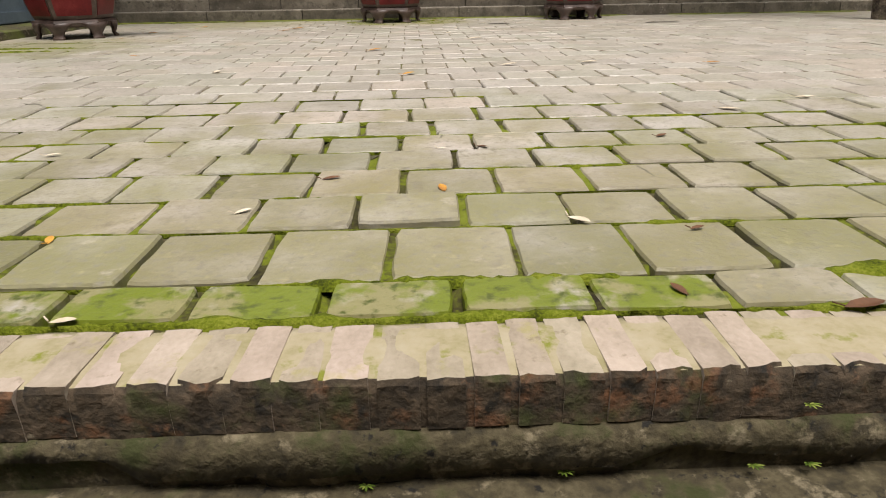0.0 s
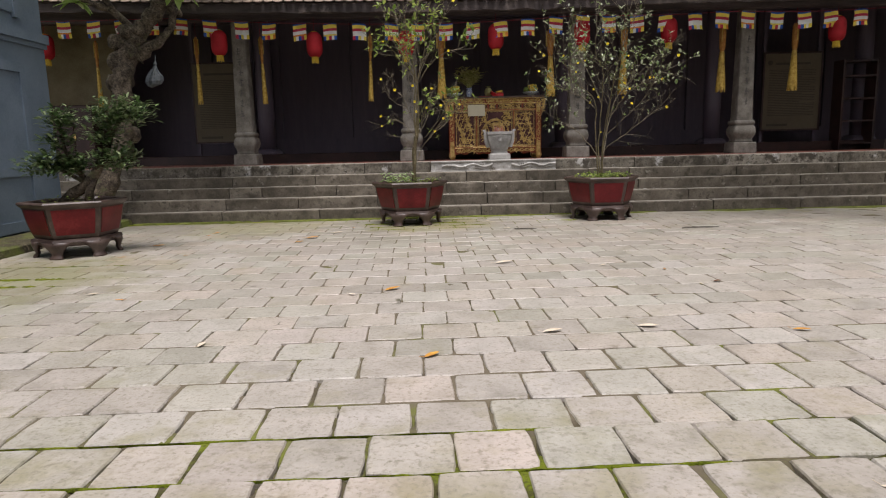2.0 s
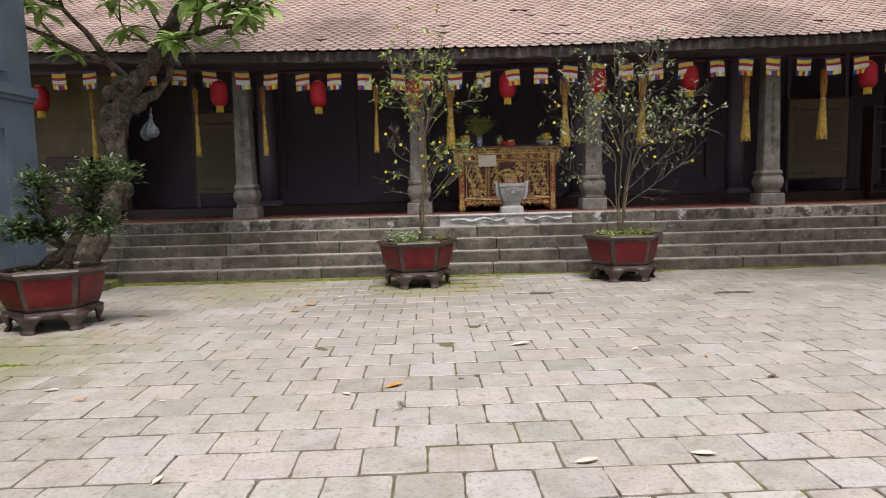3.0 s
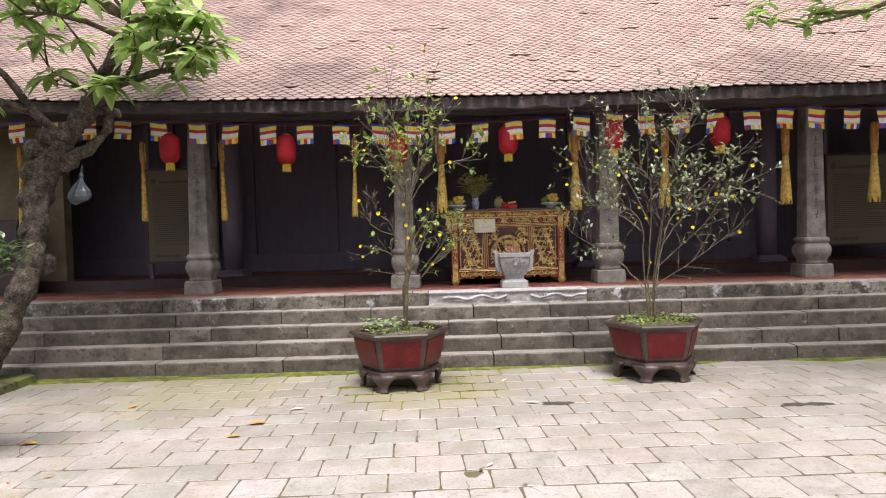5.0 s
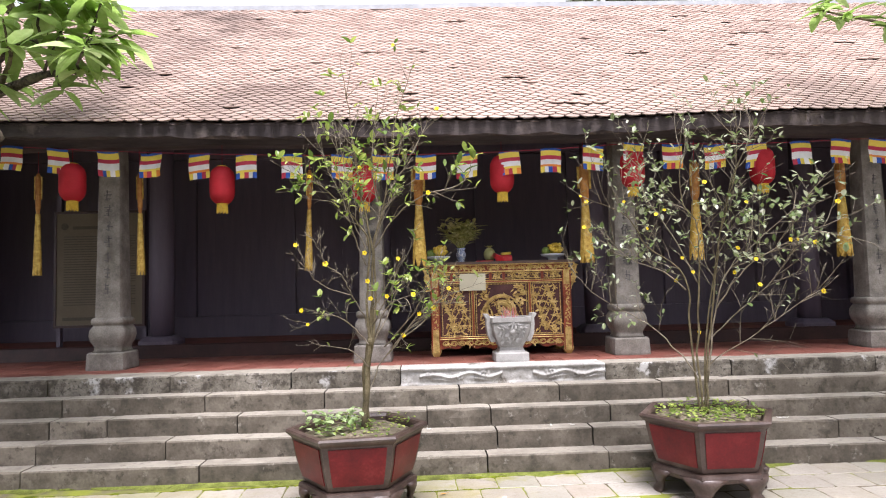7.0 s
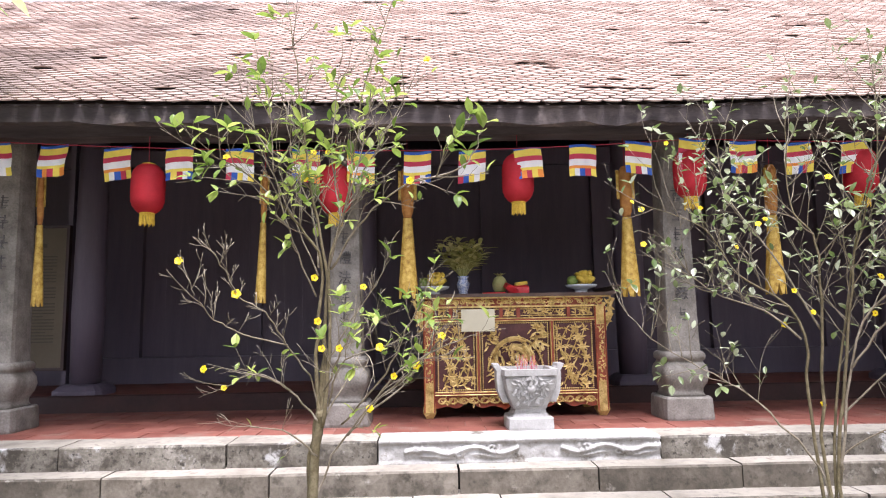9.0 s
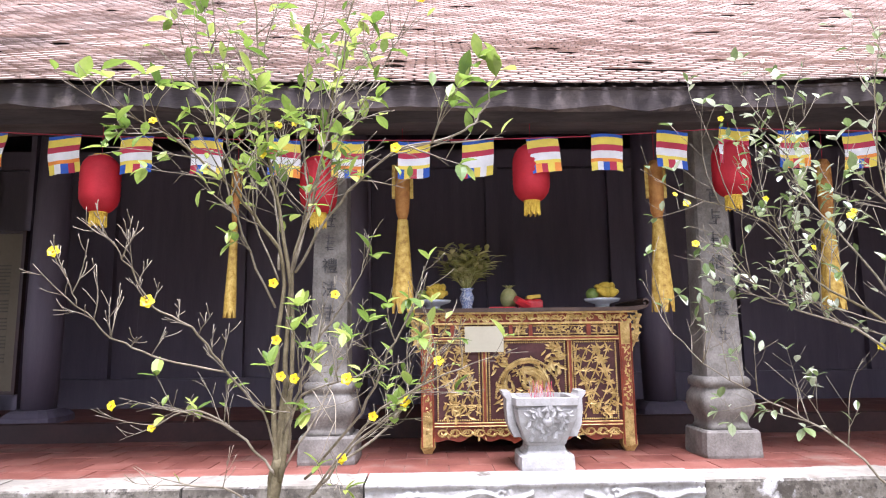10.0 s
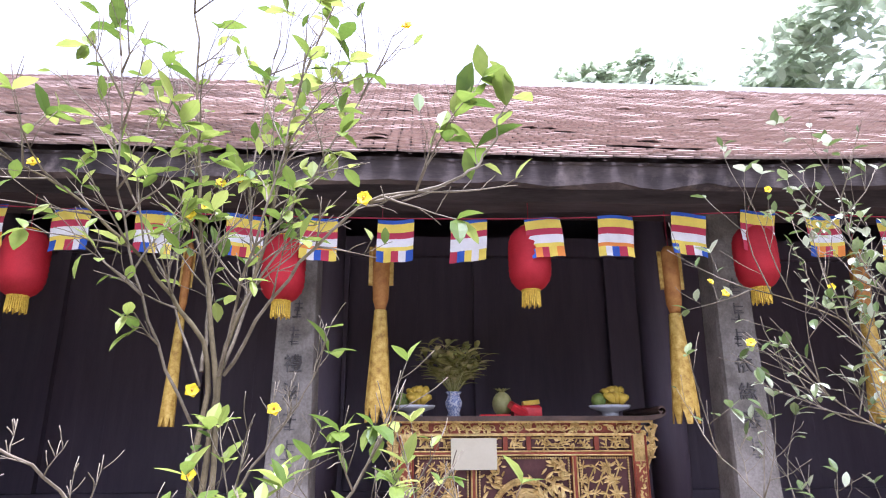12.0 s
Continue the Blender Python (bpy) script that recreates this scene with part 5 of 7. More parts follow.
T = [(0, 0, 0), (0.3, 0.12, 0.5), (0.5, 0.28, 1.0), (0.53, 0.42, 1.4), (0.5, 0.58, 1.85), (0.5, 0.72, 2.25), (0.54, 0.82, 2.52), (0.66, 0.85, 2.72), (0.82, 0.85, 2.86), (0.97, 0.83, 3.0), (1.12, 0.8, 3.18), (1.3, 0.7, 3.41), (1.48, 0.6, 3.64), (1.76, 0.45, 3.96)]
p, q = knotted(T, [0.2, 0.17, 0.125, 0.12, 0.135, 0.15, 0.16, 0.14, 0.115, 0.115, 0.125, 0.1, 0.08, 0.04], 1)
s.tube(p, q, 14)
arm, thick = knotted([(0.62, 0.84, 2.36), (0.76, 0.88, 2.5), (0.95, 0.92, 2.6), (1.12, 0.95, 2.8), (1.2, 0.93, 3.0), (1.13, 0.85, 3.2)], [0.11, 0.085, 0.062, 0.052, 0.055, 0.07], 4)
s.tube(arm, thick, 10)
s.tube([(1.16, 0.93, 3.06), (1.23, 0.97, 3.04), (1.27, 0.98, 3.01), (1.27, 0.98, 2.97)], [0.05, 0.04, 0.03, 0.02], 8)
for c, rr in (((0.36, 0.62, 1.98), (0.1, 0.11, 0.14)), ((0.4, 0.66, 2.3), (0.12, 0.12, 0.13)), ((0.42, 0.7, 2.58), (0.13, 0.12, 0.12)), ((0.6, 0.72, 2.42), (0.1, 0.1, 0.12)), ((0.46, 0.46, 1.62), (0.12, 0.11, 0.14)), ((0.62, 0.5, 1.25), (0.09, 0.1, 0.14)), ((0.56, 0.72, 2.72), (0.12, 0.11, 0.1))):
    s.sphere(c, rr, 12, 8)
s.v = [tuple(Vector(a) + 0.05 * Vector((noise.noise((a[0] * 9, a[1] * 9, a[2] * 9)), noise.noise((a[0] * 9, a[1] * 9, a[2] * 9 + 40)), 0.5 * noise.noise((a[0] * 9, a[1] * 9, a[2] * 9 + 80)))) + 0.03 * Vector((noise.noise((a[0] * 22, a[1] * 22, a[2] * 22)), noise.noise((a[0] * 22, a[1] * 22, a[2] * 22 + 9)), 0))) for a in s.v]
part("trunk", s, old_bark_mat, old, smooth=True)
BOUGHS = [([(0.62, 0.85, 2.76), (0.38, 0.75, 3.03), (0.1, 0.6, 3.13), (-0.13, 0.45, 3.27), (-0.45, 0.25, 3.43), (-0.8, 0.1, 3.5)], 0.06, 4),
          ([(0.4, 0.76, 3.01), (0.21, 0.55, 3.41), (0.04, 0.35, 3.66), (0.02, 0.25, 3.96)], 0.05, 4),
          ([(1.14, 0.8, 3.2), (1.4, 0.6, 3.25), (1.6, 0.45, 3.27), (1.78, 0.35, 3.26), (2.16, 0.15, 3.3), (2.5, 0.05, 3.3)], 0.075, 8),
          ([(1.5, 0.58, 3.66), (1.9, 0.3, 3.62), (2.29, 0.12, 3.55), (2.68, 0.0, 3.5)], 0.05, 8),
          ([(1.1, 0.79, 3.16), (0.98, 0.7, 3.28), (0.73, 0.6, 3.44), (0.6, 0.45, 3.74)], 0.022, 1)]
BOUGHS += [([(1.24, 0.73, 3.34), (1.14, 0.62, 3.58), (1.07, 0.55, 3.79)], 0.022, 1),
          ([(1.62, 0.45, 3.27), (1.86, 0.2, 3.42), (1.95, 0.1, 3.6)], 0.025, 5),
          ([(-0.1, 0.47, 3.25), (-0.25, 0.3, 3.5), (-0.3, 0.25, 3.7)], 0.022, 3),
          ([(1.6, 0.52, 3.78), (1.3, 0.3, 3.9), (1.0, 0.15, 3.95), (0.7, 0.0, 3.9)], 0.035, 7), ([(1.74, 0.46, 3.94), (2.0, 0.25, 3.9), (2.3, 0.1, 3.85), (2.6, 0.0, 3.8)], 0.035, 9), ([(0.04, 0.35, 3.66), (-0.3, 0.15, 3.8), (-0.6, 0.0, 3.85)], 0.03, 5),
          ([(0.98, 0.7, 3.28), (0.85, 0.5, 3.27), (0.8, 0.4, 3.36)], 0.014, 1)]
r = random.Random(31)
leafs = Shape()
for i, (path, rad, count) in enumerate(BOUGHS):
    s = Shape()
    p, q = knotted(path, [rad * (1 - 0.7 * k / (len(path) - 1)) for k in range(len(path))], i + 3)
    s.tube(p, q, 9)
    ends = [p[-1]]
    for k in range(count):
        a = p[r.randrange(len(p) // 2, len(p))]
        e = a + Vector((r.uniform(-0.3, 0.3), r.uniform(-0.35, 0.15), r.uniform(-0.12, 0.3)))
        m_ = a.lerp(e, 0.5) + Vector((r.uniform(-0.05, 0.05), r.uniform(-0.05, 0.05), -0.04))
        s.tube([a, m_, e], [0.014, 0.011, 0.008], 6)
        ends.append(e)
    part("limb", s, old_bark_mat if rad > 0.04 else bark_mat, old, smooth=True)
    for e in ends:
        for k in range(r.randrange(6, 10)):
            a = k * 2.4 + r.random()
            d = Vector((math.cos(a), math.sin(a), r.uniform(-0.55, 0.4)))
            L = r.uniform(0.2, 0.36)
            leafs.leaf(e + Vector((0, 0, r.uniform(-0.05, 0.03))), d, (0, 0, 1), L, L * 0.36, fold=0.2, curl=r.uniform(0.1, 0.5))
# Unseen upper clusters and limbs, added to shade the steps on this side.
for k in range(75):
    e = Vector((r.uniform(-0.9, 2.4), r.uniform(-1.6, 1.2), r.uniform(4.3, 5.6)))
    for q in range(11):
        a = q * 2.4 + r.random()
        L = r.uniform(0.18, 0.32)
        leafs.leaf(e, (math.cos(a), math.sin(a), r.uniform(-0.3, 0.5)), (0, 0, 1), L, L * 0.32, fold=0.2, curl=r.uniform(0.1, 0.5))
    if k % 5 == 0:
        part("limb", Shape().tube([(1.74, 0.46, 3.94), (1.6 + 0.3 * (e.x - 1.6), 0.3, 4.3), e], [0.025, 0.018, 0.007], 6), bark_mat, old)
tagged(part("leaves", leafs, big_leaf_mat, old), kind="stuff")
bag = Shape()
bag.rings([[(0.03 * (0.2 - z) + w * math.cos(k * 0.2618) * (1 + 0.22 * noise.noise((math.cos(k * 0.2618) * 3, math.sin(k * 0.2618) * 3, z * 9))), w * 0.6 * math.sin(k * 0.2618) * (1 + 0.25 * math.sin(5 * k)), z + 0.03 * math.cos(k * 0.2618) * (1 if z < 0.15 else 0)) for k in range(24)] for w, z in ((0.05, 0.0), (0.105, 0.02), (0.135, 0.07), (0.12, 0.13), (0.08, 0.19), (0.04, 0.245), (0.02, 0.29), (0.03, 0.32), (0.012, 0.36), (0.01, 0.44))])
tagged(part("plastic_bag", bag, bag_mat, at=pose(-4.54, 11.85, 2.02, 0, 8, 0)), "crumpled translucent plastic bag tied to the tree", "bag")

# branch of a second tree reaching in on the other side
rt = thing("garden_tree", "overhanging garden tree with long green leaves", "tree", (5.6, 9.6, 0))
s = Shape()
p, q = knotted([(0, 0, -0.56), (-0.1, 0.1, 1.2), (-0.2, 0.3, 2.6), (-0.7, 0.7, 3.5), (-1.4, 1.1, 3.85), (-2.1, 1.4, 4.2)], [0.15, 0.13, 0.11, 0.08, 0.05, 0.02], 9)
s.tube(p, q, 12)
part("trunk", s, old_bark_mat, rt, smooth=True)
leafs = Shape()
for path, rad in (([(-1.2, 1.0, 3.8), (-1.6, 1.2, 3.65), (-2.0, 1.4, 3.7)], 0.03), ([(-1.6, 1.2, 3.65), (-2.1, 1.4, 3.58), (-2.6, 1.45, 3.72)], 0.018), ([(-1.6, 1.2, 3.95), (-2.0, 1.3, 4.0), (-2.3, 1.4, 4.2)], 0.03), ([(-0.7, 0.7, 3.5), (-0.9, 0.9, 4.1), (-1.0, 1.0, 4.6)], 0.04)):
    s = Shape()
    p, q = knotted(path, [rad * (1 - 0.3 * k) for k in range(len(path))], rad)
    s.tube(p, q, 8)
    part("limb", s, bark_mat, rt, smooth=True)
    for e in (p[-1], p[len(p) // 2], p[-4], p[-1] + Vector((0.15, 0.1, 0.15))):
        for k in range(10):
            a = k * 2.4 + r.random()
            L = r.uniform(0.15, 0.26)
            leafs.leaf(e + Vector((r.uniform(-0.05, 0.05), 0, r.uniform(-0.05, 0.05))), (math.cos(a), math.sin(a), r.uniform(-0.2, 0.7)), (0, 0, 1), L, L * 0.32, curl=0.3)
# Canopy above the view, added only to cast shade on the right.
for k in range(80):
    e = Vector((r.uniform(-2.2, 1.8), r.uniform(-0.6, 1.9), r.uniform(4.3, 5.9)))
    for q in range(10):
        a = q * 2.4 + r.random()
        L = r.uniform(0.18, 0.3)
        leafs.leaf(e, (math.cos(a), math.sin(a), r.uniform(-0.3, 0.5)), (0, 0, 1), L, L * 0.32, fold=0.2, curl=r.uniform(0.1, 0.5))
    if k % 6 == 0:
        part("limb", Shape().tube([(-0.7, 0.7, 3.5), (-0.7 + 0.4 * (e.x + 0.7), 0.8, 4.1), e], [0.035, 0.025, 0.01], 6), bark_mat, rt)
tagged(part("leaves", leafs, big_leaf_mat, rt), kind="stuff")


# ---- festival decorations ----
def line_height(x):
    """Height of the flag line."""
    if x < 1.95:
        return 2.955 + (0.0092 if x < -0.2 else 0.0165) * (max(x, -4.5) + 0.2) ** 2
    return 3.031 - 0.03 * abs(math.sin((x - 1.95) * 1.3))


FLAG_Y = 12.65
cord = thing("flag_line", "thin red cord strung between the eaves", "cord", (0, 0, 0))
part("cord", Shape().tube([(-8 + 0.25 * i, FLAG_Y, line_height(-8 + 0.25 * i)) for i in range(66)], 0.0035, 5), cord_mat, cord)


def flag(at, seed):
    f = thing("festival_flag", "small rainbow-striped cloth flag hanging from a cord", "flag", at, "string of festival flags")
    r = random.Random(seed)
    W, H = 0.212, 0.25
    sk, sw = r.uniform(-0.015, 0.015), r.uniform(-0.04, 0.04)

    def pt(u, v):
        return (u * W + sk * v, sw * v + 0.012 * math.sin(u * 9 + seed) * v + 0.01 * math.sin(v * 6 + seed), -v * H - 0.012 * math.sin(3 * u + seed))
    top = 0.09 if seed % 3 else 0.06
    bands = [(0.0, top, 0), (top, 0.3, 1), (0.3, 0.46, 2), (0.46, 0.66, 3), (0.66, 0.75, 4 if seed % 4 == 0 else (1 if seed % 2 else 3))]
    for v0, v1, m in bands:
        s = Shape()
        v = [pt(i / 8, v0 + (v1 - v0) * j / 2) for j in range(3) for i in range(9)]
        s.add(v, [(j * 9 + i, j * 9 + 9 + i, j * 9 + 10 + i, j * 9 + i + 1) for j in range(2) for i in range(8)])
        part("stripe", s, flag_mats[m], f, smooth=True)
    order = [[1, 3, 0, 2, 1], [0, 1, 2, 3, 0], [2, 0, 1, 3, 1], [0, 4, 2, 1, 4]][seed % 4]
    for k in range(5):
        s = Shape()
        v = [pt((k + i / 2) / 5, 0.75 + 0.25 * j / 2) for j in range(3) for i in range(3)]
        s.add(v, [(j * 3 + i, j * 3 + 3 + i, j * 3 + 4 + i, j * 3 + i + 1) for j in range(2) for i in range(2)])
        part("stripe", s, flag_mats[order[k]], f, smooth=True)


FLAG_X = [-3.1, -2.62, -2.14, -1.68, -1.17, -0.75, -0.307, 0.121, 0.549, 0.986, 1.43, 1.86, 2.265, 2.706]
for i in range(29):
    x = FLAG_X[i - 7] if 7 <= i < 21 else -0.308 + (0.4355 if i >= 13 else 0.464) * (i - 13) + 0.018 * math.sin(i * 2.3)
    flag((x, FLAG_Y - 0.004, line_height(x + 0.11) - 0.002), i)


def lantern():
    L = thing("lantern", "round red cloth lantern with yellow fringe", "lantern", (0, 0, 0), "red festival lanterns")
    prof = []
    n = 22
    for i in range(n + 1):
        t = i / n
        e = (2 * t - 1)
        rad = 0.124 * (1 - abs(e) ** 4.5 * 0.5)
        prof.append((rad + (0.0035 if i % 2 else 0.0), -0.19 + 0.38 * t))
    part("shade", Shape().lathe([(0.05, -0.192)] + prof + [(0.05, 0.192)], 28), lantern_mat, L, smooth=True)
    part("collar", Shape().lathe([(0.056, -0.2), (0.058, -0.185), (0.05, -0.183)], 20), fringe_mat, L)
    part("top_ring", Shape().lathe([(0.05, 0.19), (0.052, 0.2), (0.04, 0.205)], 20), fringe_mat, L)
    s = Shape()
    for k in range(30):
        a = 6.28319 * k / 30
        s.tube([(0.05 * math.cos(a), 0.05 * math.sin(a), -0.195), (0.053 * math.cos(a), 0.053 * math.sin(a), -0.27 - 0.01 * (k % 3))], 0.0045, 4)
    part("fringe", s, fringe_mat, L)
    part("hanger", Shape().tube([(0, 0, 0.2), (0, 0, 0.5)], 0.003, 4), cord_mat, L)
    return L


l0 = lantern()
LANTERNS = [(-3.83, 2.75), (-2.31, 2.69), (-0.85, 2.67), (0.59, 2.745), (1.97, 2.77), (3.36, 2.775), (6.05, 2.74), (-6.6, 2.75)]
l0.matrix_basis = pose(LANTERNS[0][0], 12.74, LANTERNS[0][1])
for x, z in LANTERNS[1:]:
    copy_thing(l0, pose(x, 12.74, z))


def streamer(wide):
    st = thing("silk_streamer", "long golden cloth streamer with fringed tail", "streamer", (0, 0, 0), "golden festival streamers")
    k = 1.0 if wide else 0.5
    part("hanger", Shape().tube([(0, 0, -0.02), (0, 0, 0.25)], 0.003, 4), cord_mat, st)
    s = Shape()
    s.lathe([(0.03 * k, 0.0), (0.05 * k, -0.04), (0.052 * k, -0.2), (0.046 * k, -0.36), (0.034 * k, -0.4), (0.03 * k, -0.42)][::-1], 14)
    part("sleeve", s, orange_cloth_mat, st, "orange embroidered cloth sleeve", smooth=True)
    for a in (-1, 1):
        s = Shape()
        s.rings([[(a * 0.062 * k + dx, dy, z) for dx, dy in ((-0.012 * k, -0.004), (0.012 * k, -0.004), (0.012 * k, 0.004), (-0.012 * k, 0.004))] for z in (-0.27, -0.15, -0.03)])
        part("side_ribbon", s, cloth_mat, st)
    for i in range(7):
        a = 6.28319 * i / 7
        s = Shape()
        rows = []
        for j in range(9):
            t = j / 8
            rr = (0.03 + 0.042 * t) * k
            z = -0.42 - 0.62 * t - (0.02 if j == 8 else 0)
            w = (0.016 + 0.02 * t) * (k ** 0.6)
            if j == 8:
                w *= 0.35
            c, q = math.cos(a), math.sin(a)
            rows.append([(rr * c - q * w, rr * q + c * w, z), ((rr + 0.008) * c, (rr + 0.008) * q, z), (rr * c + q * w, rr * q - c * w, z)])
        v = [p for row in rows for p in row]
        s.add(v, [(j * 3 + i2, j * 3 + i2 + 1, j * 3 + i2 + 4, j * 3 + i2 + 3) for j in range(8) for i2 in range(2)])
        part("tail_strip", s, cloth_mat, st, smooth=True)
    return st


wide0, thin0 = streamer(True), streamer(False)
WIDE, THIN = [-0.29, 1.48, 2.68, 4.27, 5.45], [-4.24, -3.2, -1.43, -5.86]
wide0.matrix_basis = pose(WIDE[0], 12.85, 2.87)
thin0.matrix_basis = pose(THIN[0], 12.85, 2.87, 0, 0, 20)
for i, x in enumerate(WIDE[1:]):
    copy_thing(wide0, pose(x, 12.85, 2.86, 0, rnd.uniform(-2, 2), 30 * i))
for i, x in enumerate(THIN[1:]):
    copy_thing(thin0, pose(x, 12.85, 2.85, 0, rnd.uniform(-1.5, 1.5), 30 * i))


# ---- altar table ----
AX0, AX1, AY0, AY1 = -0.18, 1.415, 13.35, 14.0
altar = thing("altar_table", "carved gilt and red lacquered altar table", "altar table", (AX0, AY0, TERRACE))
W = AX1 - AX0
DEPTH = AY1 - AY0


def scrolls(s, x0, x1, z0, z1, y, r, count, size, bead=False):
    """Low-relief foliage: curled leaves and stems over a field."""
    for _ in range(count):
        c = Vector((r.uniform(x0, x1), y, r.uniform(z0, z1)))
        a = r.uniform(0, 6.283)
        L = size * r.uniform(0.6, 1.4)
        s.leaf(c, (math.cos(a), -0.25, math.sin(a)), (0, -1, 0), L, L * r.uniform(0.22, 0.4), fold=0.5, curl=r.uniform(-0.3, 0.4))


def stem(s, pts, rad):
    s.tube(pts, rad, 5)


ar = random.Random(41)
s = Shape().box((0.06, 0.03, 0.2), (W - 0.06, DEPTH - 0.03, 1.0))
part("body", s, maroon_mat, altar)
for x in (0, W - 0.1):
    for y in (0, DEPTH - 0.1):
        s = Shape()
        s.rings([[(x + a, y + b_, z) for a, b_ in ((g, g), (0.1 - g, g), (0.1 - g, 0.1 - g), (g, 0.1 - g))] for z, g in ((0, 0.02), (0.05, -0.005), (0.12, 0.0), (0.2, 0.012), (0.84, 0.008), (0.95, 0.0))])
        leg = part("leg", s, gold_mat, altar)
        c = Shape()
        for k in range(110):
            z = ar.uniform(0.03, 0.92)
            a = ar.uniform(0, 6.283)
            c.leaf((x + ar.uniform(0.03, 0.07), y - 0.003, z), (math.cos(a), -0.2, math.sin(a)), (0, -1, 0), 0.026, 0.012, fold=0.5, curl=0.3)
        for q in (0.008, 0.092):
            c.tube([(x + q, y - 0.002, 0.05), (x + q, y - 0.002, 0.94)], 0.007, 5, 1)
        part("inlay", Shape().box((x + 0.018, y - 0.001, 0.3), (x + 0.082, y + 0.02, 0.78)), lacquer_mat, leg, "red lacquer inlay")
        tagged(part("carving", c, [gold_mat, lacquer_mat], leg, "gilt carved vine"), kind="stuff")
# rails
for z0, z1 in ((0.19, 0.225), (0.815, 0.85), (0.935, 0.955)):
    part("rail", Shape().box((0.1, -0.004, z0), (W - 0.1, 0.05, z1)).tube([(0.1, -0.006, z0 + 0.006), (W - 0.1, -0.006, z0 + 0.006)], 0.005, 5, 1).tube([(0.1, -0.006, z1 - 0.006), (W - 0.1, -0.006, z1 - 0.006)], 0.005, 5, 1), [lacquer_mat, gold_mat], altar)
PANELS = [(0.115, 0.45), (0.5, W - 0.5), (W - 0.45, W - 0.115)]
for x in (0.455, W - 0.495):
    part("stile", Shape().box((x, -0.006, 0.226), (x + 0.04, 0.05, 0.814)).tube([(x + 0.006, -0.008, 0.23), (x + 0.006, -0.008, 0.81)], 0.005, 5, 1).tube([(x + 0.034, -0.008, 0.23), (x + 0.034, -0.008, 0.81)], 0.005, 5, 1), [lacquer_mat, gold_mat], altar)
for i, (x0, x1) in enumerate(PANELS):
    p = part("panel", Shape().box((x0, 0.02, 0.225), (x1, 0.05, 0.815)), maroon_mat, altar, "dark panel carved with gilt foliage")
    for a in ((x0 + 0.012, 0.237, x1 - 0.012, 0.237), (x0 + 0.012, 0.803, x1 - 0.012, 0.803), (x0 + 0.012, 0.237, x0 + 0.012, 0.803), (x1 - 0.012, 0.237, x1 - 0.012, 0.803)):
        c = Shape()
        n = int((abs(a[2] - a[0]) + abs(a[3] - a[1])) / 0.016)
        for k in range(n + 1):
            c.sphere((a[0] + (a[2] - a[0]) * k / n, 0.012, a[1] + (a[3] - a[1]) * k / n), 0.0075, 6, 4)
        tagged(part("beading", c, gold_mat, p, "gilt beaded moulding"), kind="stuff")
    c = Shape()
    if i == 1:
        cx = (x0 + x1) / 2
        for k in range(46):
            a = math.pi * (0.02 + 0.96 * k / 45)
            c.sphere((cx + 0.24 * math.cos(a), 0.006, 0.38 + 0.3 * math.sin(a)), 0.011, 6, 4)
        for k in range(16):
            a = ar.uniform(0, 6.283)
            q = ar.uniform(0.02, 0.2)
            pts = [(cx + q * math.cos(a + t * 0.5), 0.01 - 0.012 * math.sin(t), 0.5 + 0.9 * q * math.sin(a + t * 0.5)) for t in range(6)]
            c.tube(pts, [0.012, 0.016, 0.016, 0.014, 0.01, 0.005], 6)
        scrolls(c, x0 + 0.06, x1 - 0.06, 0.3, 0.66, 0.012, ar, 130, 0.06)
        scrolls(c, x0 + 0.04, x0 + 0.16, 0.64, 0.78, 0.014, ar, 30, 0.05)
        scrolls(c, x1 - 0.16, x1 - 0.04, 0.62, 0.78, 0.014, ar, 40, 0.06)
    else:
        for k in range(8):
            bx = x0 + 0.05 + (x1 - x0 - 0.1) * (k + 0.3 + 0.4 * ar.random()) / 8
            pts = [(bx + 0.05 * math.sin(t * 0.9 + k), 0.012, 0.27 + t * 0.08) for t in range(7)]
            c.tube(pts, 0.005, 5)
            for t in range(1, 7):
                q = Vector(pts[t])
                for g in range(6):
                    a = 6.28319 * g / 6 + ar.uniform(-0.7, 0.7)
                    L = ar.uniform(0.022, 0.055)
                    c.leaf(q, (math.cos(a), -0.35, math.sin(a)), (0, -1, 0), L, L * 0.27, fold=0.6, curl=0.3)
        scrolls(c, x0 + 0.04, x1 - 0.04, 0.26, 0.34, 0.012, ar, 26, 0.05)
    tagged(part("carving", c, gold_mat, p, "gilt openwork carving"), kind="stuff")
# upper band of small panels
for x0, x1 in ((0.115, 0.22), (0.26, 0.66), (0.7, 0.81), (0.85, 1.25), (1.29, W - 0.115)):
    x1 = min(x1, W - 0.105)
    p = part("small_panel", Shape().box((x0, 0.015, 0.862), (x1, 0.05, 0.928)), maroon_mat, altar)
    c = Shape()
    scrolls(c, x0 + 0.02, x1 - 0.02, 0.875, 0.915, 0.01, ar, int(190 * (x1 - x0)), 0.035)
    for zz in (0.866, 0.924):
        c.tube([(x0, 0.01, zz), (x1, 0.01, zz)], 0.005, 5)
    tagged(part("carving", c, gold_mat, p), kind="stuff")
for k in range(4):
    x = (0.22, 0.66, 0.81, 1.25)[k]
    part("divider", Shape().box((x + 0.005, 0.0, 0.85), (x + 0.035, 0.05, 0.935)), lacquer_mat, altar)
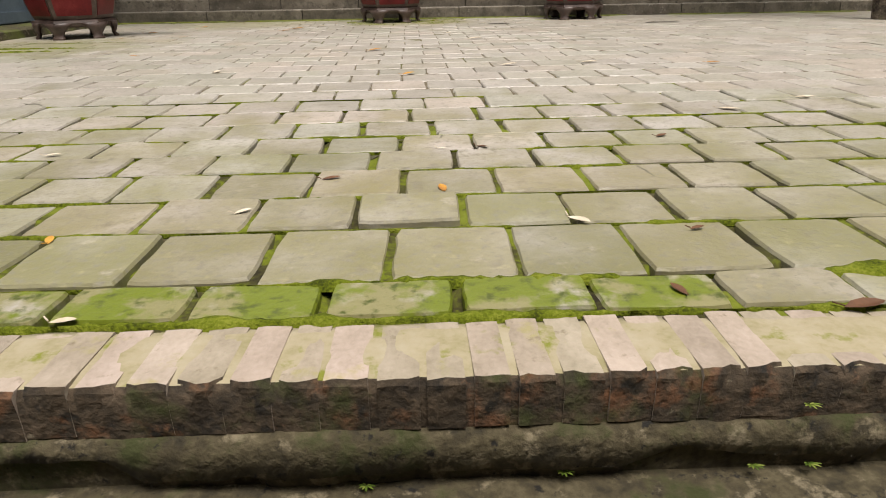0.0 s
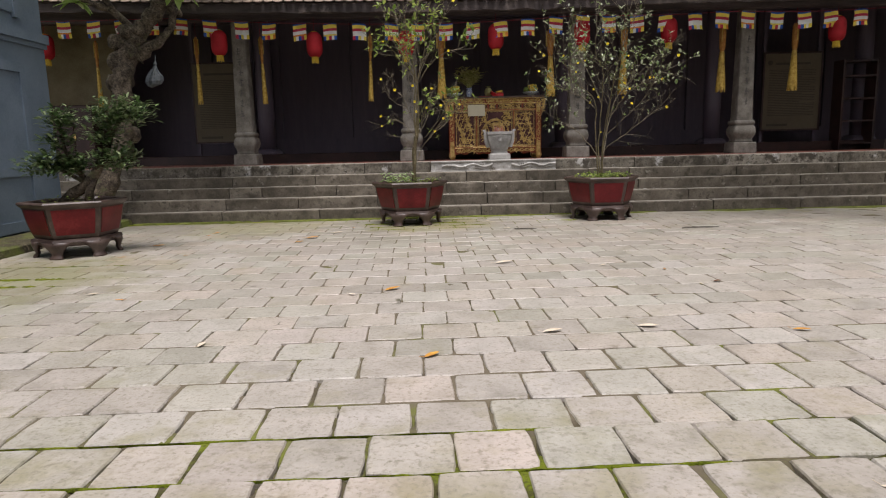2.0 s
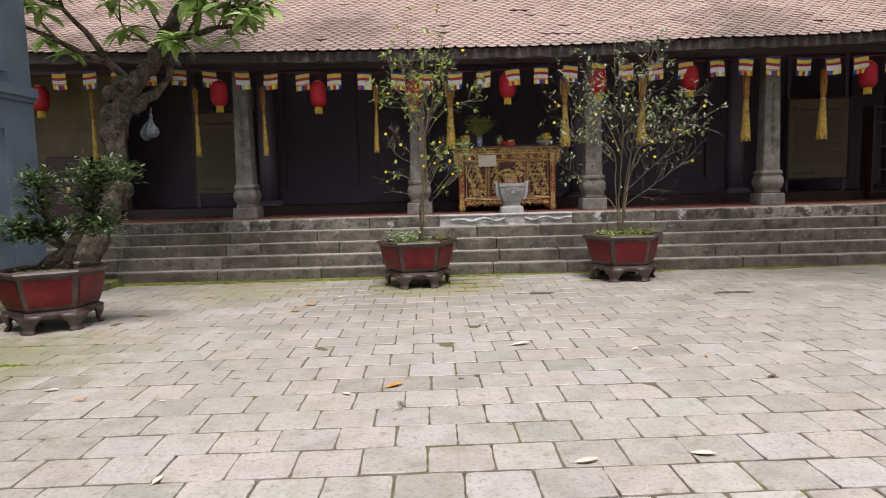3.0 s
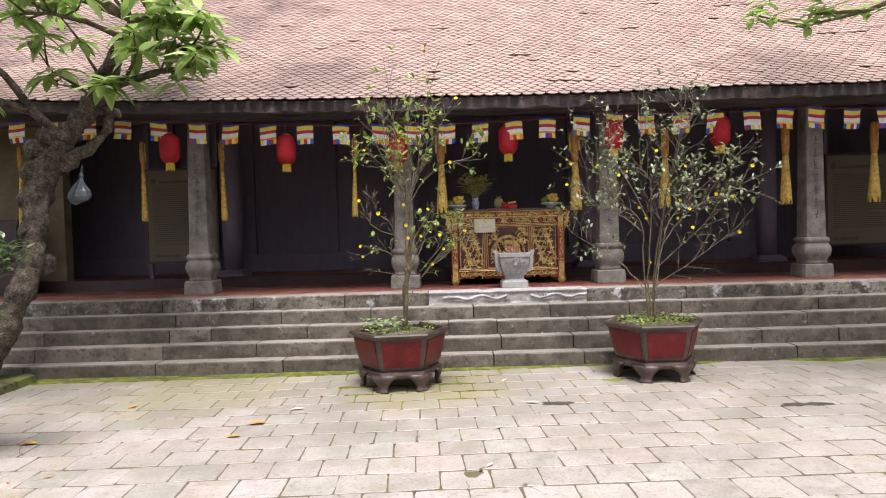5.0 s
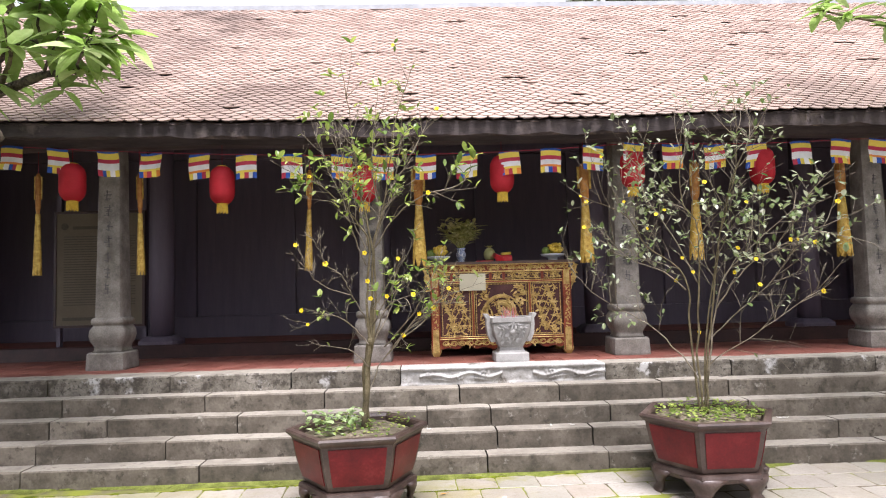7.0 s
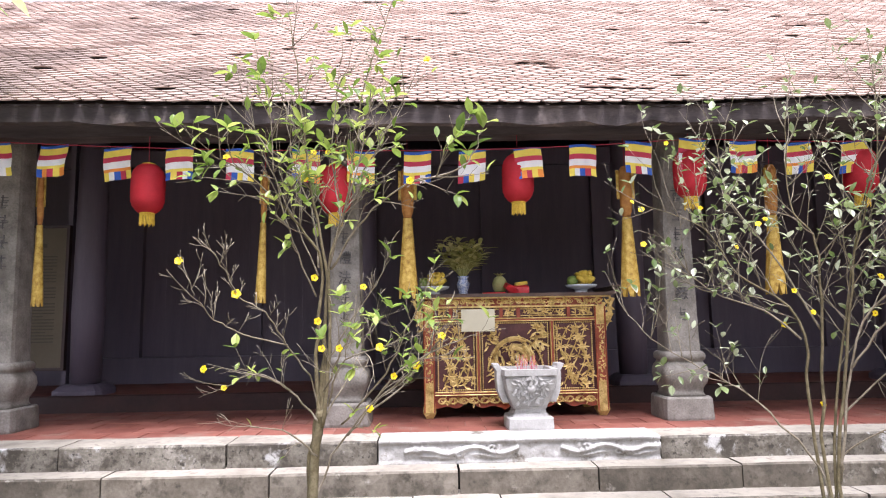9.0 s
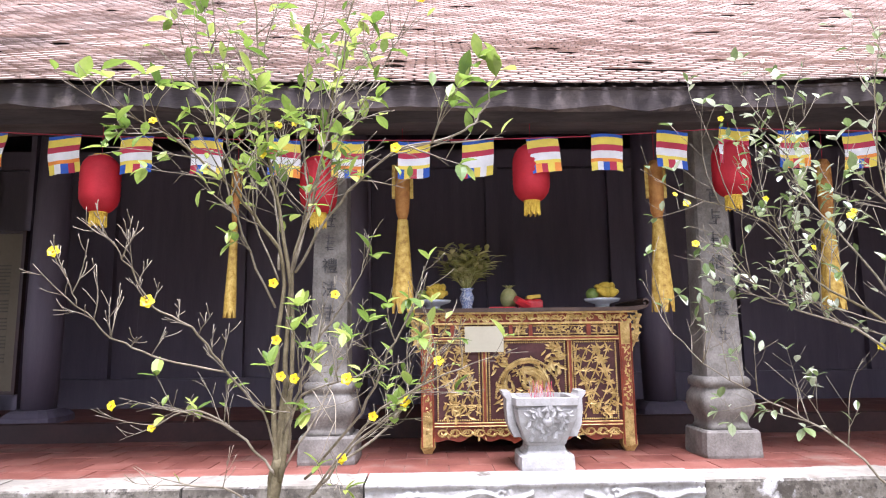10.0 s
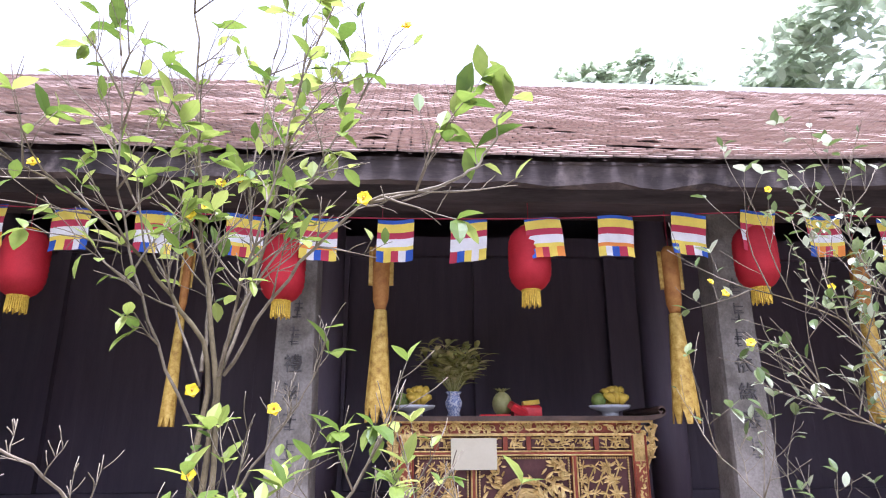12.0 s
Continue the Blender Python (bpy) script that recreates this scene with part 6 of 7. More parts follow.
# pierced frieze, apron and top
frieze = part("frieze", Shape().box((0.02, 0.02, 0.955), (W - 0.02, 0.05, 1.02)), lacquer_mat, altar)
c = Shape()
for x0, x1 in ((0.02, 0.2), (0.22, 0.62), (0.64, 0.86), (0.88, 1.32), (1.34, W - 0.02)):
    scrolls(c, x0 + 0.02, x1 - 0.02, 0.968, 1.008, 0.012, ar, int(150 * (x1 - x0)), 0.04)
    n = max(2, int((x1 - x0) / 0.05))
    for k in range(n):
        cx = x0 + (k + 0.5) * (x1 - x0) / n
        c.tube([(cx + 0.02 * math.cos(t * 0.785), 0.008, 0.988 + 0.016 * math.sin(t * 0.785)) for t in range(9)], 0.004, 5)
tagged(part("carving", c, gold_mat, frieze), kind="stuff")
apron = Shape()
n = 64
rows = []
for i in range(n + 1):
    x = 0.1 + (W - 0.2) * i / n
    z = 0.1 + 0.03 * math.cos(x * 24) * math.cos(x * 8) - 0.02 * (abs(x - W / 2) < 0.12)
    rows.append([(x, 0.012, z), (x, 0.045, z), (x, 0.045, 0.195), (x, 0.012, 0.195)])
apron.rings(rows)
apron_ob = part("apron", apron, lacquer_mat, altar, "scalloped red apron with gilt scrolls")
c = Shape()
for k in range(15):
    cx = 0.16 + (W - 0.32) * k / 14
    c.tube([(cx + 0.034 * math.cos(t * 0.7 + 0.4), 0.006, 0.146 + 0.024 * math.sin(t * 0.7 + 0.4)) for t in range(9)], 0.008, 5)
    c.tube([(cx + 0.03, 0.006, 0.15), (cx + 0.06, 0.004, 0.128), (cx + 0.085, 0.006, 0.16)], 0.007, 5)
scrolls(c, 0.12, W - 0.12, 0.12, 0.185, 0.008, ar, 90, 0.035)
tagged(part("carving", c, gold_mat, apron_ob), kind="stuff")
s = Shape()
s.rings([[(x, -0.05, z0), (x, DEPTH + 0.03, z0), (x, DEPTH + 0.03, z1), (x, -0.05, z1)] for x, z0, z1 in ((-0.1, 1.05, 1.075), (-0.05, 1.035, 1.065), (0.02, 1.03, 1.06), (W - 0.02, 1.03, 1.06), (W + 0.05, 1.035, 1.065), (W + 0.1, 1.05, 1.075))])
part("table_top", s, top_mat, altar, "dark wooden table top with upturned ends")
part("top_edge", Shape().box((-0.04, -0.035, 1.018), (W + 0.04, 0.05, 1.032)), gold_mat, altar)
for sx in (-1, 1):
    s = Shape()
    bx = -0.1 if sx < 0 else W + 0.1
    pts = []
    for t in range(15):
        a = t * 0.55
        rr = 0.034 * (1 - t / 18)
        pts.append((bx + sx * (rr * math.sin(a)), 0, 1.06 + 0.034 - rr * math.cos(a)))
    s.rings([[(px_, y, pz + dz) for y, dz in ((-0.05, -0.007), (DEPTH + 0.03, -0.007), (DEPTH + 0.03, 0.007), (-0.05, 0.007))] for px_, _, pz in pts])
    part("scroll_end", s, top_mat, altar)
    c = Shape()
    ex = 0.0 if sx < 0 else W
    for k in range(40):
        t = ar.random()
        a = ar.uniform(0, 6.283)
        c.leaf((ex + sx * ar.uniform(0.0, 0.07 * (1 - t)), 0.02, 1.0 - 0.26 * t), (math.cos(a), -0.3, math.sin(a)), (0, -1, 0), 0.055, 0.02, fold=0.5, curl=0.4)
    c.tube([(ex + sx * 0.08, 0.03, 1.01), (ex + sx * 0.05, 0.03, 0.93), (ex + sx * 0.06, 0.03, 0.86), (ex + sx * 0.01, 0.03, 0.76)], [0.014, 0.014, 0.012, 0.008], 6)
    part("bracket", c, gold_mat, altar, "gilt carved corner bracket")

TOP = TERRACE + 1.062


def fruit_dish(at, flip):
    d = thing("fruit_dish", "white porcelain footed dish piled with bananas and fruit", "fruit dish", at, "fruit offerings")
    part("dish", Shape().lathe([(0.06, 0), (0.055, 0.02), (0.06, 0.035), (0.13, 0.055), (0.145, 0.075), (0.14, 0.078), (0.06, 0.055)], 28), porcelain_mat, d, smooth=True)
    for k in range(13):
        a = -1.0 + 0.17 * k
        s = Shape()
        bx, row = 0.03 * flip, k % 2
        s.tube([(bx + 0.1 * math.sin(a) * (0.35 + 0.65 * t) + 0.008 * math.sin(k * 5), -0.075 + 0.05 * row + 0.05 * t - 0.04 * math.sin(3.14 * t), 0.085 + 0.03 * row + (0.075 + 0.015 * math.sin(k * 3)) * t * math.cos(a * 0.8) + 0.02 * math.sin(3.14 * t)) for t in (0, 0.25, 0.5, 0.75, 1)], [0.011, 0.021, 0.024, 0.02, 0.007], 8)
        part("banana", s, banana_mat, d, smooth=True)
    part("green_fruit", Shape().sphere((-0.085 * flip, -0.03, 0.11), (0.052, 0.05, 0.05), 14, 9), green_fruit_mat, d, smooth=True)
    part("round_fruit", Shape().sphere((0.0, 0.05, 0.1), (0.05, 0.05, 0.05), 12, 8), banana_mat, d, smooth=True)


fruit_dish((-0.08, 13.6, TOP), 1)
fruit_dish((1.27, 13.6, TOP), 1)
vase = thing("flower_vase", "blue and white porcelain vase with green foliage", "vase", (0.19, 13.62, TOP))
part("vase_body", Shape().lathe([(0.04, 0), (0.045, 0.01), (0.04, 0.03), (0.055, 0.07), (0.06, 0.1), (0.045, 0.13), (0.04, 0.15), (0.058, 0.17), (0.05, 0.17), (0.03, 0.14)], 24), blue_glaze_mat, vase, smooth=True)
s = Shape()
for k in range(52):
    a, sp = k * 2.4, 0.15 + 0.75 * ar.random()
    d = Vector((sp * math.cos(a), sp * math.sin(a), 1)).normalized()
    L = ar.uniform(0.16, 0.4)
    base_p = Vector((0.01 * math.cos(a), 0.01 * math.sin(a), 0.15))
    s.tube([base_p, base_p + d * L], [0.004, 0.002], 4)
    for g in range(7):
        q = base_p + d * (L * (0.45 + 0.55 * g / 6))
        b2 = g * 2.4 + k
        s.leaf(q, d * 0.7 + Vector((math.cos(b2), math.sin(b2), 0.25)), (0, 0, 1), ar.uniform(0.08, 0.14), 0.042, curl=0.4)
part("foliage", s, bouquet_mat, vase)
pa = thing("pineapple_fruit", "round yellow-brown fruit with a short leaf crown", "fruit", (0.53, 13.66, TOP))
part("fruit_body", Shape().sphere((0, 0, 0.09), (0.07, 0.07, 0.085), 12, 9), bouquet_mat, pa, smooth=True)
s = Shape()
for k in range(14):
    a = k * 2.4
    s.leaf((0, 0, 0.16), (math.cos(a), math.sin(a), 0.9), (0, 0, 1), 0.07, 0.02)
part("leaf_crown", s, bouquet_mat, pa)
gift = thing("offering_packet", "shiny red foil packets stacked on the altar", "packet", (0.68, 13.58, TOP))
part("large_packet", Shape().slab((-0.09, -0.06, 0), (0.1, 0.07, 0.075), 0.015), red_foil_mat, gift)
part("tilted_packet", Shape().slab((-0.06, -0.05, 0), (0.06, 0.05, 0.05), 0.012), red_foil_mat, gift, at=pose(-0.07, -0.03, 0.03, 20, 25, 15))
part("gold_label", Shape().slab((-0.05, -0.045, 0), (0.06, 0.045, 0.03), 0.006), banana_mat, gift, at=pose(0.03, 0, 0.079, 0, -6, 0))
tagged(part("paper_bundle", Shape().slab((-0.1, -0.05, 0), (0.1, 0.05, 0.012), 0.004), red_foil_mat, at=pose(0.45, 13.45, TOP)), "flat red paper packet lying on the altar", "packet")
note = thing("paper_notice", "cream paper notice stuck to the altar front", "notice", (0.295, 13.318, 1.63), turn=0)
part("sheet", Shape().slab((-0.145, -0.003, -0.095), (0.145, 0.0, 0.095), 0.0005), paper_mat, note)

# ---- stone incense urn ----
urn = thing("incense_urn", "pale carved square stone incense urn with side ears", "incense urn", (0.635, 12.86, TERRACE))
part("foot_slab", Shape().lathe([(0.18, 0), (0.182, 0.02), (0.178, 0.085), (0.165, 0.095)], 24, square=1.0), urn_mat, urn)
part("stem", Shape().lathe([(0.15, 0.095), (0.13, 0.12), (0.125, 0.15), (0.14, 0.17)], 24, square=0.9), urn_mat, urn)
part("bowl", Shape().lathe([(0.135, 0.17), (0.155, 0.21), (0.19, 0.3), (0.205, 0.38), (0.198, 0.4), (0.215, 0.41), (0.215, 0.455), (0.17, 0.455), (0.165, 0.42)], 32, square=0.85), urn_mat, urn)
for sx in (-1, 1):
    s = Shape()
    s.rings([[(sx * (xa + dx), y, z) for dx, y in ((-0.025, -0.09), (0.025, -0.09), (0.025, 0.09), (-0.025, 0.09))] for xa, z in ((0.18, 0.2), (0.215, 0.28), (0.225, 0.38), (0.222, 0.44), (0.245, 0.47), (0.25, 0.49))])
    part("ear", s, urn_mat, urn)
c = Shape()
for k in range(90):
    a = ar.uniform(0, 6.283)
    z = ar.uniform(0.22, 0.38)
    y = -(0.155 + (z - 0.21) * 0.32) - 0.004
    c.leaf((ar.uniform(-0.13, 0.13) * (z + 0.3) / 0.7, y, z), (math.cos(a), -0.12, math.sin(a)), (0, -1, 0), 0.05, 0.024, fold=0.5, curl=0.15)
c.sphere((0, -0.195, 0.31), (0.035, 0.02, 0.032), 10, 7)
tagged(part("relief_carving", c, urn_mat, urn, smooth=True), kind="stuff")
part("ash_bed", Shape().lathe([(0.16, 0.41), (0.16, 0.43), (0.05, 0.44)], 20, square=0.8), ash_mat, urn)
for k in range(46):
    a, q = ar.uniform(0, 6.283), 0.1 * math.sqrt(ar.random())
    p0 = Vector((q * math.cos(a), q * math.sin(a), 0.43))
    part("incense_stick", Shape().tube([p0, p0 + Vector((ar.uniform(-0.03, 0.03), ar.uniform(-0.03, 0.03), ar.uniform(0.05, 0.13)))], 0.0017, 4), incense_mat if k % 2 else ash_mat, urn)


# ---- things on the veranda ----
def notice_board(at, w, h, label):
    nb = thing("notice_board", label, "notice board", at, "printed notice boards")
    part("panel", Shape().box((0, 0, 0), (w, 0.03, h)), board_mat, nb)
    for a in (((-0.03, -0.012, -0.03), (0, 0.04, h + 0.03)), ((w, -0.012, -0.03), (w + 0.03, 0.04, h + 0.03)), ((0, -0.012, -0.03), (w, 0.04, 0)), ((0, -0.012, h), (w, 0.04, h + 0.03))):
        part("frame_bar", Shape().box(*a), cabinet_mat, nb)
    r = random.Random(int(w * 100))
    for k in range(28):
        z = h - 0.3 - k * (h - 0.52) / 28
        part("print_line", Shape().box((0.09, -0.004, z), (w - 0.09 - (r.uniform(0, 0.3) if k % 5 == 4 else 0), 0.0, z + 0.012)), ink_mat, nb)
    part("heading", Shape().box((0.2, -0.004, h - 0.2), (w - 0.2, 0.0, h - 0.16)), ink_mat, nb)
    part("emblem", Shape().lathe([(0.045, 0), (0.045, 0.004)], 20), ink_mat, nb, at=pose(0.1, 0.0, h - 0.16, 90, 0, 0))
    part("corner_scene", Shape().box((0.08, -0.004, 0.06), (w * 0.45, 0.0, 0.1)), ink_mat, nb)


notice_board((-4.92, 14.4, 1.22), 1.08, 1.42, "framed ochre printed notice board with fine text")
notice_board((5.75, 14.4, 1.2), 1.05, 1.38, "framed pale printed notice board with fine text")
for nbx in (-4.94, -3.86, 5.73, 6.75):
    tagged(part("board_post", Shape().box((nbx, 14.44, 0.95), (nbx + 0.05, 14.5, 3.6)), veiled_wood_mat), "dark wooden post carrying a notice board", "post")
cab = thing("cabinet", "dark red wooden cabinet against the end wall", "cabinet", (-6.75, 13.75, TERRACE))
part("cabinet_body", Shape().slab((-0.35, -0.2, 0.06), (0.35, 0.25, 1.1), 0.015), cabinet_mat, cab)
for x in (-0.34, 0.01):
    d = part("cabinet_door", Shape().box((x, -0.22, 0.12), (x + 0.33, -0.2, 1.02)), cabinet_mat, cab)
    part("handle", Shape().box((0.0 if x > 0 else -0.03, -0.235, 0.5), (0.03 if x > 0 else 0.0, -0.22, 0.6)), gold_mat, d)
part("plinth", Shape().box((-0.33, -0.18, 0), (0.33, 0.23, 0.06)), cabinet_mat, cab)
shelf = thing("shelf_rack", "dark wooden open shelf rack on the veranda", "shelf", (6.95, 13.95, TERRACE))
for x in (0, 0.6):
    part("side_panel", Shape().box((x, 0, 0), (x + 0.04, 0.3, 1.6)), cabinet_mat, shelf)
for z in (0.1, 0.5, 0.9, 1.3, 1.56):
    part("shelf_board", Shape().box((0.04, 0, z), (0.6, 0.3, z + 0.03)), cabinet_mat, shelf)

# ---- trees beyond the roof ----
for cx, cy, cz, rad, n, lab in ((6.6, 27.0, 11.6, 2.3, 2600, "rounded green tree seen beyond the roof"), (14.3, 25.0, 10.8, 4.9, 6500, "tall dense green tree beyond the roof")):
    t = thing("far_tree", lab, "tree", (cx, cy, -0.56), "trees behind the temple")
    s = Shape()
    s.tube([(0, 0, 0), (0.2, 0, cz * 0.5), (0, 0.1, cz - rad * 0.3)], [0.45, 0.34, 0.2], 10)
    for k in range(12):
        a = k * 2.4
        s.tube([(0.1, 0, cz - rad * 1.2 + 0.1 * k), (rad * 0.5 * math.cos(a), rad * 0.5 * math.sin(a), cz - rad * 0.2 + 0.1 * k), (rad * 0.85 * math.cos(a), rad * 0.85 * math.sin(a), cz + 0.3 * rad * math.sin(k))], [0.14, 0.08, 0.03], 6)
    part("trunk", s, old_bark_mat, t)
    leafs = Shape()
    fr = random.Random(n)
    clumps = []
    for k in range(46):
        a, e, d = fr.uniform(0, 6.283), fr.uniform(-0.7, 1), fr.uniform(0.55, 1.0)
        q = math.sqrt(max(0, 1 - e * e))
        clumps.append((Vector((rad * d * q * math.cos(a), rad * d * q * math.sin(a), cz + 0.6 + rad * 0.8 * d * e)), rad * fr.uniform(0.18, 0.34)))
    for k in range(n):
        c0, cr = clumps[k % len(clumps)]
        a, e, d = fr.uniform(0, 6.283), fr.uniform(-1, 1), fr.random() ** 0.5
        q = math.sqrt(1 - e * e)
        p = c0 + Vector((q * math.cos(a), q * math.sin(a), e * 0.8)) * (cr * d)
        L = fr.uniform(0.3, 0.55)
        leafs.leaf(p, (fr.uniform(-1, 1), fr.uniform(-1, 1), fr.uniform(-0.4, 0.8)), (0, 0, 1), L, L * 0.5)
    tagged(part("crown", leafs, hazed_leaf_mat, t), kind="stuff")

# ---- fallen leaves and scraps on the paving ----
def fallen_leaf(x, y, L, turn, mat_, label, z=0.006):
    s = Shape()
    L *= 0.8
    s.leaf((-L / 2, 0, 0.001), (1, 0, 0.02), (0, 0, 1), L, L * 0.4, fold=0.25, curl=-0.05)
    s.tube([(-L / 2, 0, 0.004), (-L * 0.72, 0.01, 0.008)], 0.0015, 4)
    tagged(part("fallen_leaf", s, mat_, at=pose(x, y, z, 0, 0, turn)), label, "leaf", "fallen leaves")


ORANGE, PALE, BROWN = (dry_leaf_mat, "curled orange fallen leaf on the paving"), (pale_dry_leaf_mat, "pale dry leaf on the paving"), (brown_leaf_mat, "brown dry fallen leaf on the paving")
NEAR_LEAVES = ((-0.27, 2.86, 0.075, 100, ORANGE), (-0.595, 2.98, 0.075, 15, BROWN), (-0.784, 2.7, 0.06, 40, PALE), (-1.18, 2.53, 0.06, 110, ORANGE), (0.05, 2.58, 0.085, -50, PALE), (0.31, 2.51, 0.05, 20, BROWN), (0.55, 3.44, 0.07, 30, BROWN), (1.01, 3.91, 0.12, -35, PALE),
                              (1.49, 4.16, 0.12, -20, PALE), (-0.41, 5.26, 0.13, 40, ORANGE), (-0.724, 6.8, 0.17, 35, ORANGE), (1.63, 5.54, 0.12, -20, ORANGE), (0.826, 5.68, 0.15, -15, PALE), (0.27, 5.63, 0.15, 12, PALE), (-1.6, 3.34, 0.07, 20, PALE), (-1.68, 5.53, 0.1, 80, PALE), (-0.12, 3.33, 0.06, -30, BROWN), (-0.26, 3.32, 0.04, 0, PALE))
FAR_LEAVES = ((-1.65, 10.07, 0.17, 5, PALE), (-1.89, 9.67, 0.2, 15, ORANGE), (0.467, 10.07, 0.17, -20, PALE), (-3.24, 10.3, 0.14, 60, ORANGE), (0.3, 10.95, 0.12, 60, PALE), (0.1, 9.38, 0.09, 45, PALE), (-1.98, 9.34, 0.15, 10, ORANGE), (-3.0, 6.87, 0.12, 5, PALE), (-3.56, 9.29, 0.2, 0, ORANGE), (0.2, 7.77, 0.2, 15, PALE),
                              (0.45, 2.12, 0.1, 8, (brown_leaf_mat, "curled brown leaf on the kerb")), (0.15, 2.2, 0.06, 110, (brown_leaf_mat, "curled pinkish brown leaf on the kerb")), (-0.95, 2.14, 0.06, 5, (pale_dry_leaf_mat, "pale dry leaf on the kerb")))
for x, y, L, a, (m_, lab) in NEAR_LEAVES + FAR_LEAVES:
    fallen_leaf(x, y, L, a, m_, lab)
r = random.Random(77)
for k in range(34):
    x, y = r.uniform(-4.2, 6.5), r.uniform(6.2, 11.2)
    fallen_leaf(x, y, r.uniform(0.04, 0.1), r.uniform(0, 360), (pale_dry_leaf_mat, dry_leaf_mat, pale_dry_leaf_mat, brown_leaf_mat)[k % 4], "small dry leaf scattered on the paving")
for k in range(6):
    x, y = r.uniform(-2.5, 4.5), STEP_Y[1] + 0.1
    fallen_leaf(x, y, 0.06, r.uniform(0, 360), white_mat, "white scrap lying on the step", TERRACE - 0.16 * 3 + 0.008)
for x, y, w in ((0.70, 10.05, 0.16), (2.77, 9.80, 0.22)):
    s = Shape()
    n = 20
    s.rings([[(w * (1 + 0.8 * noise.noise((k * 0.9, x, 0))) * math.cos(6.283 * k / n) * q, 0.05 * (1 + 1.2 * noise.noise((k * 1.3, x, 4))) * math.sin(6.283 * k / n) * q, z) for k in range(n)] for q, z in ((1, 0.0), (0.7, 0.004), (0.2, 0.006))])
    tagged(part("damp_patch", s, damp_mat, at=pose(x, y, 0.004)), "dark damp debris patch in the paving", "debris")
for x, y, z in ((-0.42, 1.93, -0.185), (-0.11, 1.93, -0.17), (0.19, 1.93, -0.17), (0.28, 1.93, -0.17), (0.26, 1.935, -0.06)):
    s = Shape()
    for k in range(9):
        a = k * 2.4
        s.leaf((0, 0, 0), (math.cos(a), -0.6 + math.sin(a) * 0.5, 0.5), (0, 0, 1), 0.008 + 0.005 * (k % 3), 0.004)
    tagged(part("weed", s, leaf_mat, at=pose(x, y, z)), "tiny green weed sprouting from the wall", "weed", "weeds")

# ---- moss swelling out of the joints ----
def row_pitch(y):
    """Width of the tiles, which grow towards the temple."""
    return 0.267 if y < 3.3 else (0.267 + 0.038 * (y - 3.3) / 0.9 if y < 4.2 else 0.305 + 0.0044 * (y - 4.2))


def row_slope(y):
    """The courses run slightly askew past the first few."""
    return 0.034 * max(0.0, min(1.0, (y - 2.6) / 1.4))


def moss_line(y, wide, seed, x0=-2.6, x1=2.2):
    s = Shape()
    n = int((x1 - x0) / 0.012)
    rows = []
    for i in range(n + 1):
        x = x0 + (x1 - x0) * i / n
        k = wide * max(0.0, 0.35 + 1.5 * noise.noise((x * 2.3, seed, 1)) + 0.9 * noise.noise((x * 11, seed, 4)) + 0.5 * noise.noise((x * 37, seed, 7)))
        if open_joint(x, y + 0.01):
            k *= 0.15
        c = y + row_slope(y) * max(-2.6, min(2.6, x + 0.4)) + 0.006 * noise.noise((x * 6, seed, 3))
        h = min(0.011, 0.35 * k) * (1 + 0.5 * noise.noise((x * 60, seed, 2)))
        rows.append([(x, c - k, -0.008), (x, c - 0.72 * k, 0.002 + 0.7 * h), (x, c, 0.003 + h), (x, c + 0.72 * k, 0.002 + 0.7 * h), (x, c + k, -0.008)])
    s.add([q for row in rows for q in row], [(i * 5 + k, i * 5 + 5 + k, i * 5 + 6 + k, i * 5 + k + 1) for i in range(n) for k in range(4)])
    tagged(part("moss", s, bright_moss_mat, smooth=True), "bright green moss swelling out of the paving joints", "moss", kind="stuff")


for k, (y, wide, x0, x1) in enumerate(((2.128, 0.02, -2.6, 2.2), (2.272, 0.03, -2.6, 2.2), (2.562, 0.012, -2.6, 2.2), (2.81, 0.012, -2.6, 2.2), (3.066, 0.013, -2.6, 2.2), (3.3, 0.011, -2.6, 2.2), (3.54, 0.011, -2.6, 2.2), (3.8, 0.01, -3, 2.4), (4.08, 0.007, -3, 0.6), (4.38, 0.006, -3, 0.2),
                                       (10.28, 0.012, -1.3, 0.2), (10.56, 0.018, -1.3, 0.3), (10.87, 0.022, -1.4, 0.2), (11.19, 0.016, -1.6, 0.3), (11.49, 0.03, -5.0, 1.0), (7.3, 0.022, -5, -3.2), (7.6, 0.03, -5, -3.4), (8.2, 0.02, -5, -3.3))):
    moss_line(y, wide, 3.7 * k, x0, x1)

# ---- paving, kerb bricks, floor and roof tiles, piece by piece ----
kerb = thing("kerb", "row of pale bricks on edge along the courtyard", "kerb", (0, 1.94, 0), kind="structure")
mortar = Shape()
fill = Shape()
rows, front = [], []
for i in range(701):
    x = -5.0 + 11.0 * i / 700
    lo = lambda a, f_: noise.noise((x * f_, a, 3.3))
    rows.append([(x, 0.014, -0.004 + 0.003 * lo(1, 25)), (x, 0.05, -0.0005 + 0.002 * lo(2, 30)), (x, 0.1, -0.0005 + 0.002 * lo(3, 28)), (x, 0.15, -0.0005 + 0.002 * lo(4, 24)), (x, 0.188, -0.008), (x, 0.188, -0.082)])
    front.append([(x, 0.002 + 0.003 * lo(8, 20), -0.092), (x, 0.0025 + 0.004 * lo(5, 24), -0.045), (x, 0.0035 + 0.004 * lo(6, 26), -0.016), (x, 0.0142, -0.004 + 0.003 * lo(1, 25))])
mortar.add([q for row in rows for q in row], [(i * 6 + k, i * 6 + k + 6, i * 6 + k + 7, i * 6 + k + 1) for i in range(700) for k in range(5)])
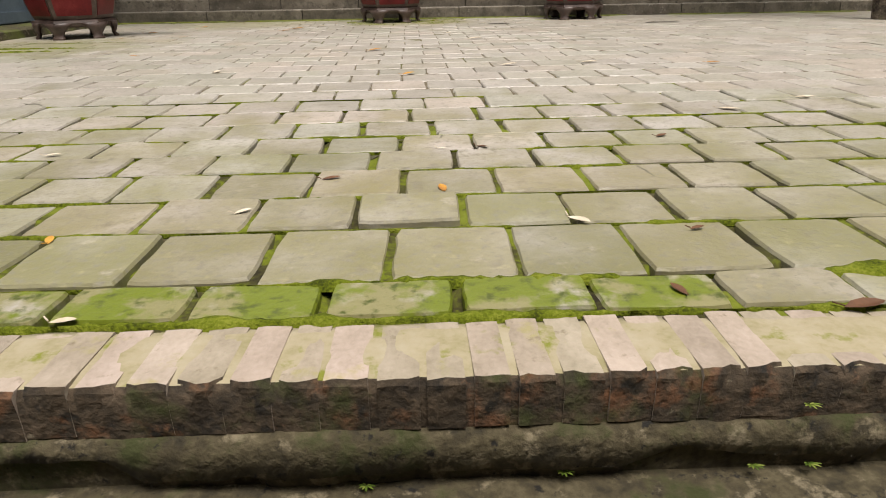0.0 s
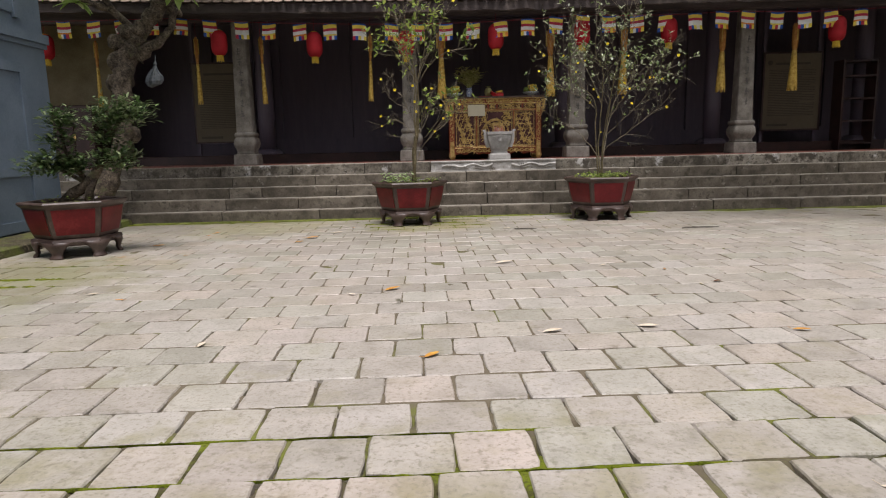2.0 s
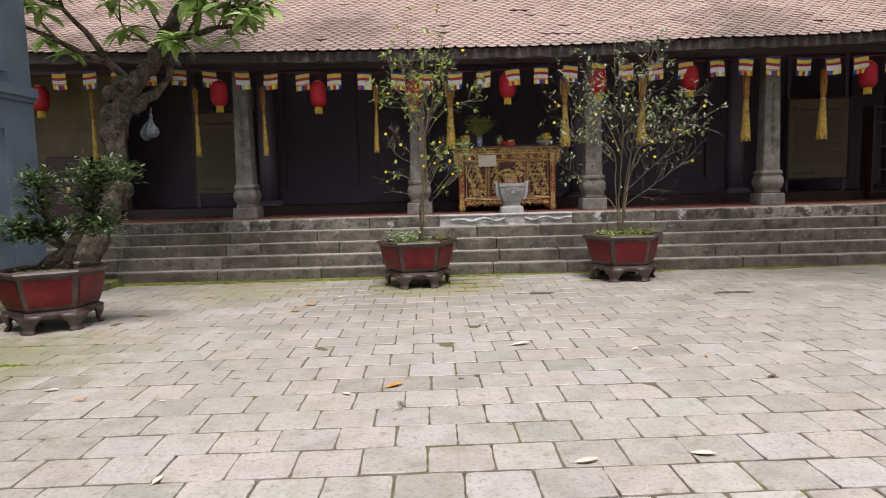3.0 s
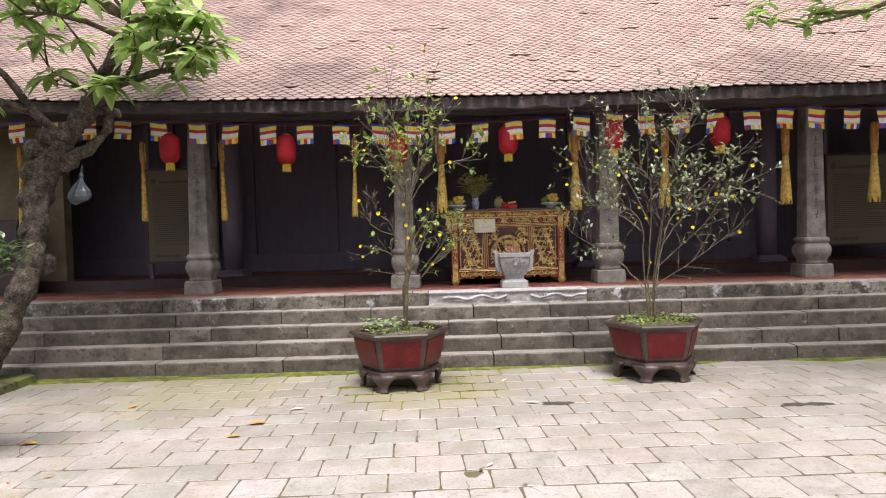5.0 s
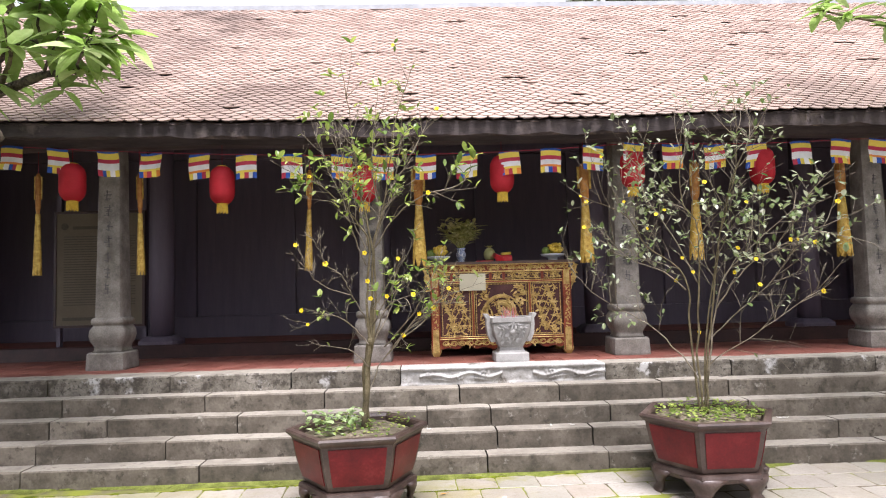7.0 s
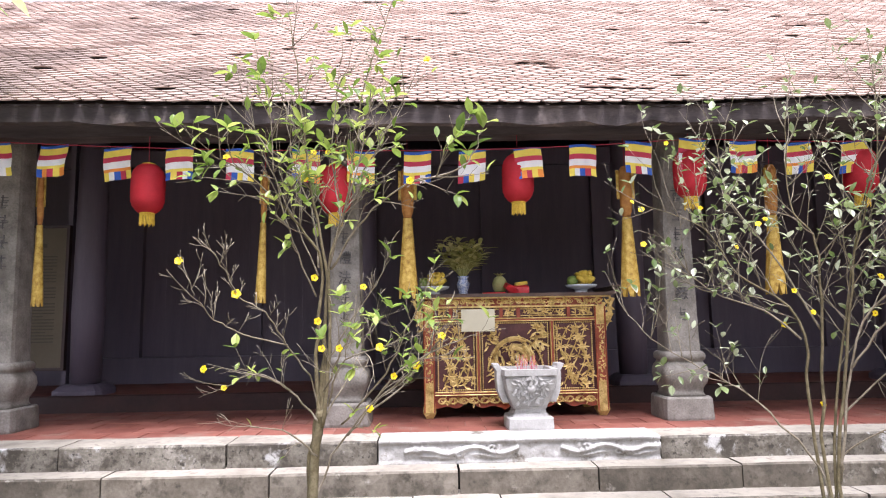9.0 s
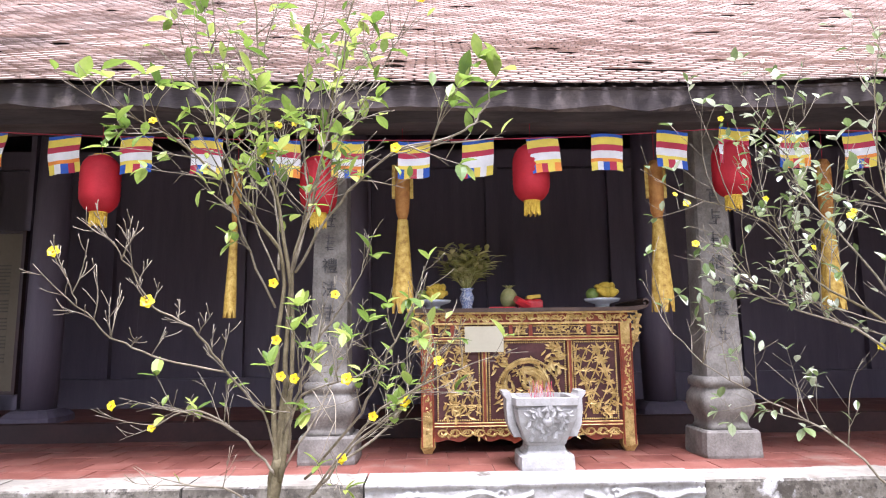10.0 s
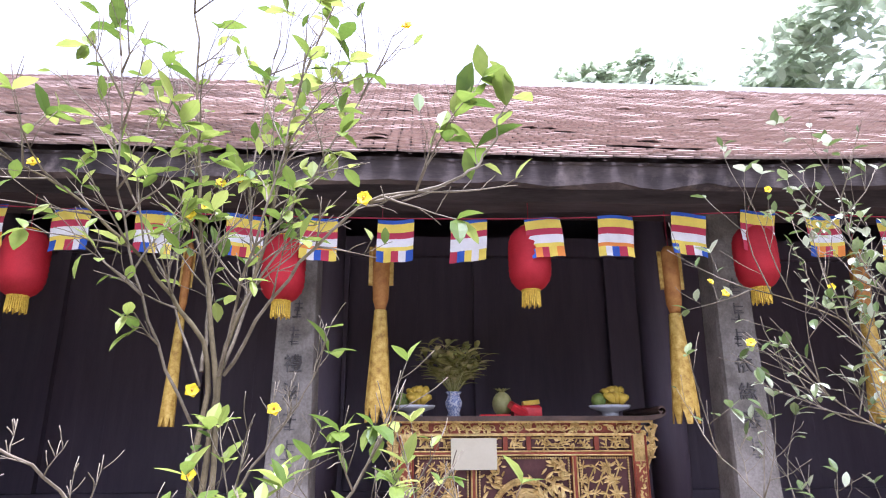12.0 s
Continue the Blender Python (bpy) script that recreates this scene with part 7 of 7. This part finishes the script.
fill.add([q for row in front for q in row], [(i * 4 + k, i * 4 + k + 4, i * 4 + k + 5, i * 4 + k + 1) for i in range(700) for k in range(3)])
part("mortar", mortar, kerb_joint_mat, kerb, smooth=True)
part("front_mortar", fill, shaded_face_mat, kerb, smooth=True)
kr = random.Random(5)
x = -5.0
KERB_REST = Shape()
while x < 6.0:
    w = kr.uniform(0.053, 0.066)
    L = 0.185 + kr.uniform(-0.012, 0.006)
    lean = 0.006 * noise.noise((x * 2, 0, 0))
    if -1.8 < x < 1.3:
        s = Shape()
        sd = kr.random() * 40
        grid = []
        for q in range(5):
            xx = w * q / 4
            nz = lambda a, b_: noise.noise((xx * 30 + sd, a, b_ + sd))
            ch = 0.018 * max(0.0, nz(0, 3) - 0.05)
            e = 0.001 if q in (0, 4) else 0.0
            grid.append([(xx, 0.004 * nz(1, 1), -0.085), (xx, 0.005 * nz(2, 1), -0.045), (xx, 0.004 * nz(3, 1) + ch, -0.007 - ch), (xx, 0.006 + 1.5 * ch + 0.004 * nz(4, 1), 0.0015 - e), (xx, L * 0.4, 0.0015 * nz(5, 1) - e), (xx, L * 0.75, 0.0015 * nz(6, 1) - e), (xx, L - 0.008, 0.002 * nz(7, 1) - e), (xx, L, -0.012), (xx, L, -0.085)])
        vv = [p_ for row in grid for p_ in row]
        s.add(vv, [(i * 9 + k, i * 9 + 9 + k, i * 9 + 10 + k, i * 9 + k + 1) for i in range(4) for k in range(8)] + [tuple(range(9)), tuple(36 + k for k in range(8, -1, -1))])
        me = s.mesh("brick", [kerb_mat, shaded_face_mat])
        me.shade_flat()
        # Front faces take the darker colour that has the shade in it.
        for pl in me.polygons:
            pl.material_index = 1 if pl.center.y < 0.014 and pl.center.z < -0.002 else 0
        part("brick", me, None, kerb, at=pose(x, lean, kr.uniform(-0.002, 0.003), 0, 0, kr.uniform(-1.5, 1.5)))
    else:
        KERB_REST.slab((x, 0, -0.085), (x + w, L, kr.uniform(0, 0.006)), 0.006)
    x += w + kr.uniform(0.008, 0.018)
tagged(part("far_bricks", KERB_REST, kerb_mat, kerb), kind="stuff")
ledge = Shape()
n = 420
rows = []
for i in range(n + 1):
    x = -5.0 + 11.0 * i / n
    w = 0.012 * noise.noise((x * 3, 7, 1)) + 0.006 * noise.noise((x * 14, 7, 1)) + 0.004 * noise.noise((x * 40, 7, 1))
    hole = 0.13 * max(0.0, noise.noise((x * 2.6, 2, 6)) + 0.5 * noise.noise((x * 9, 2, 1)) + 0.05)
    top = 0.05 * max(0.0, min(0.8, 3 * noise.noise((x * 2.6, 2, 6)) + noise.noise((x * 9, 2, 1)) + 0.15))
    z1 = 0.012 * noise.noise((x * 5, 3, 3)) + 0.006 * noise.noise((x * 19, 3, 3))
    rows.append([(x, 1.96, -0.2), (x, 1.945 + w + hole * 1.4, -0.19), (x, 1.94 + w + hole, -0.165 + z1 + top), (x, 1.925 + w, -0.158 + z1 + top), (x, 1.924 + 0.006 * noise.noise((x * 22, 1, 1)) + 0.5 * w, -0.115), (x, 1.93 + w, -0.096 + 0.5 * z1), (x, 1.945 + w, -0.085), (x, 1.97, -0.084)])
ledge.add([q for row in rows for q in row], [(i * 8 + k, i * 8 + k + 8, i * 8 + k + 9, i * 8 + k + 1) for i in range(n) for k in range(7)])
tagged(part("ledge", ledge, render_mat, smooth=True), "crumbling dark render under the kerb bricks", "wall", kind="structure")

ROWS_Y = [2.135, 2.283, 2.573, 2.821, 3.076, 3.31, 3.55, 3.81, 4.089, 4.388, 4.683, 4.988, 5.284, 5.563, 5.858, 6.135, 6.42, 6.72, 7.015, 7.31, 7.61, 7.91, 8.21, 8.51, 8.81, 9.1, 9.39, 9.7, 10.0, 10.285, 10.57, 10.88, 11.2, 11.5]
PHASE = [0.0, -0.385, -0.265, -0.372, -0.516, -0.403, -0.267, -0.37, -0.311, -0.459, -0.294, -0.447, -0.288, -0.461, -0.318, -0.47, -0.31, -0.47, -0.32, -0.48, -0.33, -0.49, -0.35, -0.51, -0.36, -0.528, -0.386, -0.533, -0.361, -0.499, -0.36, -0.52, -0.37]
pr = random.Random(13)


def tile_shape(w, d, seed, worn=1.0):
    """A worn square paving tile with chipped, rounded edges."""
    s = Shape()
    n = 6
    out = []
    for k in range(4 * n):
        side_, t = k // n, (k % n) / n
        x, y = [(t * w, 0), (w, t * d), (w - t * w, d), (0, d - t * d)][side_]
        q = 0.007 * noise.noise((x * 12 + seed, y * 12, seed * 0.37)) + 0.006 * max(0.0, noise.noise((x * 31 + seed, y * 31, seed)))
        cx, cy = w / 2 - x, d / 2 - y
        corner = (abs(cx) * abs(cy) * 4 / (w * d)) ** 8
        out.append((x + cx * (0.012 + q * 5 + 0.028 * corner), y + cy * (0.012 + q * 5 + 0.028 * corner)))
    ring = lambda k, z: [(w / 2 + (x - w / 2) * k, d / 2 + (y - d / 2) * k, z + 0.0025 * noise.noise((x * 8, y * 8, seed))) for x, y in out]
    s.rings([ring(1, -0.035), ring(1, -0.007 * worn), ring(1 - 0.035 * worn, 0.0)])
    return s


tiles_parent = thing("pavement", "worn square terracotta paving tiles with mossy joints", "pavement", (0, 0, 0), kind="structure")
far_tiles = Shape()
count = 0
for j in range(len(ROWS_Y) - 1):
    y0, y1 = ROWS_Y[j], ROWS_Y[j + 1]
    ph = PHASE[j]
    pitch = row_pitch(y0) if j else 0.245
    slope = row_slope(y0)
    i0 = int(math.floor((-5.6 - ph) / pitch))
    x = ph + i0 * pitch
    while x < 8.9:
        w = pitch * pr.uniform(0.97, 1.035) if j < 6 else ph + (i0 + 1) * pitch + pr.uniform(-0.008, 0.008) - x
        i0 += 1
        gap = pr.uniform(0.006, 0.021) if y0 < 4.0 else (pr.uniform(0.003, 0.01) if y0 < 5 else pr.uniform(0.0015, 0.0045))
        tw, td = w - gap, (y1 - y0) - (pr.uniform(0.006, 0.02) if y0 < 3.5 else pr.uniform(0.007, 0.015))
        seed = pr.random() * 50
        z = pr.uniform(0.0, 0.006 if y0 < 4.2 else 0.002) + 0.002 * noise.noise((x * 0.6, y0 * 0.6, 0))
        rough = 1.1 if y0 < 4.2 else 0.6
        rx, ry, rz = rough * pr.uniform(-0.7, 0.7), rough * pr.uniform(-0.6, 0.6), pr.uniform(-1.2, 1.2) + (math.degrees(slope) if abs(x + 0.4) < 2.6 else 0)
        sunk = j == 2 and abs(x + 0.53) < 0.12
        if sunk:
            z, rx, td = 0.004, 1.5, td - 0.03
        elif open_joint(x + tw / 2, y0 + 0.01):
            td -= 0.012
        m = pose(x, y0 + slope * max(-2.6, min(2.6, x + 0.4)) + pr.uniform(0, 0.006) + (0.03 if sunk else (0.012 if open_joint(x + tw / 2, y0 + 0.01) else 0)), z, rx, ry, rz)
        near = j <= 18 and (-0.55 - 0.16 * j < x < 0.2 + 0.16 * j or (j == 0 and -1.5 < x < 0.9))
        if near and count < 298:
            t = part("paving_tile", tile_shape(tw, td, seed, 1.0 if y0 < 5 else 0.5), paving_mat, tiles_parent, at=m)
            if j == 0 and -1.4 < x < 0.02:
                t.data.materials[0] = mossy_paving_mat
            count += 1
        else:
            sh = tile_shape(tw, td, seed, 1.0 if y0 < 5 else 0.5)
            sh.v = [tuple(m @ Vector(q)) for q in sh.v]
            far_tiles.add(sh.v, sh.f)
        x += w
tagged(part("far_paving_tiles", far_tiles, paving_mat, tiles_parent), kind="stuff")

fr = random.Random(3)
FT = 0.29
rest = Shape()
for j in range(6):
    for i in range(61):
        x, y = -8.4 + i * FT + (FT / 2 if j % 2 else 0), 12.70 + j * 0.25
        z = TERRACE + fr.uniform(-0.0015, 0.0015)
        if -3.2 < x < 3.8 and j < 6:
            s = Shape().slab((0, 0, -0.008), (FT - 0.006, 0.244, 0), 0.002)
            part("floor_tile", s, red_tile_mat, terrace_floor, at=pose(x, y, z))
        else:
            rest.slab((x, y, z - 0.008), (x + FT - 0.006, y + 0.244, z), 0.002)
tagged(part("far_floor_tiles", rest, red_tile_mat, terrace_floor), kind="stuff")

for v, f in near_tiles:
    c0 = Vector(v[3])
    s = Shape().add([Vector(q) - c0 for q in v], f)
    part("roof_tile", s, roof_mat, roof, at=Matrix.Translation(c0))
